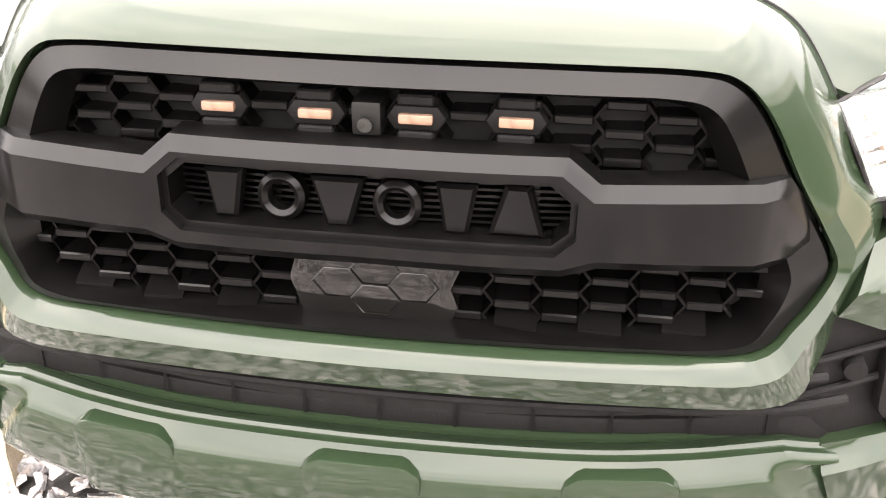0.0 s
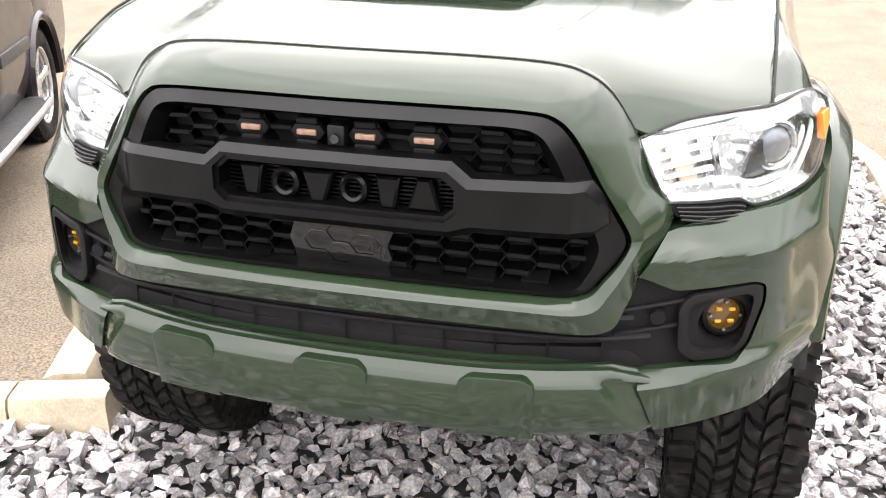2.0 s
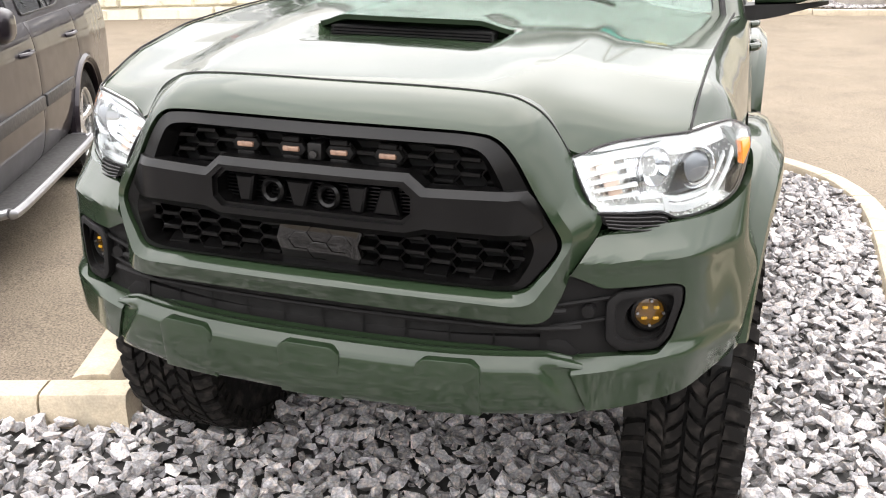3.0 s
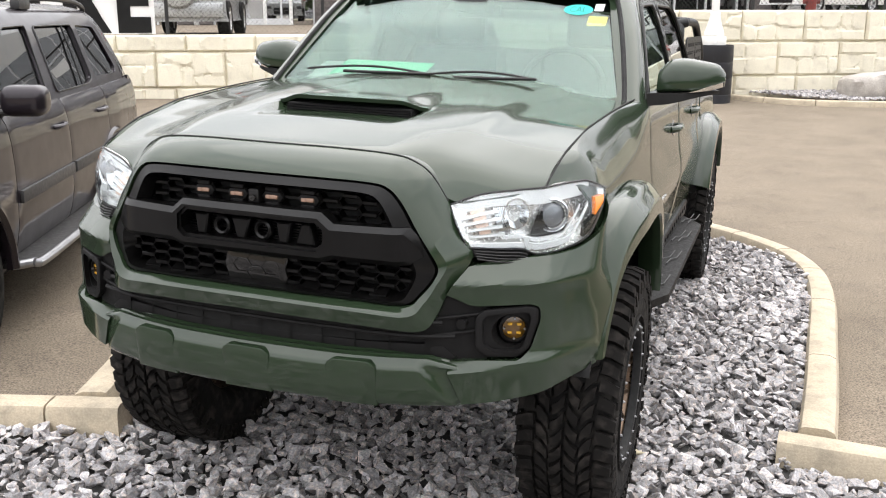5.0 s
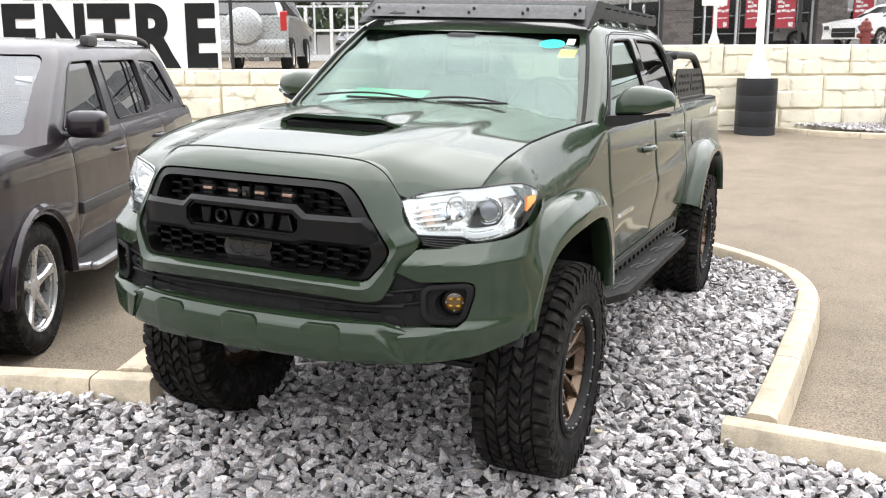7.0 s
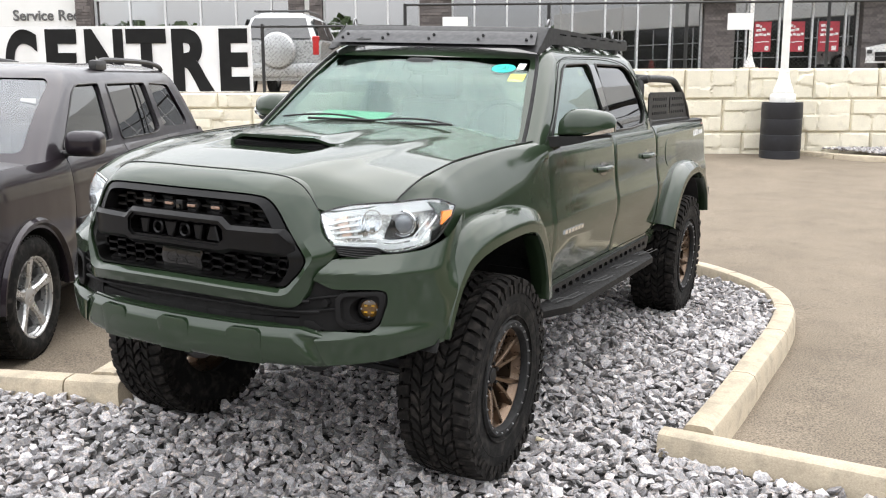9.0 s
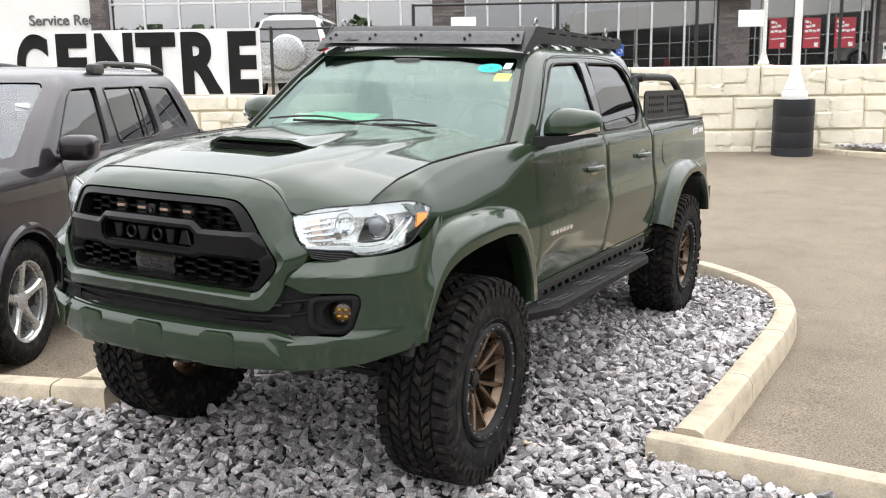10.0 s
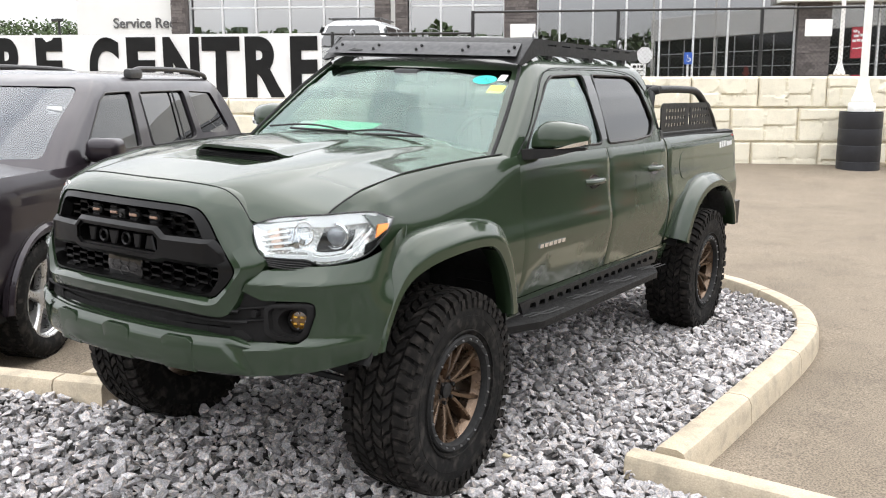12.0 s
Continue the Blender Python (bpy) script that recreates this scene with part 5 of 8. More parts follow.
def lamp_at(u, v, depth=0.0):
    p = on_path(H_TOP, u).lerp(on_path(H_BOT, u), v)
    b = 0.022 * math.sin(math.pi * min(1, max(0, v))) * math.sin(math.pi * (0.15 + 0.8 * u))
    return p + Vector((0.6 * u, -1.0 + 0.5 * u, 0.1)).normalized() * (b - depth)


def lamp_bar(u0, u1, va, vb, wide, depth):
    """A raised strip inside the lamp, running from (u0, va) to (u1, vb)."""
    return slab(bmesh.new(), lambda u, v: lamp_at(lerp(u0, u1, u), lerp(va, vb, u) + wide * (v - 0.5), depth), 20, 2, (-0.004, 0.014, 0))


def facing(bm, c, ax, stretch=1.0):
    bmesh.ops.transform(bm, matrix=Matrix.Translation(c) @ ax.to_track_quat("X", "Z").to_matrix().to_4x4() @ Matrix.Diagonal((1, 1, stretch, 1)), verts=bm.verts[:])
    return bm


for s in (-1, 1):
    lampbody = part("headlamp", flip(slab(bmesh.new(), lambda u, v: lamp_at(u, v, 0.008 + 0.050 * math.sin(math.pi * v) ** 0.5 * min(1, 9 * u, 9 * (1 - u))), 42, 16, (-0.01, 0.02, 0)), s), REFLECTOR, truck, "clear headlamp with projector and amber corner")
    ob = part("headlamp_lens", flip(slab(bmesh.new(), lambda u, v: lamp_at(u, v, 0.0), 42, 14, (-0.002, 0.004, 0)), s), LENS, lampbody, "clear plastic lens")
    ob.visible_shadow = False
    rim = bmesh.new()
    edge = [lamp_at(k / 42, 0.0, 0.004) for k in range(43)] + [lamp_at(1.0, k / 10, 0.004) for k in range(1, 11)] + [lamp_at(1 - k / 42, 1.0, 0.004) for k in range(1, 43)] + [lamp_at(0.0, 1 - k / 10, 0.004) for k in range(1, 10)]
    tube(rim, edge, 0.0032, 6, True)
    part("headlamp_edge", flip(rim, s), BLACK_SATIN, lampbody, "black edge of the lamp")
    part("dark_bezel", flip(slab(bmesh.new(), lambda u, v: lamp_at(lerp(0.42 + 0.06 * (1 - v), 0.70, u), lerp(0.36, 0.75, v), 0.042), 16, 6, (-0.003, 0.012, 0)), s), BLACK_GLOSS, lampbody, "dark bezel below the projector")
    ax = Vector((0.55, -1.0, 0.05)).normalized()
    c = lamp_at(0.575, 0.44, 0.040)
    for nm, prof, m, lab in (
            ("projector_ring", [(-0.03, 0.046), (0.008, 0.046), (0.012, 0.042), (0.008, 0.0385), (-0.03, 0.0385)], CHROME, "bright ring"),
            ("projector_collar", [(-0.03, 0.0385), (0.002, 0.0385), (0.006, 0.035), (-0.01, 0.0345), (-0.03, 0.0345)], REFLECTOR, "pale inner ring"),
            ("projector_glass", [(-0.02, 0.0345), (0.002, 0.034), (0.013, 0.026), (0.018, 0.014), (0.0195, 0.0005), (-0.02, 0.0005)], PROJECTOR, "glossy grey projector glass")):
        part(nm, flip(facing(lathe(bmesh.new(), prof, "x", 40), c, ax), s), m, lampbody, lab)
    bm = lathe(bmesh.new(), [(0.004, 0.036), (-0.020, 0.026), (-0.035, 0.010), (-0.036, 0.001), (-0.030, 0.001), (-0.028, 0.010), (-0.014, 0.024), (0.004, 0.033)], "x", 28)
    part("high_beam_bowl", flip(facing(bm, lamp_at(0.33, 0.40, 0.034), ax, 1.15), s), CHROME, lampbody, "bright reflector bowl")
    part("brow_strip", flip(slab(bmesh.new(), lambda u, v: lamp_at(lerp(0.01, 0.85, u), lerp(0.03, 0.25, v), 0.008 + 0.020 * v), 34, 3, (-0.004, 0.014, 0)), s), FROST, lampbody, "bright upper strip")
    for run in ((0.22, 0.37, 0.80, 0.78, 0.05, 0.018), (0.39, 0.66, 0.80, 0.77, 0.05, 0.022), (0.66, 0.77, 0.77, 0.42, 0.06, 0.020), (0.02, 0.36, 0.95, 0.93, 0.08, 0.008), (0.385, 0.70, 0.90, 0.88, 0.09, 0.012), (0.70, 0.83, 0.88, 0.42, 0.09, 0.014)):
        part("light_strip", flip(lamp_bar(*run), s), FROST, lampbody, "bright light strip")
    part("strip_step", flip(slab(bmesh.new(), lambda u, v: lamp_at(0.352 + 0.045 * v + 0.02 * u, lerp(0.77, 0.98, u), 0.010), 6, 2, (-0.004, 0.014, 0)), s), FROST, lampbody, "step in the light strip")
    for k in range(4):
        part("amber_reflector", flip(lamp_bar(0.085 + 0.004 * k, 0.155, 0.305 + 0.135 * k, 0.270 + 0.135 * k, 0.075, 0.026), s), AMBER_PALE, lampbody, "amber reflector bar")
        part("chrome_rib", flip(lamp_bar(0.035 + 0.004 * k, 0.235, 0.372 + 0.135 * k, 0.335 + 0.135 * k, 0.045, 0.018), s), FROST, lampbody)
    for k in range(7):
        part("reflector_flute", flip(slab(bmesh.new(), lambda u, v: lamp_at(0.20 + 0.011 * k + 0.007 * v, lerp(0.24, 0.74, u), 0.036), 8, 1, (-0.003, 0.012, 0)), s), CHROME, lampbody)
    bm = slab(bmesh.new(), lambda u, v: lamp_at(lerp(0.872, 0.962, u), lerp(0.33, 0.70 - 0.08 * u, v), -0.002), 6, 6, (-0.012, 0.01, 0))
    part("amber_marker", flip(bm, s), AMBER, lampbody, "amber side marker")
    bm = slab(bmesh.new(), lambda u, v: lamp_at(lerp(0.80, 0.975, u), lerp(0.74, 0.97, v), 0.008), 6, 4, (-0.012, 0.01, 0))
    part("marker_shade", flip(bm, s), BLACK_GLOSS, lampbody, "dark corner below the side marker")
    bm = slab(bmesh.new(), lambda u, v: lamp_at(lerp(0.03, 0.395, u), lerp(1.03, 1.30 - 0.10 * abs(2 * u - 1) ** 3, v), 0.004 + 0.006 * v), 14, 4, (0, 0.03, 0))
    vent = part("lamp_vent", flip(bm, s), BLACK_TEX, truck, "black ribbed insert under the headlamp")
    for k in range(4):
        bm = tube(bmesh.new(), [lamp_at(lerp(0.05, 0.38, t), 1.06 + 0.058 * k, -0.001) for t in np.linspace(0, 1, 10)], 0.0022, 6)
        part("vent_rib", flip(bm, s), BLACK_SATIN, vent)

# ---- wheels ----
def tread(bm, r0=0.397, r1=0.420):
    def block(poly, a0, slant, top=r1, low=r0, cut_in=0.94):
        cx = sum(p[0] for p in poly) / len(poly)
        cs = sum(p[1] for p in poly) / len(poly)
        A, B = [], []
        for x, sarc in poly:
            for lst, r, k in ((A, low, 1.0), (B, top, cut_in)):
                xx, ss = cx + (x - cx) * k, cs + (sarc - cs) * k
                rr = r - 4.5 * max(0, abs(xx) - 0.10) ** 2
                a = a0 + (ss + slant * xx) / 0.42
                lst.append(bm.verts.new((xx, rr * math.cos(a), rr * math.sin(a))))
        n = len(poly)
        for i in range(n):
            j = (i + 1) % n
            bm.faces.new((A[i], A[j], B[j], B[i]))
        bm.faces.new(B)
        bm.faces.new(A[::-1])
    n = 50
    p = 2 * math.pi * 0.42 / n
    for i in range(n):
        a = 2 * math.pi * i / n
        for sd in (-1, 1):
            o = 0.0 if sd > 0 else p / 2
            long = 0.153 if i % 2 else 0.145
            block([(sd * 0.094, o - 0.38 * p), (sd * 0.112, o - 0.45 * p), (sd * long, o - 0.33 * p), (sd * long, o + 0.33 * p), (sd * 0.116, o + 0.30 * p), (sd * 0.090, o + 0.40 * p)], a, 0.30 * sd)
            o2 = o + 0.5 * p
            block([(sd * 0.050, o2 - 0.30 * p), (sd * 0.070, o2 - 0.44 * p), (sd * 0.086, o2 - 0.34 * p), (sd * 0.082, o2 + 0.38 * p), (sd * 0.064, o2 + 0.28 * p), (sd * 0.046, o2 + 0.40 * p)], a, -0.95 * sd)
            o3 = o + 0.15 * p
            block([(sd * 0.004, o3 - 0.40 * p), (sd * 0.024, o3 - 0.28 * p), (sd * 0.043, o3 - 0.40 * p), (sd * 0.038, o3 + 0.30 * p), (sd * 0.020, o3 + 0.42 * p), (sd * 0.004, o3 + 0.30 * p)], a, 0.95 * sd)
            # sidewall lugs
            for r, dr, w in ((0.372, 0.020, 0.5 if i % 2 else 0.3),):
                q = []
                for rr, xx in ((r - dr, 0.1465), (r + dr, 0.1440)):
                    for ss in (-0.30 * p, w * p * 0.6):
                        for lift in (0.0, 0.006):
                            aa = a + (o + ss + 0.037 * sd) / 0.42
                            q.append(bm.verts.new((sd * (xx + lift), rr * math.cos(aa), rr * math.sin(aa))))
                for f in ((1, 3, 7, 5), (0, 1, 5, 4), (2, 6, 7, 3), (0, 2, 3, 1), (4, 5, 7, 6), (0, 4, 6, 2)):
                    bm.faces.new([q[k] for k in f])
    return bm


def tyre_mesh():
    bm = lathe(bmesh.new(), [(-0.128, 0.238), (-0.140, 0.258), (-0.146, 0.300), (-0.147, 0.345), (-0.143, 0.375), (-0.128, 0.394), (-0.095, 0.402), (0.095, 0.402), (0.128, 0.394), (0.143, 0.375), (0.147, 0.345), (0.146, 0.300), (0.140, 0.258), (0.128, 0.238), (0.105, 0.222), (-0.105, 0.222)], "x", 80)
    for r in (0.258, 0.318):
        lathe(bm, [(0.141, r - 0.004), (0.1475, r - 0.002), (0.1475, r + 0.002), (0.141, r + 0.004)], "x", 80)
    return bm


def rim_mesh():
    bm = lathe(bmesh.new(), [(-0.110, 0.225), (-0.115, 0.236), (-0.10, 0.228), (0.06, 0.195), (0.085, 0.205), (0.118, 0.222), (0.124, 0.232), (0.116, 0.236), (0.10, 0.228), (0.07, 0.213), (-0.08, 0.213)], "x", 64)
    lathe(bm, [(0.030, 0.001), (0.046, 0.001), (0.046, 0.066), (0.034, 0.074), (0.010, 0.074), (0.010, 0.001)], "x", 40)
    for k in range(6):
        for sd in (-1, 1):
            a0 = 2 * math.pi * k / 6 + 0.15
            pts = []
            for t in np.linspace(0, 1, 6):
                r = lerp(0.050, 0.206, t)
                a = a0 + sd * (0.12 + 0.12 * t)
                pts.append((r, a, lerp(0.050, 0.092, t ** 0.8), lerp(0.0110, 0.0100, t)))
            rows = []
            for r, a, x, w in pts:
                d = Vector((0, math.cos(a), math.sin(a)))
                e = Vector((0, -math.sin(a), math.cos(a)))
                rows.append([bm.verts.new(d * r + e * q * w + Vector((x + h, 0, 0))) for q, h in ((-1.3, -0.055), (-1, -0.005), (-0.6, 0.003), (0.6, 0.003), (1, -0.005), (1.3, -0.055))])
            for A, B in zip(rows[:-1], rows[1:]):
                for j in range(6):
                    bm.faces.new((A[j], A[(j + 1) % 6], B[(j + 1) % 6], B[j]))
            bm.faces.new(rows[0][::-1])
            bm.faces.new(rows[-1])
    return bm


def bead_mesh():
    return lathe(bmesh.new(), [(0.100, 0.204), (0.118, 0.206), (0.127, 0.213), (0.129, 0.232), (0.120, 0.240), (0.105, 0.238)], "x", 64)


def cap_mesh():
    bm = lathe(bmesh.new(), [(0.04, 0.034), (0.060, 0.032), (0.064, 0.024), (0.064, 0.001), (0.04, 0.001)], "x", 32)
    for k in range(6):
        a = 2 * math.pi * k / 6
        c = Vector((0.044, 0.052 * math.cos(a), 0.052 * math.sin(a)))
        cyl(bm, c, c + Vector((0.018, 0, 0)), 0.009, 0.008, 6)
    return bm


trm = mesh_of("tread", tread(bmesh.new()), TREAD)
tm, rm, bmm, cm = mesh_of("tyre", tyre_mesh(), RUBBER), mesh_of("rim", rim_mesh(), BRONZE), mesh_of("bead_ring", bead_mesh(), BLACK_DEEP), mesh_of("hub_cap", cap_mesh(), POWDER)
bom = mesh_of("bolt", cyl(bmesh.new(), (0.126, 0, 0), (0.134, 0, 0), 0.0048, 0.0036, 8), STEEL)
dm = mesh_of("brake_disc", lathe(bmesh.new(), [(-0.06, 0.02), (-0.06, 0.165), (-0.03, 0.165), (-0.03, 0.02)], "x", 40), STEEL)
for s, y, steer in ((1, 0, 0.5), (-1, 0, 0.5), (1, 3.236, 0), (-1, 3.236, 0)):
    wheel = new("wheel", None)
    wheel.parent = truck
    wheel.matrix_basis = pose(s * 0.738, y, 0.425, 17 * (s + y), 0, (0 if s > 0 else 180) + steer)
    tagged(wheel, "bronze wheel on a chunky mud tyre")
    for nm, me, lab in (("tyre", tm, "black mud-terrain tyre"), ("tread", trm, "deep staggered rubber tread blocks"), ("rim", rm, "bronze split-spoke rim"), ("bead_ring", bmm, "black bolted outer ring"), ("hub_cap", cm, "black hub cap with lug nuts"), ("brake_disc", dm, "dull steel brake disc")):
        o = new(nm, me)
        o.parent = wheel
        if nm in ("rim", "bead_ring", "hub_cap"):
            o.matrix_basis = pose(0.016, 0, 0)
        tagged(o, lab, kind="stuff" if nm == "tread" else "")
    for k in range(24):
        a = 2 * math.pi * k / 24
        o = new("bolt", bom)
        o.parent = wheel
        o.matrix_basis = pose(0.016, 0.222 * math.cos(a), 0.222 * math.sin(a))

# ---- wheel wells, underside, steps and flaps ----
for s in (-1, 1):
    for cy in (0.0, 3.236):
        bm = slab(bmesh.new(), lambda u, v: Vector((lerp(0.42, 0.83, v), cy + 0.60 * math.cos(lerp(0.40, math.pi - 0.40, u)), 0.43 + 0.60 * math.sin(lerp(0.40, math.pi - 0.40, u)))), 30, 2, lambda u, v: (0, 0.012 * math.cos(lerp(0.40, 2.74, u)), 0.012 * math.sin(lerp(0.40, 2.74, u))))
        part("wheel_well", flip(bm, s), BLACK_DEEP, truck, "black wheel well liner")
        # near-black inner wall paints the shaded depth of the well
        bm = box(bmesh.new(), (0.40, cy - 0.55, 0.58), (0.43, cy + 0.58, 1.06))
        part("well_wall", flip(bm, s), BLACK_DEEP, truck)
    bm = slab(bmesh.new(), lambda u, v: Vector((lerp(0.60, 0.850, u), 0.392 + 0.03 * (1 - v), lerp(0.38, 0.80, v))), 6, 8, (0, 0.008, 0))
    part("mud_flap", flip(bm, s), BLACK_TEX, truck, "black rubber mud flap")
    bm = prism(bmesh.new(), rounded([(0.62, 0.668), (0.66, 0.605), (2.38, 0.600), (2.42, 0.650), (2.40, 0.672)], 0.01), "x", 0.79, 0.806)
    slots = bmesh.new()
    for k in range(17):
        y = 0.72 + 0.097 * k
        prism(slots, rounded([(y, 0.624), (y + 0.068, 0.622), (y + 0.060, 0.648), (y + 0.006, 0.650)], 0.008, 2), "x", 0.7, 0.9)
    part("slider_rail", flip(cut(bm, [slots]), s), POWDER, truck, "black steel side rail with a row of slots")
    bm = slab(bmesh.new(), lambda u, v: Vector((lerp(0.79, 0.806 + 0.108 * min(1.0, 9 * u, 9 * (1 - u)) ** 0.8, v), lerp(0.44, 2.34, u), 0.612 - 0.010 * u - 0.012 * v * v - 0.01 * (abs(2 * u - 1) ** 14))), 54, 6, (0, 0, -0.032))
    step = part("side_step", flip(bm, s), BLACK_TEX, truck, "black running board with raised tread lines")
    for k in range(4):
        y = 0.62 + 0.47 * k
        for d in (0.0, 0.03):
            bm = tube(bmesh.new(), [(0.822 + d, y, 0.6125), (0.830 + d, y + 0.10, 0.611), (0.852 + d, y + 0.14, 0.609), (0.858 + d, y + 0.30, 0.606)], 0.003, 5)
            part("tread_line", flip(bm, s), STEP_LINE, step)
bm = bmesh.new()
box(bm, (-0.46, -0.70, 0.64), (0.46, 4.05, 0.70), 0.02)
part("underbody", bm, BLACK_DEEP, truck, "dark underbody")
bm = bmesh.new()
for s in (-1, 1):
    tube(bm, [(s * 0.12, -0.05, 0.46), (s * 0.35, -0.06, 0.44), (s * 0.62, -0.02, 0.40)], 0.03, 8)
    tube(bm, [(s * 0.15, -0.18, 0.44), (s * 0.62, -0.15, 0.43)], 0.014, 8)
    cyl(bm, (s * 0.50, 0.02, 0.46), (s * 0.44, 0.06, 0.95), 0.05, seg=14)
    box(bm, (s * 0.40 - 0.04, -0.50, 0.56), (s * 0.40 + 0.04, 4.0, 0.66), 0.01)
tube(bm, [(-0.66, 3.236, 0.43), (0.66, 3.236, 0.43)], 0.045, 12)
cyl(bm, (0, 3.05, 0.43), (0, 3.42, 0.43), 0.13, 0.10, 16)
cyl(bm, (0.02, -0.12, 0.44), (0.02, 0.16, 0.44), 0.10, 0.10, 16)
box(bm, (-0.44, -0.82, 0.665), (0.44, -0.50, 0.70), 0.01)
part("running_gear", bm, BLACK_SATIN, truck, "dark axles, arms and frame rails")

# ---- roof rack ----
rack = part("roof_rack", slab(bmesh.new(), lambda u, v: Vector(((2 * u - 1) * (0.592 - 0.012 * v), lerp(0.900, 1.055, v) - 0.02 * (1 - (2 * u - 1) ** 2), lerp(1.742 + 0.018 * (1 - smoothstep(0.80, 1.0, abs(2 * u - 1))) * 1.0, 1.866, v))), 40, 6, (0, 0.010, 0.004)), POWDER, truck, "matte black low-profile roof rack")
part("fairing_plate", slab(bmesh.new(), lambda u, v: Vector(((2 * u - 1) * (0.545 + 0.03 * (1 - v)), lerp(0.915, 1.025, v) - 0.012 - 0.02 * (1 - (2 * u - 1) ** 2), lerp(1.772, 1.838, v) + 0.006)), 30, 3, (0, 0.004, 0)), mat("grey_black_fairing", (0.022, 0.022, 0.024), 0.55, var=0.08, scale=10), rack, "dark grey wind deflector plate")
for x in (-0.52, -0.27, 0.0, 0.27, 0.52):
    for v in (0.35, 0.65):
        p = Vector((x + 0.012 * (v > 0.5), lerp(0.915, 1.025, v) - 0.015 - 0.02 * (1 - (x / 0.57) ** 2), lerp(1.772, 1.838, v) + 0.006))
        part("deflector_bolt", cyl(bmesh.new(), p, p + Vector((0, -0.006, 0.004)), 0.008, 0.007, 8), BLACK_DEEP, rack)
part("maker_mark", plate([(-0.425, 1.793), (-0.40, 1.806), (-0.385, 1.80), (-0.34, 1.799), (-0.34, 1.792), (-0.40, 1.790)], -0.004, 0.0, (), 0, lambda x, z: lerp(0.915, 1.025, (z - 1.778) / 0.066) - 0.013 - 0.02 * (1 - (x / 0.57) ** 2)), BLACK_DEEP, rack, "small dark maker's mark, plain shape")
for s in (-1, 1):
    bm = prism(bmesh.new(), [(0.905, 1.742), (0.935, 1.735), (1.10, 1.788), (2.40, 1.796), (2.425, 1.812), (2.405, 1.850), (1.075, 1.868), (1.05, 1.866)], "x", 0.584, 0.592)
    slots = bmesh.new()
    for k in range(7):
        y = 1.20 + 0.165 * k
        prism(slots, [(y, 1.838), (y + 0.10, 1.837), (y + 0.10, 1.845), (y, 1.846)], "x", 0.5, 0.7)
    part("side_plate", flip(cut(bm, [slots]), s), POWDER, rack, "black slotted side plate")
    for y in (1.25, 1.75, 2.22):
        part("rack_foot", flip(box(bmesh.new(), (0.50, y - 0.03, 1.768), (0.585, y + 0.03, 1.80), 0.006), s), POWDER, rack)
    for y in (1.12, 2.2):
        bm = tube(bmesh.new(), [(0.56, y + 0.018 * math.cos(a), 1.885 + 0.022 * math.sin(a)) for a in np.linspace(0, 6.283, 17)[:-1]], 0.005, 6, True)
        part("tie_down", flip(bm, s), STEEL, rack, "steel tie-down ring")
for k in range(8):
    y = 1.10 + 0.182 * k
    bm = box(bmesh.new(), (-0.584, y, 1.836), (0.584, y + 0.055, 1.860), 0.006)
    part("cross_slat", bm, POWDER, rack, "black aluminium slat")

# ---- bed rack ----
bedrack = part("bed_rack", tube(bmesh.new(), smooth_path([(-0.69, 2.50, 1.36), (-0.685, 2.44, 1.52), (-0.67, 2.47, 1.615), (-0.60, 2.50, 1.635), (0.60, 2.50, 1.635), (0.67, 2.47, 1.615), (0.685, 2.44, 1.52), (0.69, 2.50, 1.36)], 56), 0.026, 12), POWDER, truck, "black tubular chase rack with slotted side panels")
for s in (-1, 1):
    bm = tube(bmesh.new(), smooth_path([(0.66, 2.46, 1.600), (0.675, 2.62, 1.632), (0.68, 3.05, 1.634), (0.685, 3.28, 1.622), (0.69, 3.44, 1.56), (0.70, 3.60, 1.46), (0.70, 3.70, 1.37)], 40), 0.024, 12)
    part("side_hoop", flip(bm, s), POWDER, bedrack, "black bent tube")
    bm = prism(bmesh.new(), rounded([(2.585, 1.365), (2.565, 1.525), (2.60, 1.55), (3.50, 1.55), (3.545, 1.53), (3.70, 1.38), (3.69, 1.365)], 0.015), "x", 0.705, 0.713)
    slots = bmesh.new()
    for r in range(3):
        for k in range(7):
            for y0 in (2.66, 3.17):
                y, z = y0 + 0.055 * k, 1.405 + 0.045 * r
                prism(slots, [(y, z), (y + 0.030, z), (y + 0.034, z + 0.020), (y + 0.004, z + 0.020)], "x", 0.6, 0.8)
    prism(slots, [(3.09, 1.41), (3.13, 1.41), (3.12, 1.52), (3.10, 1.52)], "x", 0.6, 0.8)
    part("slotted_panel", flip(cut(bm, [slots]), s), POWDER, bedrack, "black steel panel with rows of slots")
    bm = box(bmesh.new(), (0.67, 2.50, 1.350), (0.72, 3.74, 1.372), 0.004)
    part("rack_base", flip(bm, s), POWDER, bedrack)


# ---- retaining wall of split-face blocks along the lot ----
WALL_D = 13.0
COURSE = 0.575


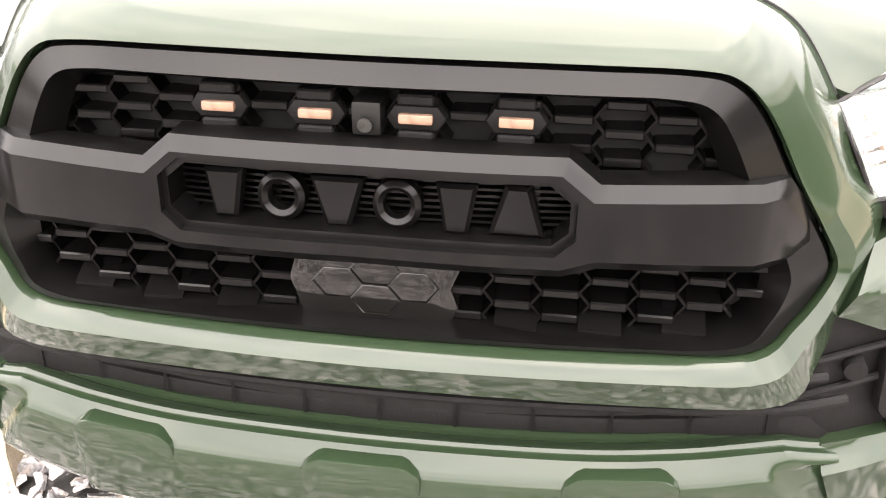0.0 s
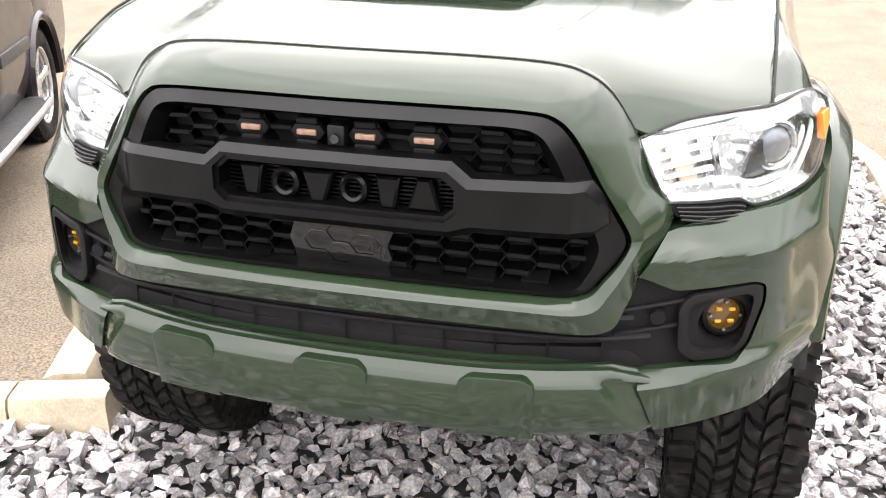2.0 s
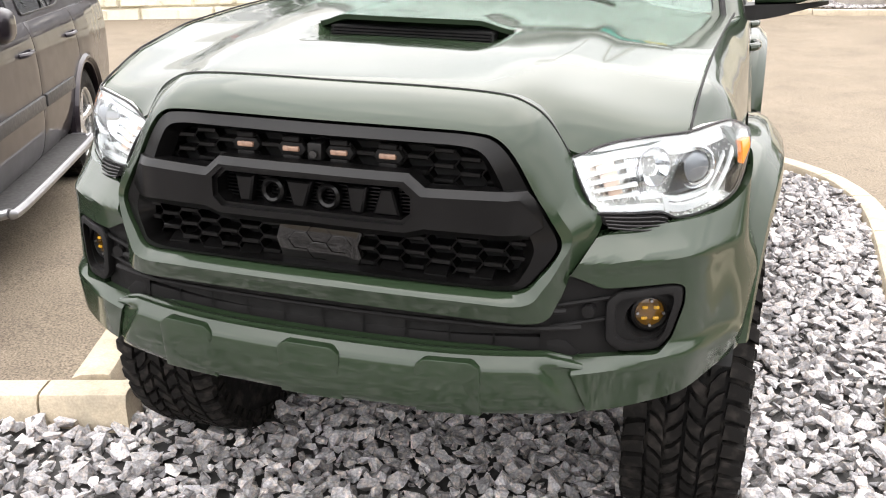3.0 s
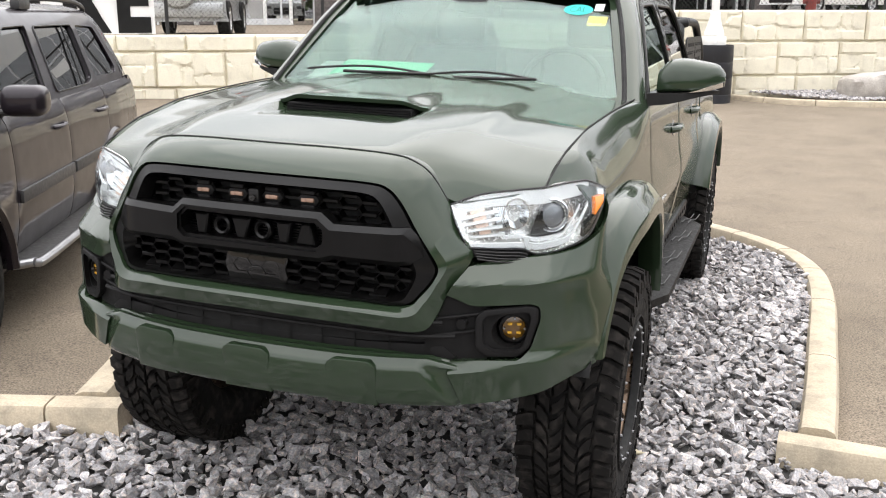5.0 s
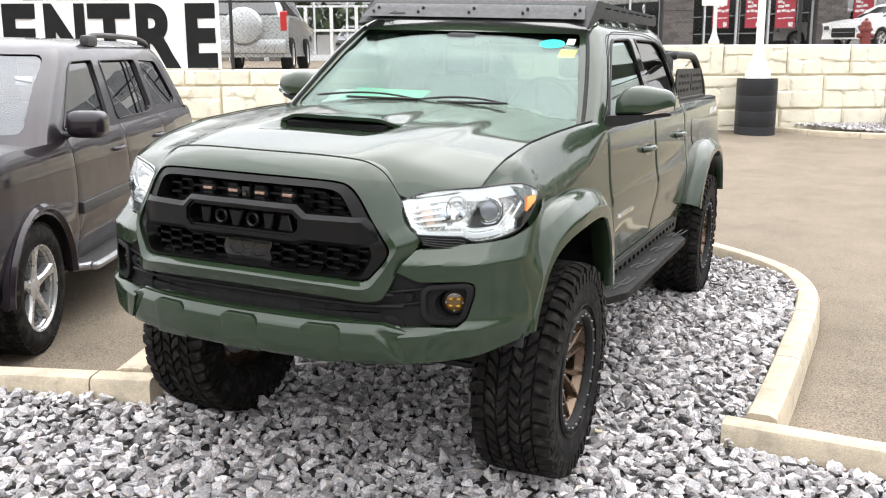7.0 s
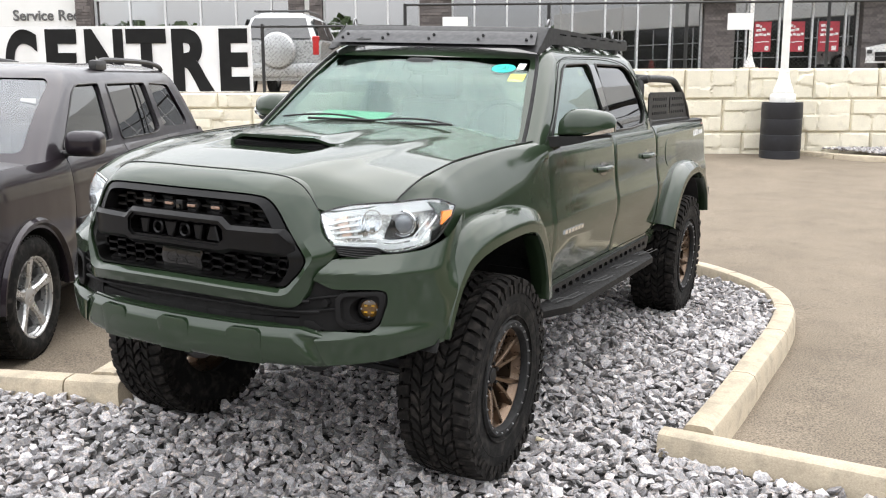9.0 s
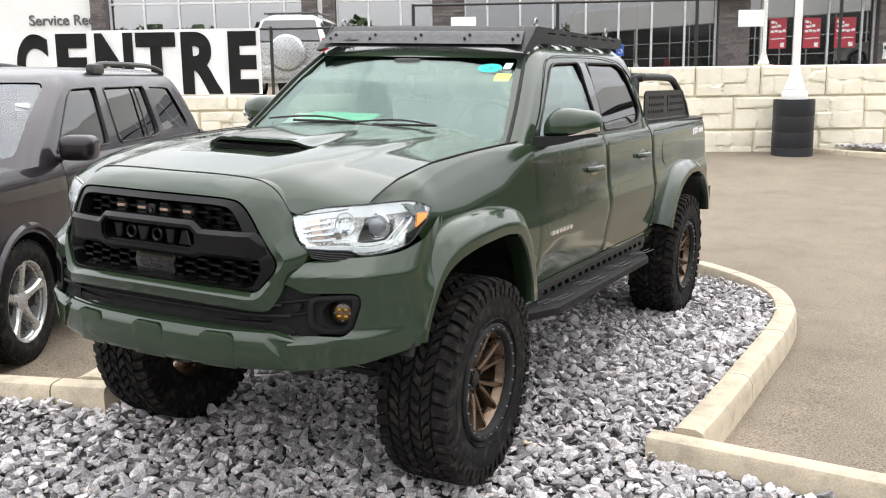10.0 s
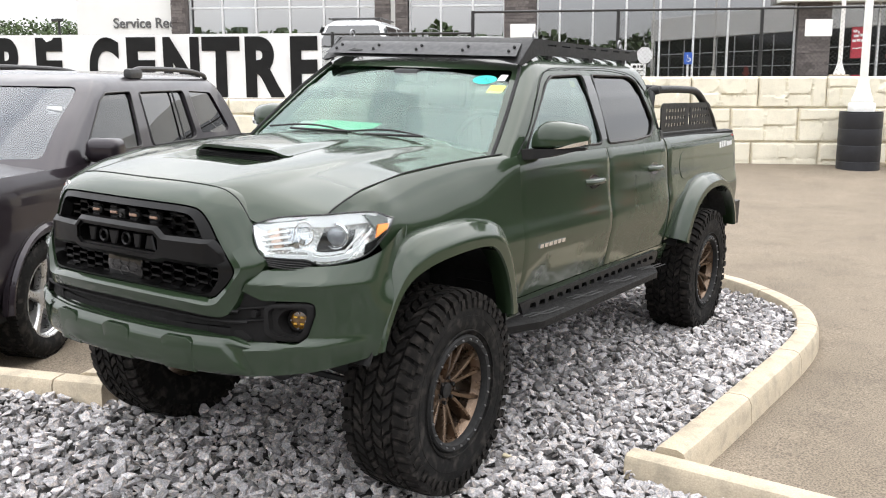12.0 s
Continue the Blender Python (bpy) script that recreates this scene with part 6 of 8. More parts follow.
def wall_block(s0, s1, z0, z1, seed):
    """One block: its broken face is cast as a few uneven flat stones with shallow breaks between them."""
    bm = bmesh.new()
    r = random.Random(seed)
    g = 0.006
    wide, high = s1 - s0, z1 - z0
    cells = [(s0, s1, z0, z1)]
    for _ in range(r.choice([4, 5, 6]) if high > 0.4 else 2):
        k = max(range(len(cells)), key=lambda n: (cells[n][1] - cells[n][0]) * (cells[n][3] - cells[n][2]) * r.uniform(0.5, 1.0))
        a, b, c, d = cells.pop(k)
        t = r.uniform(0.34, 0.66)
        if (b - a) > 1.25 * (d - c):
            m = lerp(a, b, t)
            cells += [(a, m, c, d), (m, b, c, d)]
        else:
            m = lerp(c, d, t)
            cells += [(a, b, c, m), (a, b, m, d)]
    faces_ = [(cell, r.uniform(0.008, 0.040), r.uniform(-0.035, 0.035), r.uniform(-0.06, 0.03), [r.choice([0.0, 0.0, 0.05, 0.09]) for _ in range(4)]) for cell in cells]
    nx, nz = max(3, int(wide / 0.030)), max(3, int(high / 0.030))

    def out_by(x, z):
        wx = x + 0.030 * noise.noise(Vector((x * 3.1, z * 3.1, seed * 1.7)))
        wz = z + 0.026 * noise.noise(Vector((x * 3.3, z * 3.3, seed * 1.7 + 9)))

        def inside(f):
            (a, b, c, d), ch = f[0], f[4]
            e = (wx - a, b - wx, wz - c, d - wz)
            return min(*e, *((e[i] + e[j] - t) * 0.707 for (i, j), t in zip(((0, 2), (0, 3), (1, 2), (1, 3)), ch)))
        best = max(faces_, key=inside)
        (a, b, c, d), h, tx, tz, ch = best
        near = inside(best)
        fade = 0.55 + 0.45 * smoothstep(-0.15, 0.25, noise.noise(Vector((x * 2.2, z * 2.2, seed + 4.0))))
        h += tx * (x - (a + b) / 2) + tz * (z - (c + d) / 2) - 0.026 * fade * (1 - smoothstep(0.0, 0.020, near))
        rim = min(x - s0, s1 - x, z - z0, z1 - z)
        return 0.004 + smoothstep(0.0, 0.014, rim - g) * max(0.010, 0.028 + h + 0.005 * noise.noise(Vector((x * 7, z * 7, seed))))
    F = [[None] * (nz + 1) for _ in range(nx + 1)]
    for a in range(nx + 1):
        for b in range(nz + 1):
            x, z = lerp(s0 + g, s1 - g, a / nx), lerp(z0 + g, z1 - g, b / nz)
            if 0 < a < nx and 0 < b < nz:
                x, z = x + r.uniform(-0.006, 0.006), z + r.uniform(-0.006, 0.006)
            F[a][b] = bm.verts.new((x, WALL_D - out_by(x, z), z))
    for a in range(nx):
        for b in range(nz):
            bm.faces.new((F[a][b], F[a + 1][b], F[a + 1][b + 1], F[a][b + 1]))
    edge = [F[a][0] for a in range(nx + 1)] + [F[nx][b] for b in range(1, nz + 1)] + [F[a][nz] for a in range(nx - 1, -1, -1)] + [F[0][b] for b in range(nz - 1, 0, -1)]
    back = [bm.verts.new((v.co.x, WALL_D + 0.25, v.co.z)) for v in edge]
    for k in range(len(edge)):
        m = (k + 1) % len(edge)
        bm.faces.new((edge[k], back[k], back[m], edge[m]))
    bm.faces.new(back)
    return bm


wall = thing("wall_retaining", "cream split-face concrete block retaining wall at the back of the lot", "wall", LOT, kind="structure")
seed = 0
for lo, hi, tops, starts in ((-16.0, 1.9, (1.275, 1.275 - COURSE * 0.48, 1.275 - COURSE * 1.48, 1.275 - COURSE * 2.48), (-16.0, -16.5, -16.2)), (1.9, 13.2, (1.67, 1.14, 0.565, -0.01), (1.08, 1.75, 1.0))):
    for k, top in enumerate(tops[:-1]):
        x = starts[k]
        while x < hi:
            a, b = max(lo, x), min(hi, x + 1.11)
            x += 1.11
            if b - a < 0.1:
                continue
            seed += 1
            o = new("block", mesh_of("block", wall_block(a, b, tops[k + 1], top, seed), BLOCK, 14))
            o.parent = wall
part("wall_core", box(bmesh.new(), (-16, WALL_D + 0.012, -1.2), (13.2, WALL_D + 0.28, 1.20)), BLOCK, wall)

# ---- upper terrace behind the wall ----
bm = box(bmesh.new(), (-90, WALL_D + 0.29, 0.6), (31, 60, 1.18))
single("terrace", bm, ASPHALT, "raised paved yard behind the retaining wall", "pavement", kind="structure", at=LOT)
bm = box(bmesh.new(), (6.0, WALL_D + 0.30, 1.0), (31, 32.5, 1.60), 0.05)
single("terrace", bm, ASPHALT, "higher end of the paved yard behind the wall", "pavement", kind="structure", at=LOT)

# ---- fence on the wall ----
fence = thing("fence", "black chain-link fence with steel posts on the wall", "fence", LOT)
FD = 13.22
post_at = [-15.2, -12.8, -10.4, -8.0, -5.6, -3.0, -0.47, 2.05, 4.45, 6.9, 9.3, 11.7, 13.1]
for s in post_at:
    top, low = (2.80, 1.25) if s > -0.6 else (2.46, 1.1)
    part("post", cyl(bmesh.new(), (s, FD, low), (s, FD, top), 0.030, seg=10), FENCE_K, fence)
part("top_rail", cyl(bmesh.new(), (-0.47, FD, 2.78), (13.1, FD, 2.83), 0.021, seg=8), FENCE_K, fence)
part("top_rail", cyl(bmesh.new(), (-15.2, FD, 2.42), (-0.47, FD, 2.42), 0.021, seg=8), FENCE_K, fence)
bm = bmesh.new()


def wire(p, q, r=0.0015):
    d = (q - p).normalized()
    n1 = Vector((0, 1, 0))
    n2 = d.cross(n1)
    A = [bm.verts.new(p + n1 * a * r + n2 * b * r) for a, b in ((-1, -1), (1, -1), (1, 1), (-1, 1))]
    B = [bm.verts.new(q + n1 * a * r + n2 * b * r) for a, b in ((-1, -1), (1, -1), (1, 1), (-1, 1))]
    for i in range(4):
        bm.faces.new((A[i], A[(i + 1) % 4], B[(i + 1) % 4], B[i]))


for lo, hi, zb, zt in ((-3.0, -0.47, 1.28, 2.42), (-0.47, 13.1, 1.66, 2.80)):
    x = lo - (zt - zb)
    while x < hi:
        for sg in (1, -1):
            a, b = Vector((x, FD, zb if sg > 0 else zt)), Vector((x + zt - zb, FD, zt if sg > 0 else zb))
            if a.x < lo:
                a = a.lerp(b, (lo - a.x) / (b.x - a.x))
            if b.x > hi:
                b = a.lerp(b, (hi - a.x) / (b.x - a.x))
            if b.x - a.x > 0.02:
                wire(a, b)
        x += 0.075
o = part("chain_link", bm, FENCE_K, fence, "black diamond wire mesh")
tagged(o, kind="stuff")
for s0, s1, z0, z1 in ((5.15, 5.59, 2.33, 2.61), (0.19, 0.63, 2.34, 2.57)):
    single("fence_sign", box(bmesh.new(), (s0, FD - 0.035, z0), (s1, FD - 0.028, z1), 0.002), WHITE_PAPER, "small blank white sign wired to the fence", "sign", "signs on the fence", at=LOT)


# ---- banner ----
def lettering(text, size, height, width, depth=0.004, heavy=0.0):
    c = bpy.data.curves.new("t", "FONT")
    c.body, c.size, c.extrude, c.offset = text, size, depth, heavy
    o = new("t", c)
    bpy.context.view_layer.update()
    me = bpy.data.meshes.new_from_object(o.evaluated_get(bpy.context.evaluated_depsgraph_get()))
    bpy.data.objects.remove(o)
    b = bmesh.new()
    b.from_mesh(me)
    xs_ = [v.co.x for v in b.verts]
    ys_ = [v.co.y for v in b.verts]
    x0, x1, y0, y1 = min(xs_), max(xs_), min(ys_), max(ys_)
    for v in b.verts:
        x, y, z = v.co
        v.co = ((x - x0) / (x1 - x0) * width, -z, (y - y0) / (y1 - y0) * height)
    return b


def ripple(x, z):
    return 0.012 * math.sin(x * 5 + z * 2) + 0.008 * math.sin(x * 11 - z * 4)


bm = slab(bmesh.new(), lambda u, v: Vector((lerp(-15.0, -3.17, u), 13.10 + ripple(lerp(-15.0, -3.17, u), v), lerp(1.285, 2.435, v))), 120, 8, (0, 0.006, 0))
banner = thing("banner", "long white vinyl banner with heavy black capitals tied to the fence", "banner", LOT)
part("vinyl", bm, BANNER_W, banner)
for ch, a, b in (("R", -9.42, -8.81), ("E", -8.62, -8.08), ("C", -7.58, -6.99), ("E", -6.84, -6.28), ("N", -6.14, -5.45), ("T", -5.40, -4.69), ("R", -4.59, -3.86), ("E", -3.75, -3.23)):
    bm = lettering(ch, 1.0, 1.085, b - a, 0.004, 0.046)
    for v in bm.verts:
        v.co = Vector((v.co.x + a, 13.088 + v.co.y + ripple(v.co.x + a, (v.co.z + 0.03) / 1.15), v.co.z + 1.300))
    part("letter", bm, BANNER_K, banner, "heavy black capital " + ch)

# ---- dealership building ----
BD = 33.0
building = thing("dealership_building", "low white and glass dealership with dark ledge-stone columns", "building", LOT)


def bpart(name, lo, hi, m, label="", bevel=0.0):
    return part(name, box(bmesh.new(), lo, hi, bevel), m, building, label)


bpart("white_wall", (-18.2, BD, 1.0), (-14.1, BD + 0.3, 8.0), STUCCO, "white clad wall")
bpart("upper_wall", (-14.1, BD - 0.02, 6.4), (30, BD + 0.28, 8.0), STUCCO, "white upper cladding")
bpart("side_wall", (-18.2, BD + 0.3, 1.0), (-17.9, BD + 16, 8.0), STUCCO)
bpart("flat_roof", (-18.2, BD, 8.0), (30, BD + 16, 8.2), STUCCO)
bpart("white_canopy", (8.6, BD - 1.0, 4.28), (30, BD + 0.0, 4.75), STUCCO, "white canopy over the showroom")
bpart("white_pier", (-5.5, BD - 0.30, 1.0), (-5.3, BD + 0.1, 6.4), STUCCO)
for s0, s1 in ((-14.1, -13.53), (-6.08, -5.5), (-5.3, -4.84), (-1.2, -0.02), (9.33, 10.45), (15.1, 16.2)):
    col = part("stone_column", box(bmesh.new(), (s0 + 0.03, BD - 0.38, 1.0), (s1 - 0.03, BD + 0.1, 6.4)), STONE_DARK, building, "column faced in dark ledge stone")
    z = 1.2
    rr = random.Random(int(s0 * 100))
    while z < 5.2:
        h = rr.uniform(0.07, 0.13)
        x = s0
        while x < s1 - 0.01:
            w = min(rr.uniform(0.2, 0.5), s1 - x)
            if s1 - x - w < 0.08:
                w = s1 - x
            o = part("ledge_stone", box(bmesh.new(), (x, BD - 0.43 - rr.uniform(0, 0.04), z), (x + w - 0.006, BD - 0.37, z + h - 0.008)), STONE_DARK, col)
            x += w
        z += h
for k, (s0, s1, first, pitch, bars) in enumerate(((-13.53, -6.08, -12.18, 1.345, (3.15, 4.32, 5.4)), (-4.84, -1.2, -3.62, 1.21, (3.15, 4.32, 5.4)), (-0.02, 9.33, 0.84, 1.22, (5.3,)), (10.45, 15.1, 10.98, 1.215, (5.3,)), (16.2, 22.0, 17.4, 1.215, (5.3,)))):
    w = part("window_bay", box(bmesh.new(), (s0, BD + 0.02, 1.15), (s1, BD + 0.05, 6.4)), MIRROR_GLASS if k < 2 else SHOP_GLASS, building, "tall reflective showroom glazing")
    at_s = [s0 + 0.035, s1 - 0.035] + [x for x in np.arange(first, s1 - 0.2, pitch)]
    for x in at_s:
        part("mullion", box(bmesh.new(), (x - 0.035, BD - 0.05, 1.15), (x + 0.035, BD + 0.07, 6.4), 0.006), ALU, w)
    for z in bars:
        part("transom", box(bmesh.new(), (s0, BD - 0.04, z - 0.035), (s1, BD + 0.07, z + 0.035), 0.006), ALU, w)
bpart("inner_pier", (8.5, BD + 0.3, 1.15), (9.1, BD + 0.8, 6.2), mat("dark_red_brick_pier", (0.10, 0.045, 0.04), 0.8, var=0.15, scale=6), "dark red pier behind the glass")
# floor, back and ceiling share one dark colour in place of indoor shade
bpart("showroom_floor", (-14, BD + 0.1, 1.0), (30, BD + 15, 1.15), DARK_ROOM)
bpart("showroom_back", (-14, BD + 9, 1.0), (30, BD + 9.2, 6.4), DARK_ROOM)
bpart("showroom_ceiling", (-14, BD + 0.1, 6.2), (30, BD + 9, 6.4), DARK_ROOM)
for s0 in (-4.0,):
    door = part("entrance_door", box(bmesh.new(), (s0, BD - 0.10, 1.15), (s0 + 2.0, BD - 0.06, 1.40)), ALU, building, "white-framed glass entrance doors")
    part("door_rail", box(bmesh.new(), (s0, BD - 0.12, 2.24), (s0 + 2.0, BD - 0.05, 2.32), 0.006), STUCCO, door)
    for x in (0, 0.95, 1.88):
        part("door_frame", box(bmesh.new(), (s0 + x, BD - 0.12, 1.15), (s0 + x + 0.12, BD - 0.04, 3.15), 0.006), STUCCO, door)
bm = lettering("Service Rec", 1.0, 0.40, 2.52, 0.02, 0.012)
for v in bm.verts:
    v.co = Vector((v.co.x - 16.66, BD - 0.03 + v.co.y, v.co.z + 3.585))
part("wall_lettering", bm, mat("grey_sign_letters", (0.10, 0.10, 0.10), 0.5), building, "grey raised letters on the white wall")
for s0, s1 in ((11.28, 11.90), (12.52, 13.14), (13.66, 14.42), (16.62, 17.40)):
    p = part("poster", box(bmesh.new(), (s0, BD - 0.02, 2.33), (s1, BD - 0.005, 3.43)), RED, building, "red window poster with white bars")
    for z, a, b in ((3.24, 0.08, 0.30), (3.20, 0.34, 0.42), (3.07, 0.12, 0.40), (3.10, 0.44, 0.66), (2.90, 0.06, 0.26), (2.92, 0.30, 0.50), (2.90, 0.54, 0.72), (2.93, 0.76, 0.95), (2.66, 0.10, 0.45), (2.68, 0.42, 0.90), (2.38, 0.66, 0.88)):
        part("print_bar", box(bmesh.new(), (lerp(s0, s1, a), BD - 0.028, z), (lerp(s0, s1, b), BD - 0.0205, z + (0.16 if z < 2.4 else 0.035 if z < 2.7 else 0.09))), WHITE_PAPER, p)
part("low_poster", box(bmesh.new(), (11.36, BD - 0.02, 1.20), (11.86, BD - 0.005, 1.74)), RED, building, "red poster low in the window")

# ---- lamp poles ----
def lamp_pole(at, label, k=1.0):
    t = thing("lamp_pole", label, "lamp pole", at)
    base = [(-0.02, 0.001), (-0.02, 0.210), (0.02, 0.216), (0.11, 0.214), (0.135, 0.200), (0.145, 0.160), (0.165, 0.172), (0.20, 0.165), (0.32, 0.120), (0.46, 0.085), (0.50, 0.088), (0.53, 0.070), (0.53, 0.001)]
    bm = lathe(bmesh.new(), [(z * k, r * k) for z, r in base], "z", 8)
    part("base_cover", bm, POLE_W, t, "stepped white base cover")
    part("shaft", cyl(bmesh.new(), (0, 0, 0.5 * k), (0, 0, 7.5), 0.064 * (0.4 + 0.6 * k), 0.05, 20), POLE_W, t)
    bm = bmesh.new()
    box(bm, (-0.9, -0.14, 7.42), (-0.25, 0.14, 7.55), 0.03, 2)
    box(bm, (-0.3, -0.03, 7.44), (0, 0.03, 7.50))
    part("lamp_head", bm, POLE_W, t, "flat lamp head")
    return t


PB = (0.125, 13.80)
lamp_pole(pose(PB[0], PB[1], 1.105, 0, 0, 20), "white painted lamp pole on a black ribbed footing")
prof = [(0.05, 0.001), (0.05, 0.325)]
for k in range(4):
    z = 0.05 + 0.262 * k
    prof += [(z + 0.012, 0.336), (z + 0.245, 0.334), (z + 0.250, 0.328), (z + 0.257, 0.328)]
prof += [(1.105, 0.335), (1.105, 0.001)]
single("pole_footing", lathe(bmesh.new(), prof, "z", 40), BARREL, "black ribbed plastic drum round the pole footing", "footing", at=pose(PB[0], PB[1], 0.0))
q = lot(8.06, 22, 1.2)
single("pole_plinth", lathe(bmesh.new(), [(1.15, 0.001), (1.15, 0.25), (1.70, 0.25), (1.72, 0.23), (1.72, 0.001)], "z", 24), KERB, "concrete footing under the upper lamp pole", "footing", at=pose(q.x, q.y, 0))
lamp_pole(pose(q.x, q.y, 1.72), "white painted lamp pole in the upper yard", 0.66)

# ---- small things of the upper yard ----
hc = thing("parking_sign", "blue accessible parking sign on a pale post", "sign", LOT)
part("sign_post", cyl(bmesh.new(), (4.04, 20, 1.15), (4.04, 20, 2.2), 0.025, seg=10), ALU, hc)
panel = part("sign_panel", box(bmesh.new(), (3.945, 19.95, 1.96), (4.135, 19.96, 2.24), 0.003), BLUE, hc, "blue panel with a white mark")
bm = tube(bmesh.new(), [(4.045 + 0.048 * math.cos(a), 19.944, 2.075 + 0.048 * math.sin(a)) for a in np.linspace(-2.9, 0.9, 14)], 0.008, 6)
tube(bm, [(4.025, 19.944, 2.18), (4.03, 19.944, 2.11), (4.075, 19.944, 2.105), (4.10, 19.944, 2.045)], 0.009, 6)
part("sign_mark", bm, WHITE_PAPER, panel, "white wheelchair mark")
ss = thing("stop_sign", "bare grey back of an eight-sided traffic sign", "sign", LOT)
part("sign_post", cyl(bmesh.new(), (3.02, 20.03, 1.15), (3.02, 20.03, 2.3), 0.025, seg=10), ALU, ss)
part("sign_plate", prism(bmesh.new(), [(3.02 + 0.20 * math.cos(a), 2.18 + 0.20 * math.sin(a)) for a in np.linspace(0.393, 0.393 + 2 * math.pi, 9)[:-1]], "y", 19.99, 20.0), ALU, ss, "bare metal sign back")
HYDRANT_RED = mat("dull_red_enamel", (0.17, 0.022, 0.016), 0.55, var=0.2, scale=8)
ns = thing("notice_sign", "small white notice board with dark bars on a post", "sign", LOT)
part("sign_post", cyl(bmesh.new(), (2.88, 20.1, 1.15), (2.88, 20.1, 1.98), 0.02, seg=10), ALU, ns)
brd = part("sign_panel", box(bmesh.new(), (2.70, 20.05, 1.70), (3.06, 20.06, 1.98), 0.004), WHITE_PAPER, ns, "white panel")
for x0, x1, z0 in ((2.75, 2.83, 1.88), (2.86, 2.90, 1.88), (2.93, 3.01, 1.88), (2.76, 3.00, 1.80), (2.76, 2.94, 1.75)):
    part("print_bar", box(bmesh.new(), (x0, 20.042, z0), (x1, 20.0495, z0 + (0.06 if z0 > 1.85 else 0.02))), BLACK_SATIN, brd)
hyd = thing("fire_hydrant", "dull red fire hydrant in the upper yard", "hydrant", LOT)
part("barrel", lathe(bmesh.new(), [(1.15, 0.001), (1.15, 0.14), (1.22, 0.14), (1.24, 0.115), (1.96, 0.115), (1.97, 0.15), (2.03, 0.15), (2.04, 0.12), (2.16, 0.105), (2.19, 0.06), (2.20, 0.035), (2.25, 0.035), (2.25, 0.001)], "z", 20, (10.27, 18.0, 0)), HYDRANT_RED, hyd)
part("outlet", cyl(bmesh.new(), (10.09, 18, 1.86), (10.45, 18, 1.86), 0.055, seg=12), HYDRANT_RED, hyd)
rb = bmesh.new()
bmesh.ops.create_icosphere(rb, subdivisions=3, radius=1)
for v in rb.verts:
    q = Vector([math.copysign(abs(c) ** 0.45, c) for c in v.co])
    q = Vector((q.x * 0.62, q.y * 0.34, q.z * 0.24)) * (1 + 0.16 * noise.noise(v.co * 1.6) + 0.05 * noise.noise(v.co * 5.0))
    q.z += 0.10 * q.x
    v.co = q
q = lot(8.86, 12.35, 0.42)
single("boulder", rb, mat("grey_landscape_stone", (0.40, 0.37, 0.335), 0.9, var=0.2, scale=6, bump=0.006, bscale=30, grain=0.15, gscale=60), "pale grey landscaping boulder by the wall", "boulder", at=pose(q.x, q.y, q.z, 0, 0, 22))
kp = [lot(6.5, 12.9), lot(7.2, 12.1), lot(8.4, 11.75), lot(10.5, 11.6), lot(14.5, 11.4)]
pts = smooth_path(kp, 24)
for a in range(0, 24, 4):
    seg = [(p.x, p.y) for p in pts[a:a + 5]]
    single("kerb", kerb(seg, 0.26 - 0.003 * a, 0.25 - 0.003 * a), KERB, "weathered cream concrete kerb before the wall", "kerb", "kerbs", "structure")
verts, faces, base = [], [], 0
for k in range(7000):
    s, d = rng.uniform(6.6, 15), rng.uniform(11.7, 12.95)
    if d < 11.8 + 1.3 * max(0.0, 1 - (s - 6.6) / 1.6):
        continue
    co, fs = shapes[rng.integers(len(shapes))]
    p = lot(s, d, 0.245 + 0.05 * smoothstep(12.0, 12.9, d))
    verts.append((co * 0.047) @ rotation(rng).T + np.array(p[:]))
    faces.extend([[i + base for i in f] for f in fs])
    base += len(co)
me = bpy.data.meshes.new("wall_gravel")
me.from_pydata(np.concatenate(verts).tolist(), [], faces)
me.materials.append(GRAVEL)
tagged(new("wall_gravel", me), "loose grey gravel along the foot of the wall", "gravel", kind="stuff")

# ---- far trees ----
rt = np.random.default_rng(5)
verts, faces, base = [], [], 0
for k in range(34000):
    a = rt.uniform(-1, 1)
    c = Vector((-118, 74, 0)) + Vector((-0.55, -0.83, 0)) * (a * 60) + Vector((rt.uniform(-6, 6), rt.uniform(-6, 6), 0))
    h = 7.2 + 1.6 * noise.noise(Vector((a * 9, 0, 0))) + 1.0 * noise.noise(Vector((a * 31, 3, 0)))
    z = rt.uniform(0.2, 1) ** 0.6 * h + 1.6
    s = rt.uniform(0.10, 0.30)
    n1 = Vector(rt.normal(size=3)).normalized()
    n2 = n1.orthogonal().normalized() * s
    n3 = n1.cross(n2).normalized() * s
    p = c + Vector((0, 0, z))
    for q in (p + n2, p + n3, p - n2 * 0.8, p - n3 * 0.9):
        verts.append(tuple(q))
    faces.append([base, base + 1, base + 2, base + 3])
    base += 4
me = bpy.data.meshes.new("far_woods")
me.from_pydata(verts, [], faces)
me.materials.append(LEAF)
tagged(new("far_woods", me), "dull green line of far trees", "trees", kind="stuff")
# unseen tree ring, added only to darken the horizon mirrored in the paint
verts, faces, base = [], [], 0
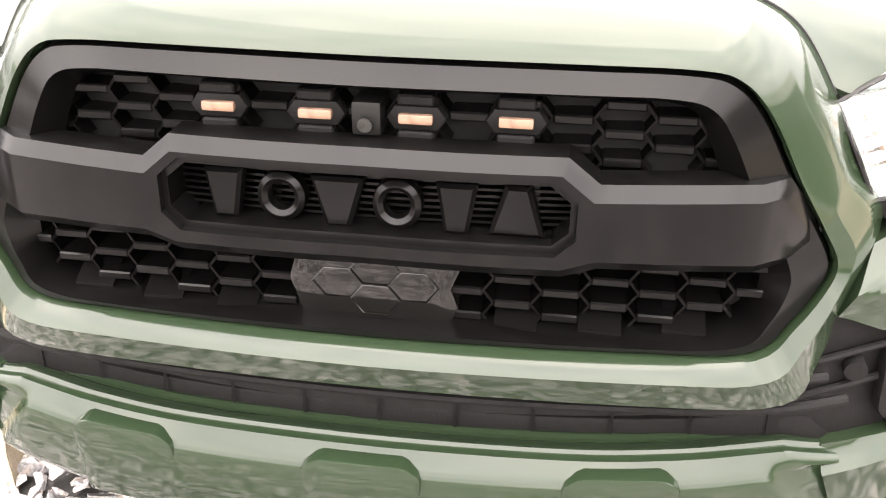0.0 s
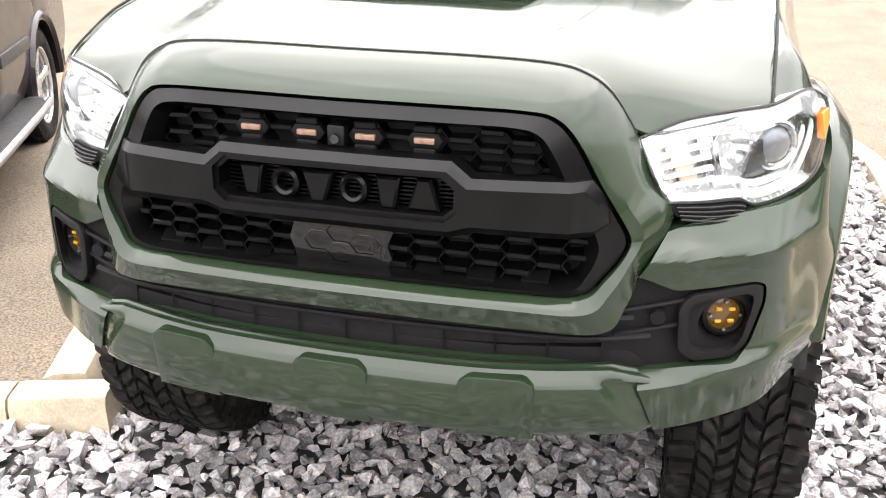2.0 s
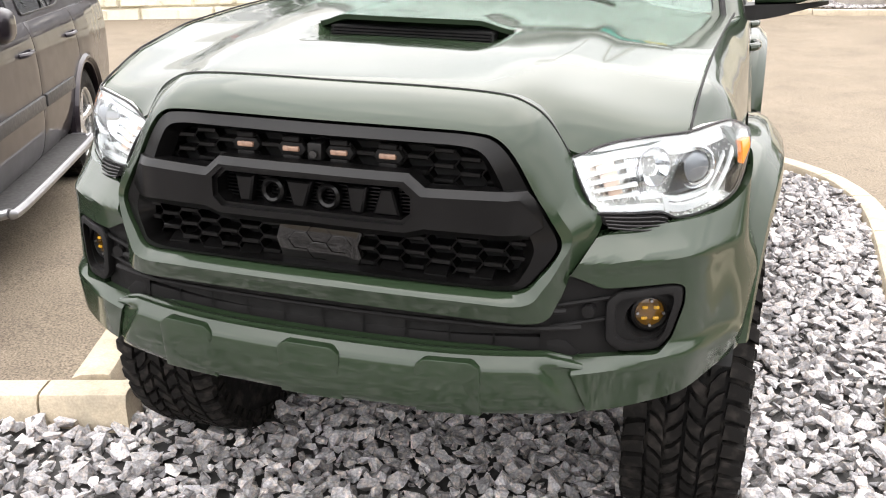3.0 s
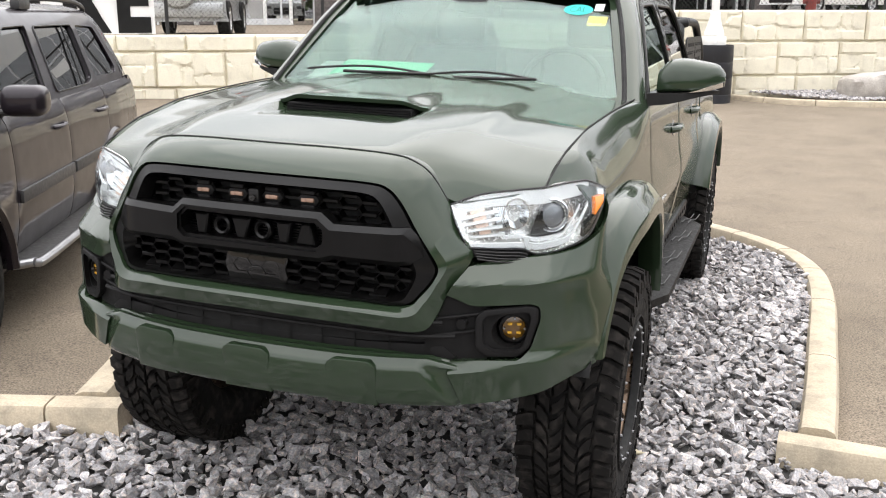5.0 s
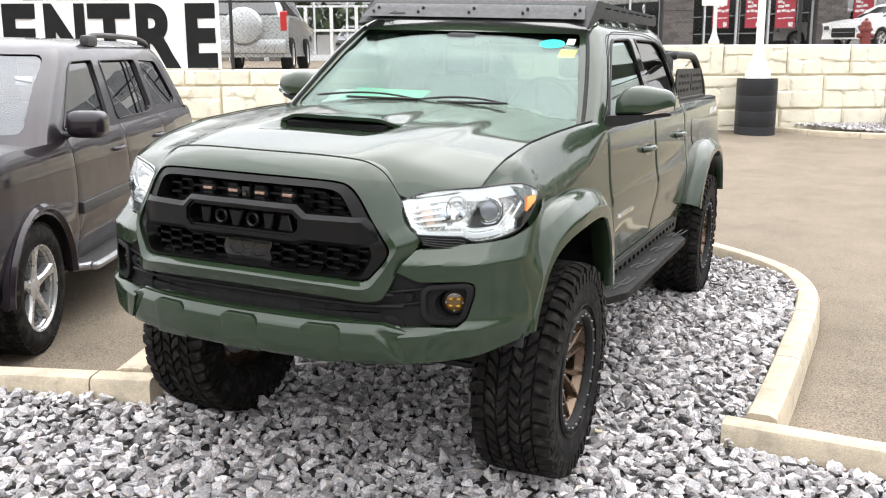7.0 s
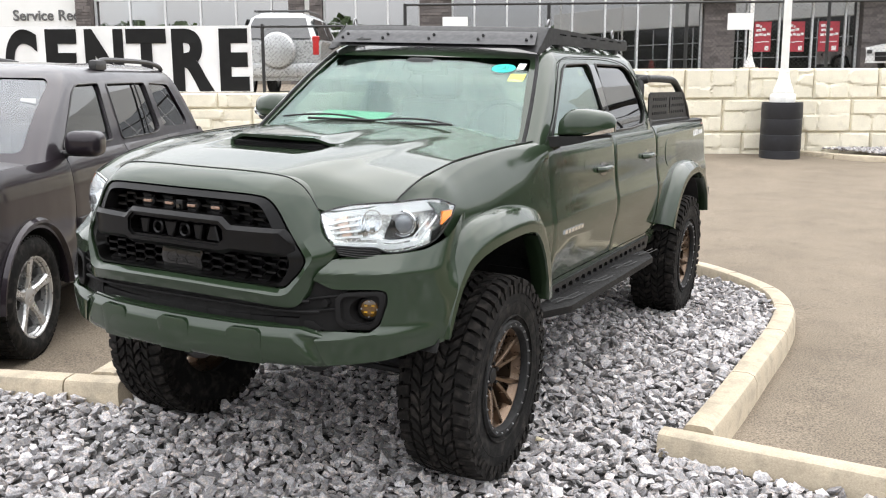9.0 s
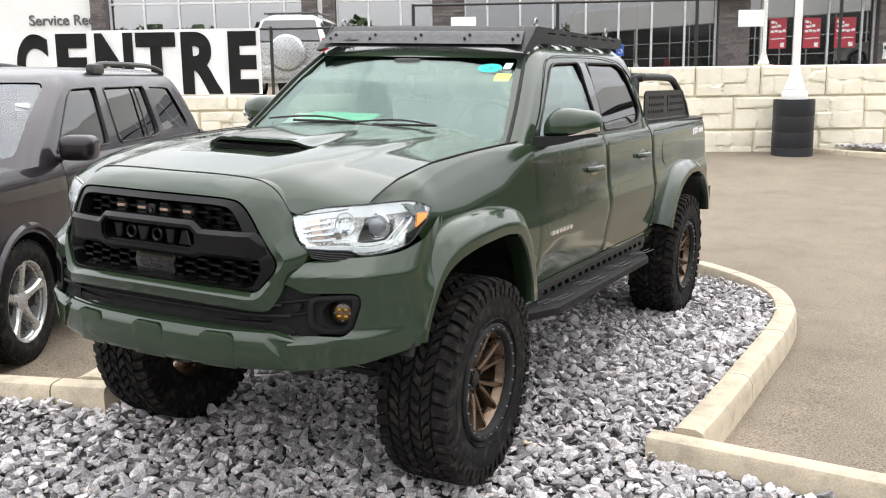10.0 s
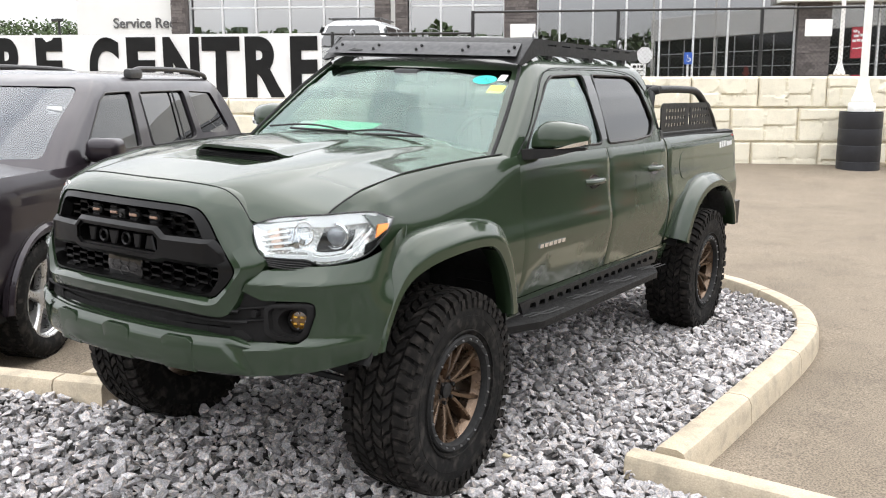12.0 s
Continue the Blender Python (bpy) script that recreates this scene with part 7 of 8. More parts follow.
for k in range(18500):
    a = rt.uniform(radians(190), radians(432))
    c = Vector((math.cos(a), math.sin(a), 0)) * rt.uniform(96, 108)
    h = 9.0 + 2.4 * noise.noise(Vector((a * 7, 0, 0))) + 1.4 * noise.noise(Vector((a * 26, 3, 0)))
    p = c + Vector((0, 0, rt.uniform(0.02, 1) ** 0.8 * h))
    s = rt.uniform(0.45, 0.95)
    n1 = Vector(rt.normal(size=3)).normalized()
    n2 = n1.orthogonal().normalized() * s
    n3 = n1.cross(n2).normalized() * s
    for q in (p + n2, p + n3, p - n2 * 0.8, p - n3 * 0.9):
        verts.append(tuple(q))
    faces.append([base, base + 1, base + 2, base + 3])
    base += 4
me = bpy.data.meshes.new("far_woods")
me.from_pydata(verts, [], faces)
me.materials.append(LEAF)
tagged(new("far_woods", me), "unseen ring of dull green woods, added to darken the reflections in the paint", "trees", kind="stuff")

# ---- building across the lot, seen mirrored in the car windows and doors ----
sb = thing("service_building", "white and dark glass service building across the lot", "building", pose(27, -9, 0))
part("wall", box(bmesh.new(), (0, -24, -0.6), (9, 22, 7.6), 0.02), STUCCO, sb, "white clad wall")
part("fascia", box(bmesh.new(), (-0.35, -24.2, 5.6), (-0.003, 22.2, 7.9), 0.03), STUCCO, sb, "white fascia band")
glz = part("window_bay", box(bmesh.new(), (-0.12, -23.6, 0.0), (-0.003, 21.6, 5.55)), BLACK_GLOSS, sb, "dark reflective glazing")
for k in range(16):
    y = lerp(-23.5, 21.5, k / 15)
    part("mullion", box(bmesh.new(), (-0.20, y - 0.05, 0.0), (-0.123, y + 0.05, 5.55), 0.01), ALU, glz)
for z in (2.7, 4.1):
    part("transom", box(bmesh.new(), (-0.18, -23.4, z - 0.04), (-0.124, 21.4, z + 0.04), 0.008), ALU, glz)
q = Vector((-0.811, 0.583, 0)) * 70
lp = thing("far_lamp", "dark lamp on a tall pole before the trees", "lamp pole", pose(q.x, q.y, 1.0))
part("shaft", cyl(bmesh.new(), (0, 0, 0), (0, 0, 4.6), 0.09, seg=8), FENCE_K, lp)
part("lamp_head", box(bmesh.new(), (-0.6, -0.2, 4.55), (0.25, 0.2, 4.75), 0.03), FENCE_K, lp)


# ---- parked sport utility vehicle beside the gravel ----
suv = thing("parked_suv", "dark graphite sport utility vehicle parked beside the kerb", "car", pose(-3.06, -0.03, -0.005, 0, 0.9, 25))
S_LEV = [1.10, 1.25, 1.40, 1.52, 1.60, 1.65, 1.69, 1.71]


def house(P, off, zlo, zhi):
    """A closed greenhouse: rings of a plan that narrows upwards."""
    bm = bmesh.new()
    zs = [zlo + (zhi - zlo) * (1 - (1 - t) ** 1.6) for t in np.linspace(0, 1, 18)]
    R = []
    for z in zs:
        hw, fc, fe, re = P[0](z) - off, P[1](z) + off, P[2](z) + off, P[3](z) - off
        half = [((hw - 0.08) * k / 6, lerp(fc, fe, (k / 6) ** 2)) for k in range(7)]
        half += [(hw - 0.08 * (1 - math.sin(k / 3 * 1.5708)), fe + 0.10 * (k / 3)) for k in range(1, 4)]
        y0 = half[-1][1]
        half += [(hw - 0.05 * (k / 10) ** 3, lerp(y0, re - 0.10, k / 10)) for k in range(1, 11)]
        half += [(hw - 0.05 - 0.10 * (1 - math.cos(k / 3 * 1.5708)), re - 0.10 + 0.10 * math.sin(k / 3 * 1.5708)) for k in range(1, 4)]
        x0 = half[-1][0]
        half += [(x0 * (1 - k / 4), re) for k in range(1, 5)]
        R.append([bm.verts.new((x, y, z)) for x, y in half] + [bm.verts.new((-x, y, z)) for x, y in half[-2:0:-1]])
    n = len(R[0])
    for a, b in zip(R[:-1], R[1:]):
        for i in range(n):
            j = (i + 1) % n
            bm.faces.new((a[i], a[j], b[j], b[i]))
    bm.faces.new(R[0][::-1])
    bm.faces.new(R[-1])
    return bm


SP = [curve_of(S_LEV, [0.905, 0.855, 0.80, 0.755, 0.715, 0.67, 0.56, 0.35]), curve_of(S_LEV, [0.02, 0.24, 0.50, 0.73, 0.89, 1.02, 1.22, 1.55]), curve_of(S_LEV, [0.18, 0.38, 0.62, 0.84, 0.98, 1.09, 1.30, 1.6]), curve_of(S_LEV, [3.88, 3.83, 3.76, 3.69, 3.62, 3.55, 3.4, 3.1])]
sf = curve_of([0.30, 0.42, 0.55, 0.70, 0.85, 1.0, 1.08, 1.13], [0.86, 0.925, 0.950, 0.955, 0.955, 0.945, 0.928, 0.900])
st = curve_of([-0.95, -0.7, -0.3, 0.2, 3.0, 3.95], [-0.16, -0.05, -0.01, 0, 0, -0.07])


def suv_side(y0, y1, z0, z1, arches, ny=30):
    bm = slab(bmesh.new(), lambda u, v: Vector((sf(lerp(z0, z1, v)) + st(lerp(y0, y1, u)) - 0.004 * (math.exp(-u / 0.015) + math.exp(-(1 - u) / 0.015)), lerp(y0, y1, u), lerp(z0, z1, v))), ny, 18, (-0.03, 0, 0))
    return cut(bm, [prism(bmesh.new(), [(c + 0.415 * math.cos(a), 0.36 + 0.415 * math.sin(a)) for a in np.linspace(0, 6.2832, 41)[:-1]], "x", 0.2, 1.3) for c in arches]) if arches else bm


WF = rounded([(0.60, 1.170), (1.08, 1.510), (1.20, 1.560), (1.60, 1.566), (1.46, 1.172)], 0.03, 3)
WR = rounded([(1.66, 1.165), (1.75, 1.560), (2.62, 1.560), (2.58, 1.19), (2.45, 1.165)], 0.04, 3)
WQ = rounded([(2.72, 1.20), (2.76, 1.555), (3.30, 1.535), (3.47, 1.22), (3.40, 1.18)], 0.04, 3)
WW = rounded([(-0.775, 1.17), (0.775, 1.17), (0.650, 1.605), (-0.650, 1.605)], 0.05, 3)
WB = rounded([(-0.66, 1.22), (0.66, 1.22), (0.58, 1.56), (-0.58, 1.56)], 0.05, 3)


def suv_holes():
    return [prism(bmesh.new(), p, "x", -1.3, 1.3) for p in (WF, WR, WQ)] + [prism(bmesh.new(), WW, "y", -0.2, 1.4), prism(bmesh.new(), WB, "y", 3.2, 4.2)]


suv_cab = part("body_top", cut(house(SP, 0, 1.10, 1.71), [house(SP, 0.05, 1.05, 1.665)] + suv_holes()), SUV_PAINT, suv, "dark graphite roof and pillars")
for nm, poly, ax_, rng_, m in (("front_window", WF, "x", ((0.3, 1.3), (-1.3, -0.3)), GLASS_SUV_SIDE), ("rear_window", WR, "x", ((0.3, 1.3), (-1.3, -0.3)), GLASS_DARK), ("quarter_window", WQ, "x", ((0.3, 1.3), (-1.3, -0.3)), GLASS_DARK), ("windscreen", WW, "y", ((-0.2, 1.4),), GLASS_SUV), ("tailgate_window", WB, "y", ((3.2, 4.2),), GLASS_DARK)):
    for a, b in rng_:
        g = cut(house(SP, 0.015, 1.11, 1.68), [house(SP, 0.022, 1.05, 1.675)])
        ob = part(nm, cut(g, [prism(bmesh.new(), poly, ax_, a, b)], "INTERSECT"), m, suv_cab, "dark tinted glass" if m is GLASS_DARK else "window glass")
        ob.visible_shadow = False


def suv_hood(u, v):
    a = 2 * u - 1
    y = lerp(-0.90 + 0.22 * a * a, 0.16 + 0.10 * a * a, v)
    x = a * lerp(0.80, 0.885, v)
    return Vector((x, y, float(np.interp(y, [-0.95, -0.8, -0.5, -0.1, 0.3], [0.93, 1.02, 1.085, 1.13, 1.160])) - 0.05 * abs(a) ** 3 + 0.012 * math.exp(-((abs(a) - 0.62) / 0.08) ** 2)))


part("bonnet", slab(bmesh.new(), suv_hood, 30, 24, (0, 0, -0.02)), SUV_PAINT, suv, "dark graphite bonnet")
part("front_end", slab(bmesh.new(), lambda u, v: Vector(((2 * u - 1) * 0.86, -0.93 + 0.24 * (2 * u - 1) ** 2 + 0.05 * v * v, lerp(0.30, 0.93, v))), 20, 8, (0, 0.06, 0)), SUV_PAINT, suv, "dark graphite front bumper")
part("tail", slab(bmesh.new(), lambda u, v: Vector(((2 * u - 1) * 0.858, 3.95 - 0.10 * (2 * u - 1) ** 4 - 0.05 * v * v, lerp(0.35, 1.14, v))), 14, 8, (0, -0.06, 0)), SUV_PAINT, suv, "dark graphite tailgate")
for s in (-1, 1):
    part("fender", flip(suv_side(-0.72, 0.585, 0.32, 1.12, (0,)), s), SUV_PAINT, suv, "dark graphite fender")
    fd = part("front_door", flip(suv_side(0.592, 1.645, 0.36, 1.13, ()), s), SUV_PAINT, suv, "dark graphite front door")
    rd = part("rear_door", flip(suv_side(1.652, 2.66, 0.36, 1.13, (2.775,)), s), SUV_PAINT, suv, "dark graphite rear door")
    part("quarter_panel", flip(suv_side(2.667, 3.93, 0.36, 1.13, (2.775,)), s), SUV_PAINT, suv, "dark graphite quarter panel")
    for cy in (0, 2.775):
        bm = slab(bmesh.new(), lambda u, v: Vector((0.955 + (0.022 if 0.2 < v < 0.7 else 0.0) + 0.5 * st(cy + 0.4 * math.cos(u * math.pi)), cy + (0.405 + 0.075 * v) * math.cos(u * math.pi), 0.36 + (0.405 + 0.075 * v) * math.sin(u * math.pi))), 28, 5, (-0.03, 0, 0))
        part("arch_lip", flip(bm, s), SUV_PAINT, suv, "flared wheel arch lip")
        bm = slab(bmesh.new(), lambda u, v: Vector((lerp(0.5, 0.92, v), cy + 0.43 * math.cos(u * math.pi), 0.36 + 0.43 * math.sin(u * math.pi))), 20, 1, (0, 0, 0.01))
        part("wheel_well", flip(bm, s), BLACK_DEEP, suv)
        part("well_wall", flip(box(bmesh.new(), (0.48, cy - 0.45, 0.3), (0.50, cy + 0.45, 0.85)), s), BLACK_DEEP, suv)
    for d, y in ((fd, 1.43), (rd, 2.46)):
        bm = tube(bmesh.new(), smooth_path([(0.942, y - 0.10, 0.985), (0.972, y - 0.06, 0.988), (0.975, y + 0.06, 0.99), (0.942, y + 0.10, 0.99)], 10), 0.014, 8)
        part("handle", flip(bm, s), SUV_PAINT, d, "body coloured handle")
    for d, a, b in ((fd, 0.62, 1.63), (rd, 1.67, 2.36)):
        part("side_moulding", flip(box(bmesh.new(), (0.945, a, 0.665), (0.972, b, 0.735), 0.008, 2), s), SUV_TRIM, d, "dark door moulding")
    bm = slab(bmesh.new(), lambda u, v: Vector((lerp(0.86, 1.06 - 0.05 * abs(2 * u - 1) ** 10, v), lerp(0.50, 2.28, u), 0.385)), 24, 4, (0, 0, -0.02))
    stp = part("running_board", flip(bm, s), SUV_TRIM, suv, "running board with a bright edge")
    part("step_edge", flip(tube(bmesh.new(), smooth_path([(0.93, 0.47, 0.365), (1.02, 0.53, 0.37), (1.065, 0.66, 0.37), (1.065, 2.1, 0.37), (1.02, 2.25, 0.37), (0.93, 2.30, 0.365)], 40), 0.024, 10), s), STEEL, stp, "bright tubular edge")
    part("roof_rail", flip(tube(bmesh.new(), smooth_path([(0.64, 1.80, 1.67), (0.64, 1.88, 1.715), (0.635, 2.1, 1.735), (0.625, 3.0, 1.725), (0.615, 3.38, 1.69), (0.61, 3.46, 1.655)], 30), 0.020, 8), s), SUV_TRIM, suv, "dark roof rail")
    part("rail_foot", flip(box(bmesh.new(), (0.60, 1.78, 1.655), (0.67, 2.0, 1.735), 0.03, 2), s), SUV_TRIM, suv, "rounded foot of the roof rail")
    bm = box(bmesh.new(), (0.92, 0.50, 1.13), (1.145, 0.68, 1.29), 0.068, 5)
    mr = part("door_mirror", flip(bm, s), SUV_PAINT, suv, "dark graphite door mirror")
    part("mirror_foot", flip(box(bmesh.new(), (0.86, 0.58, 1.13), (0.96, 0.66, 1.16), 0.01), s), SUV_TRIM, mr)
    bm = slab(bmesh.new(), lambda u, v: Vector((lerp(0.56, 0.85, u), -0.84 + 0.22 * u * u, lerp(0.72, 0.90, v))), 8, 4, (0, 0.04, 0))
    part("headlamp", flip(bm, s), SILVER, suv, "clear headlamp")
    bm = tube(bmesh.new(), [(SP[0](z) + 0.002, y, z) for y, z in WF], 0.006, 6, True)
    part("window_seal", flip(bm, s), BLACK_SATIN, suv_cab)
    part("window_divider", flip(tube(bmesh.new(), [(SP[0](z) - 0.05 * ((y - 1.0) / 2.7) ** 3 + 0.003, y, z) for y, z in ((2.28, 1.17), (2.33, 1.36), (2.38, 1.555))], 0.008, 6), s), BLACK_SATIN, suv_cab, "black bar between the rear door panes")
    part("window_seal", flip(tube(bmesh.new(), [(SP[0](z) - 0.05 * (max(0, y - 1.0) / 2.7) ** 3 + 0.002, y, z) for y, z in WR], 0.006, 6, True), s), BLACK_SATIN, suv_cab)
for x in (-0.38, 0.38):
    bm = bmesh.new()
    box(bm, (x - 0.25, 1.45, 0.7), (x + 0.25, 1.60, 1.28), 0.05, 2)
    box(bm, (x - 0.13, 1.50, 1.29), (x + 0.13, 1.58, 1.45), 0.04, 2)
    part("front_seat", bm, SEAT, suv_cab, "grey seat")
part("dashboard", slab(bmesh.new(), lambda u, v: Vector(((2 * u - 1) * 0.80, lerp(0.60, 1.0, v), 1.12 - 0.05 * v)), 6, 3, (0, 0, -0.3)), DASH, suv_cab, "dark dashboard")
part("paper_tag", slab(bmesh.new(), lambda u, v: Vector((lerp(0.575, 0.675, u), lerp(SP[1](1.45), SP[2](1.45), 0.8) + 0.03, lerp(1.43, 1.48, v))), 2, 2, (0, 0.002, 0)), WHITE_PAPER, suv_cab, "white paper tag in the windscreen")
part("floor_pan", box(bmesh.new(), (-0.86, -0.7, 0.30), (0.86, 3.85, 0.42)), BLACK_DEEP, suv)

# plain road wheels
def road_tyre():
    bm = lathe(bmesh.new(), [(-0.095, 0.232), (-0.118, 0.27), (-0.118, 0.315), (-0.10, 0.348), (-0.075, 0.357), (0.075, 0.357), (0.10, 0.348), (0.118, 0.315), (0.118, 0.27), (0.095, 0.232)], "x", 56)
    for k in range(60):
        a = 2 * math.pi * k / 60
        for x in (-0.08, -0.03, 0.03, 0.08):
            vs = [bm.verts.new((x + dx, r * math.cos(a + da), r * math.sin(a + da))) for r in (0.350, 0.362) for dx, da in ((-0.02, -0.035), (0.02, -0.035), (0.02, 0.035), (-0.02, 0.035))]
            for f in ((4, 5, 6, 7), (0, 1, 5, 4), (1, 2, 6, 5), (2, 3, 7, 6), (3, 0, 4, 7)):
                bm.faces.new([vs[i] for i in f])
    return bm


def road_rim():
    bm = lathe(bmesh.new(), [(-0.09, 0.225), (-0.095, 0.238), (0.09, 0.222), (0.102, 0.232), (0.104, 0.240), (0.092, 0.238), (0.07, 0.215), (-0.07, 0.210)], "x", 48)
    lathe(bm, [(0.02, 0.001), (0.078, 0.001), (0.080, 0.030), (0.070, 0.062), (0.03, 0.066)], "x", 30)
    for k in range(5):
        a0 = 2 * math.pi * k / 5 + 0.3
        rows = []
        for t in np.linspace(0, 1, 5):
            r, w, x = lerp(0.05, 0.225, t), lerp(0.036, 0.040, t) - 0.016 * math.sin(math.pi * t), lerp(0.066, 0.088, t)
            d, e = Vector((0, math.cos(a0), math.sin(a0))), Vector((0, -math.sin(a0), math.cos(a0)))
            rows.append([bm.verts.new(d * r + e * q * w + Vector((x + h, 0, 0))) for q, h in ((-1, -0.05), (-1, -0.006), (-0.6, 0.006), (0.6, 0.006), (1, -0.006), (1, -0.05))])
        for A, B in zip(rows[:-1], rows[1:]):
            for j in range(6):
                bm.faces.new((A[j], A[(j + 1) % 6], B[(j + 1) % 6], B[j]))
        bm.faces.new(rows[0][::-1])
        bm.faces.new(rows[-1])
    return bm


rtm, rrm = mesh_of("tyre", road_tyre(), RUBBER), mesh_of("rim", road_rim(), mat("silver_alloy", (0.50, 0.50, 0.50), 0.3, 0.7, 0.3, 0.05))


def road_wheel(owner, x, y, r=0.36, lean=0):
    w = new("wheel", None)
    w.parent = owner
    w.matrix_basis = pose(x, y, r, 25 * y, 0, 0 if x > 0 else 180) @ Matrix.Diagonal((1, r / 0.36, r / 0.36, 1))
    tagged(w, "silver five-spoke wheel with road tyre")
    for nm, me in (("tyre", rtm), ("rim", rrm)):
        o = new(nm, me)
        o.parent = w


for x in (0.82, -0.82):
    for y in (0.0, 2.775):
        road_wheel(suv, x, y)

# ---- cars in the upper yard ----
def simple_car(name, label, m, at, length, hw, zb, zr, ys, spare=False):
    """ys: bonnet front, windscreen foot, windscreen head, rear head, rear foot, tail (y from the front)."""
    t = thing(name, label, "car", at)
    bm = slab(bmesh.new(), lambda u, v: Vector(((hw - 0.05 * (2 * v - 1) ** 4 - 0.10 * abs(2 * u - 1) ** 8), lerp(0, length, u), lerp(0.28, zb, v))), 30, 10, (-2 * hw + 0.1, 0, 0))
    for v in bm.verts:
        if v.co.y < ys[1] and v.co.z > 0.7:
            v.co.z -= 0.18 * (1 - v.co.y / ys[1]) ** 1.5
    bm = cut(bm, [prism(bmesh.new(), [(c + 0.37 * math.cos(a), 0.33 + 0.37 * math.sin(a)) for a in np.linspace(0, 6.2832, 33)[:-1]], "x", s * 0.55, s * 1.4) for c in (0.85, length - 0.85) for s in (-1, 1)])
    part("body", bm, m, t)
    P = [curve_of([zb - 0.02, zr - 0.1, zr], [hw - 0.04, hw - 0.22, hw - 0.40]), curve_of([zb, zr], [ys[1] - 0.1, ys[2]]), curve_of([zb, zr], [ys[1] + 0.05, ys[2] + 0.1]), curve_of([zb, zr], [ys[4], ys[3]])]
    top = part("cabin", house(P, 0, zb - 0.02, zr), m, t)
    for s in (-1, 1):
        for a, b in ((ys[1] + 0.55, lerp(ys[1], ys[4], 0.48)), (lerp(ys[1], ys[4], 0.52), ys[4] - 0.25)):
            bm = slab(bmesh.new(), lambda u, v: Vector((P[0](lerp(zb + 0.05, zr - 0.12, v)) + 0.004, lerp(a + 0.25 * v * (a < 2), b - 0.05 * v, u), lerp(zb + 0.05, zr - 0.12, v))), 4, 4, (-0.01, 0, 0))
            part("side_window", flip(bm, s), GLASS_DARK, top, "dark side window")
        for c in (0.85, length - 0.85):
            road_wheel(t, s * (hw - 0.13), c, 0.33)
        part("tail_lamp", box(bmesh.new(), (s * hw - 0.10 - 0.06 * (s > 0), length - 0.12, zb - 0.28) if s > 0 else (-hw + 0.02, length - 0.12, zb - 0.28), (s * hw - 0.02 if s > 0 else -hw + 0.16, length + 0.01, zb + 0.10), 0.02), RED_LAMP, t, "red tail lamp")
    part("rear_window", slab(bmesh.new(), lambda u, v: Vector(((2 * u - 1) * lerp(hw - 0.22, hw - 0.36, v), lerp(ys[4], ys[3], v * 0.8) + 0.012, lerp(zb + 0.06, zr - 0.10, v))), 4, 4, (0, -0.012, 0)), GLASS_DARK, top, "dark rear window")
    part("rear_bumper", box(bmesh.new(), (-hw + 0.04, length - 0.03, 0.35), (hw - 0.04, length + 0.10, 0.62), 0.04, 2), m, t, "bumper")
    nose = part("grille", box(bmesh.new(), (-0.50, -0.030, 0.34), (0.50, 0.05, 0.66), 0.03, 2), BLACK_SATIN, t, "dark front grille")
    part("grille_bar", box(bmesh.new(), (-0.46, -0.040, 0.50), (0.46, -0.026, 0.52), 0.004), STEEL, nose)
    for s in (-1, 1):
        part("headlamp", box(bmesh.new(), (s * 0.74 - 0.13, -0.02, 0.60), (s * 0.74 + 0.11, 0.20, 0.74), 0.04, 2), SUV_TRIM, t, "dark headlamp")
    part("windscreen", slab(bmesh.new(), lambda u, v: Vector(((2 * u - 1) * lerp(hw - 0.16, hw - 0.36, v), lerp(ys[1] - 0.1, ys[2], lerp(0.08, 0.82, v)) - 0.012 + 0.12 * (2 * u - 1) ** 2, lerp(zb + 0.03, zr - 0.09, v))), 8, 6, (0, 0.012, 0)), GLASS_DARK, top, "dark windscreen")
    if spare:
        bm = lathe(bmesh.new(), [(0.0, 0.001), (0.0, 0.36), (0.14, 0.36), (0.20, 0.32), (0.22, 0.24), (0.225, 0.001)], "x", 40)
        bmesh.ops.rotate(bm, cent=(0, 0, 0), matrix=Matrix.Rotation(radians(90), 3, "Z"), verts=bm.verts[:])
        part("spare_cover", bm, m, t, "round silver spare wheel cover", pose(-0.05, length + 0.0, 0.86))
        part("rack_rails", tube(bmesh.new(), [(-0.55, ys[3] - 0.2, zr + 0.05), (0.55, ys[3] - 0.2, zr + 0.05)], 0.02, 8), SUV_TRIM, t)
        for s in (-1, 1):
            part("rack_rail", tube(bmesh.new(), [(s * 0.52, ys[2] + 0.2, zr + 0.05), (s * 0.52, ys[3], zr + 0.04)], 0.02, 8), SUV_TRIM, t)
    return t


q = lot(-3.15, 15.15, 1.18)
simple_car("silver_suv", "silver sport utility vehicle with a covered spare wheel on its tail", SILVER_PAINT, pose(q.x, q.y, q.z, 0, 0, 25 + 180) @ pose(0, -4.3, 0), 4.3, 0.88, 1.05, 1.62, (0, 1.2, 1.9, 3.7, 4.1, 4.3), True)
q = lot(14.9, 29.8, 1.60)
simple_car("white_car", "white saloon car parked in the upper yard", WHITE_PAINT, pose(q.x, q.y, q.z, 0, 0, 25 - 65), 4.6, 0.90, 1.00, 1.50, (0, 1.3, 2.1, 3.5, 4.2, 4.6))

q = Vector((9.0, 9.6, 0))
simple_car("dark_car", "dark grey estate car standing across the lane, mirrored in the doors", SUV_PAINT, pose(q.x, q.y, ground_z(q.x, q.y), 0, 0, 25 + 60), 4.6, 0.92, 1.05, 1.70, (0, 1.3, 2.0, 4.0, 4.4, 4.6))

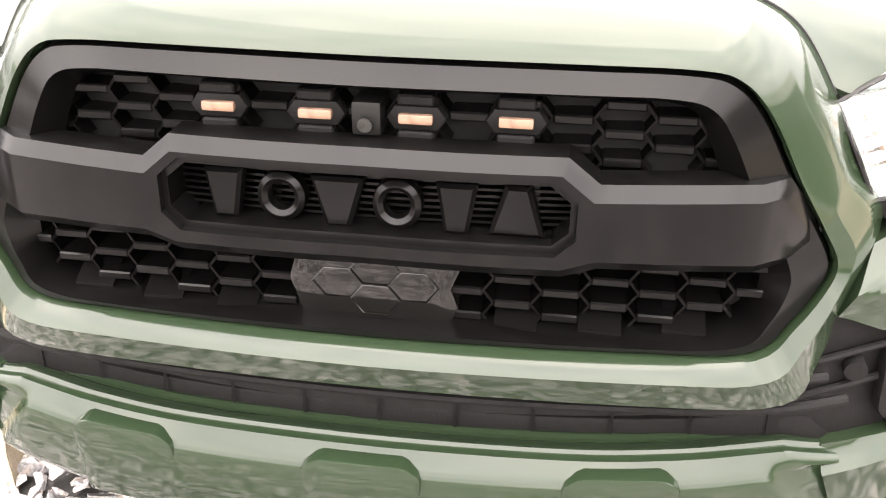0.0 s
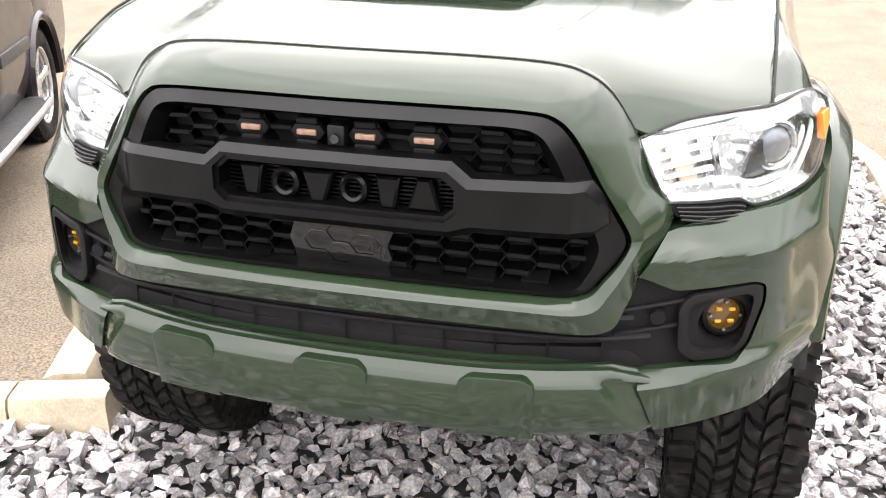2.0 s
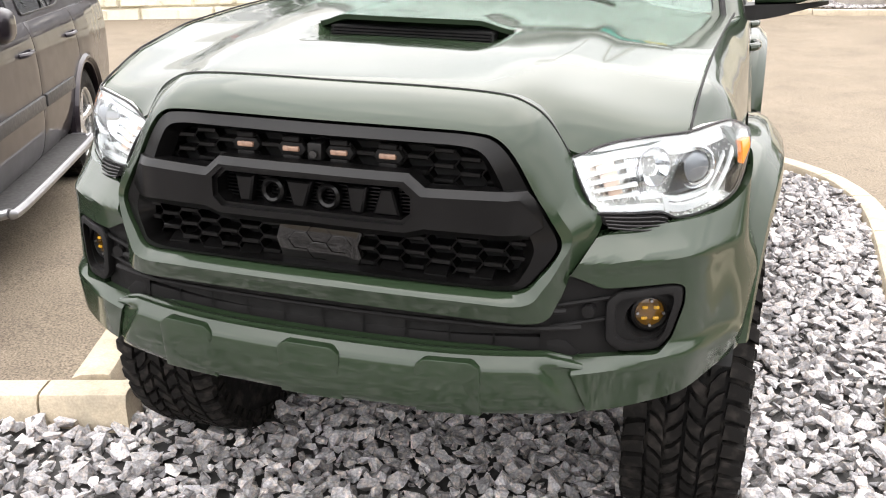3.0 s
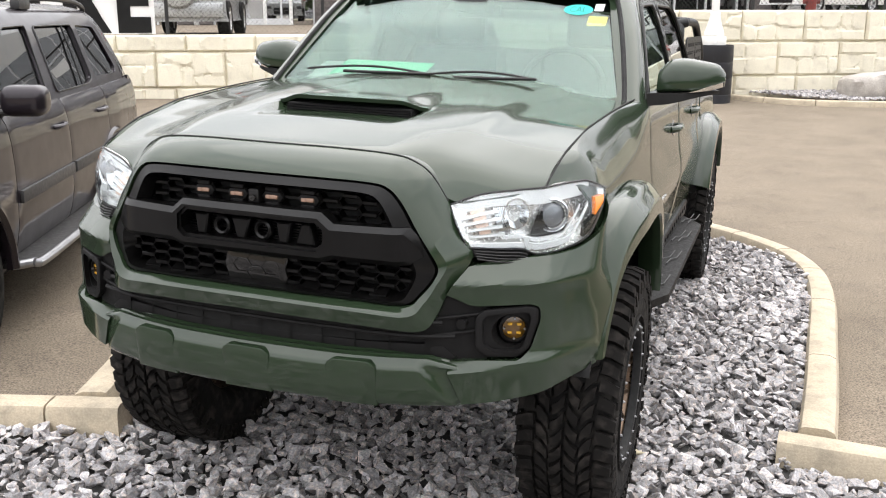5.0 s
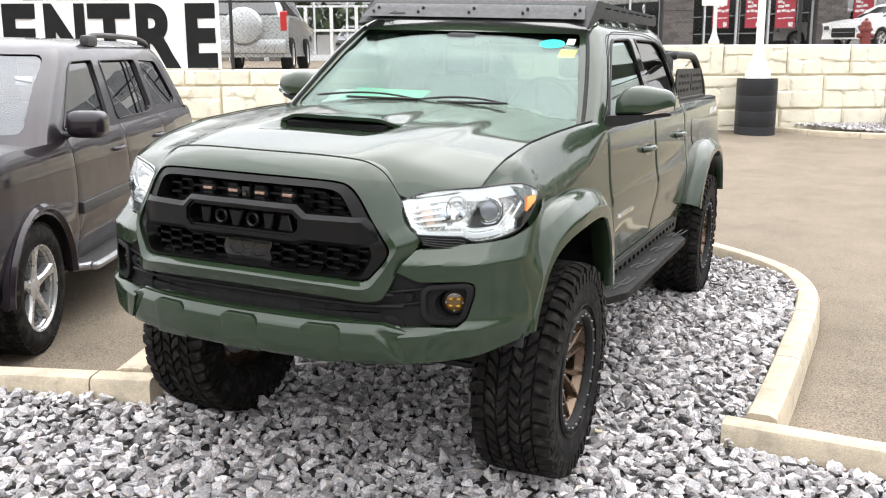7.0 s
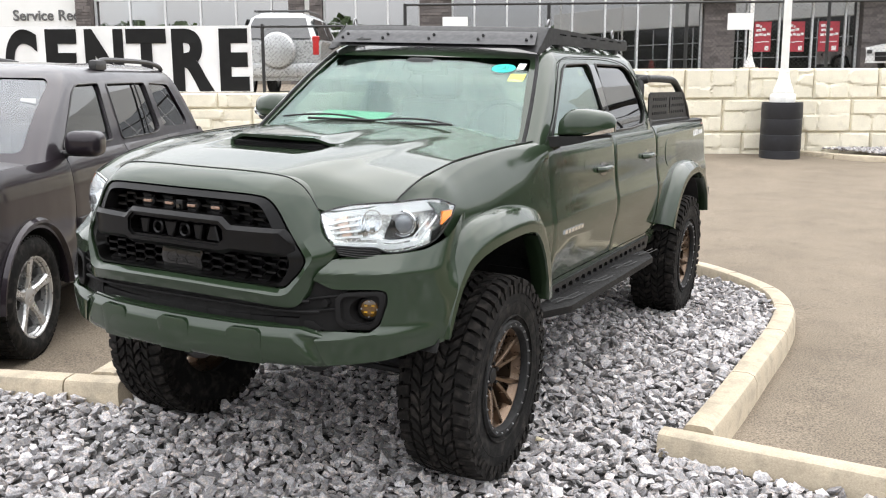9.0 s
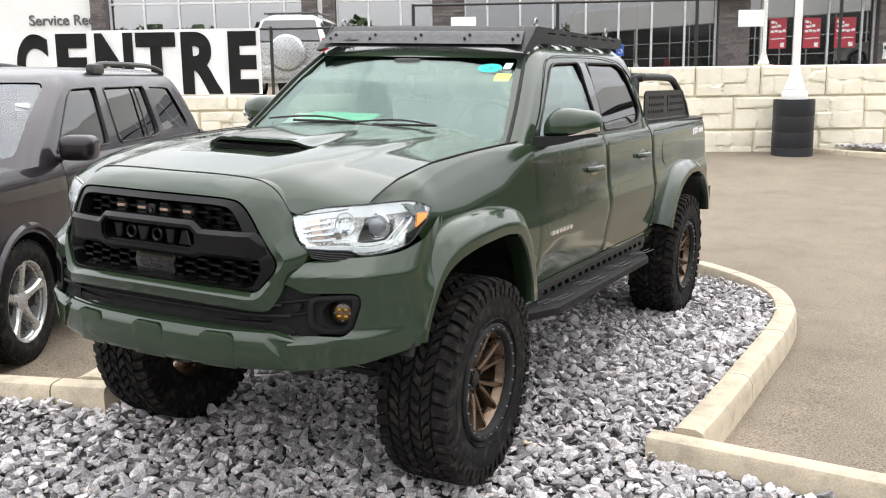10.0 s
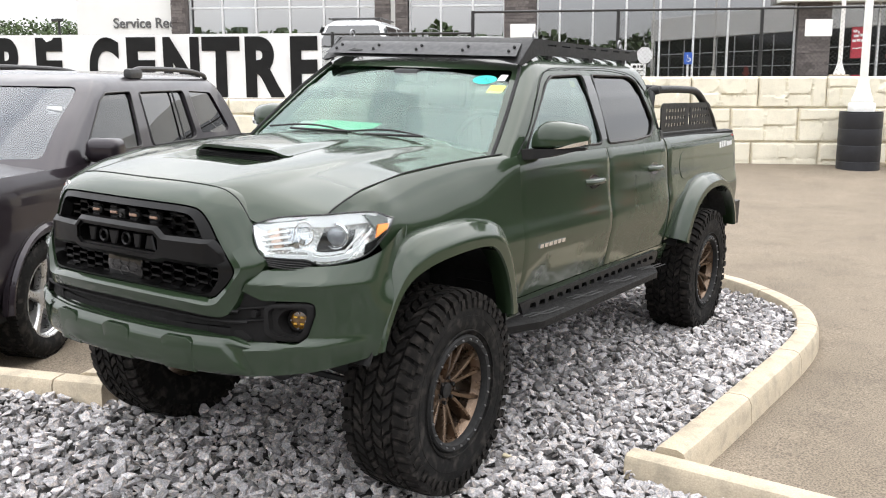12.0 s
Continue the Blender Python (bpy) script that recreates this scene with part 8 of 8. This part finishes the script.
# the sticker's wording, on the inside of the glass
bm = lettering("CAL", 1.0, 0.022, 0.064, 0.0004, 0.0)
for v in bm.verts:
    v.co = on_screen(0.413 + v.co.x, 1.655 + v.co.z, 0.0165 + v.co.y)
part("sticker_lettering", bm, mat("dark_teal_ink", (0.005, 0.16, 0.15), 0.6), cab, "dark teal capitals on the sticker")
part("window_tag", slab(bmesh.new(), lambda u, v: Vector((c_hw(lerp(1.640, 1.668, v)) - 0.022, lerp(1.37, 1.43, u), lerp(1.640, 1.668, v))), 3, 3, (-0.001, 0, 0)), YELLOW, cab, "small yellow tag inside the side window")
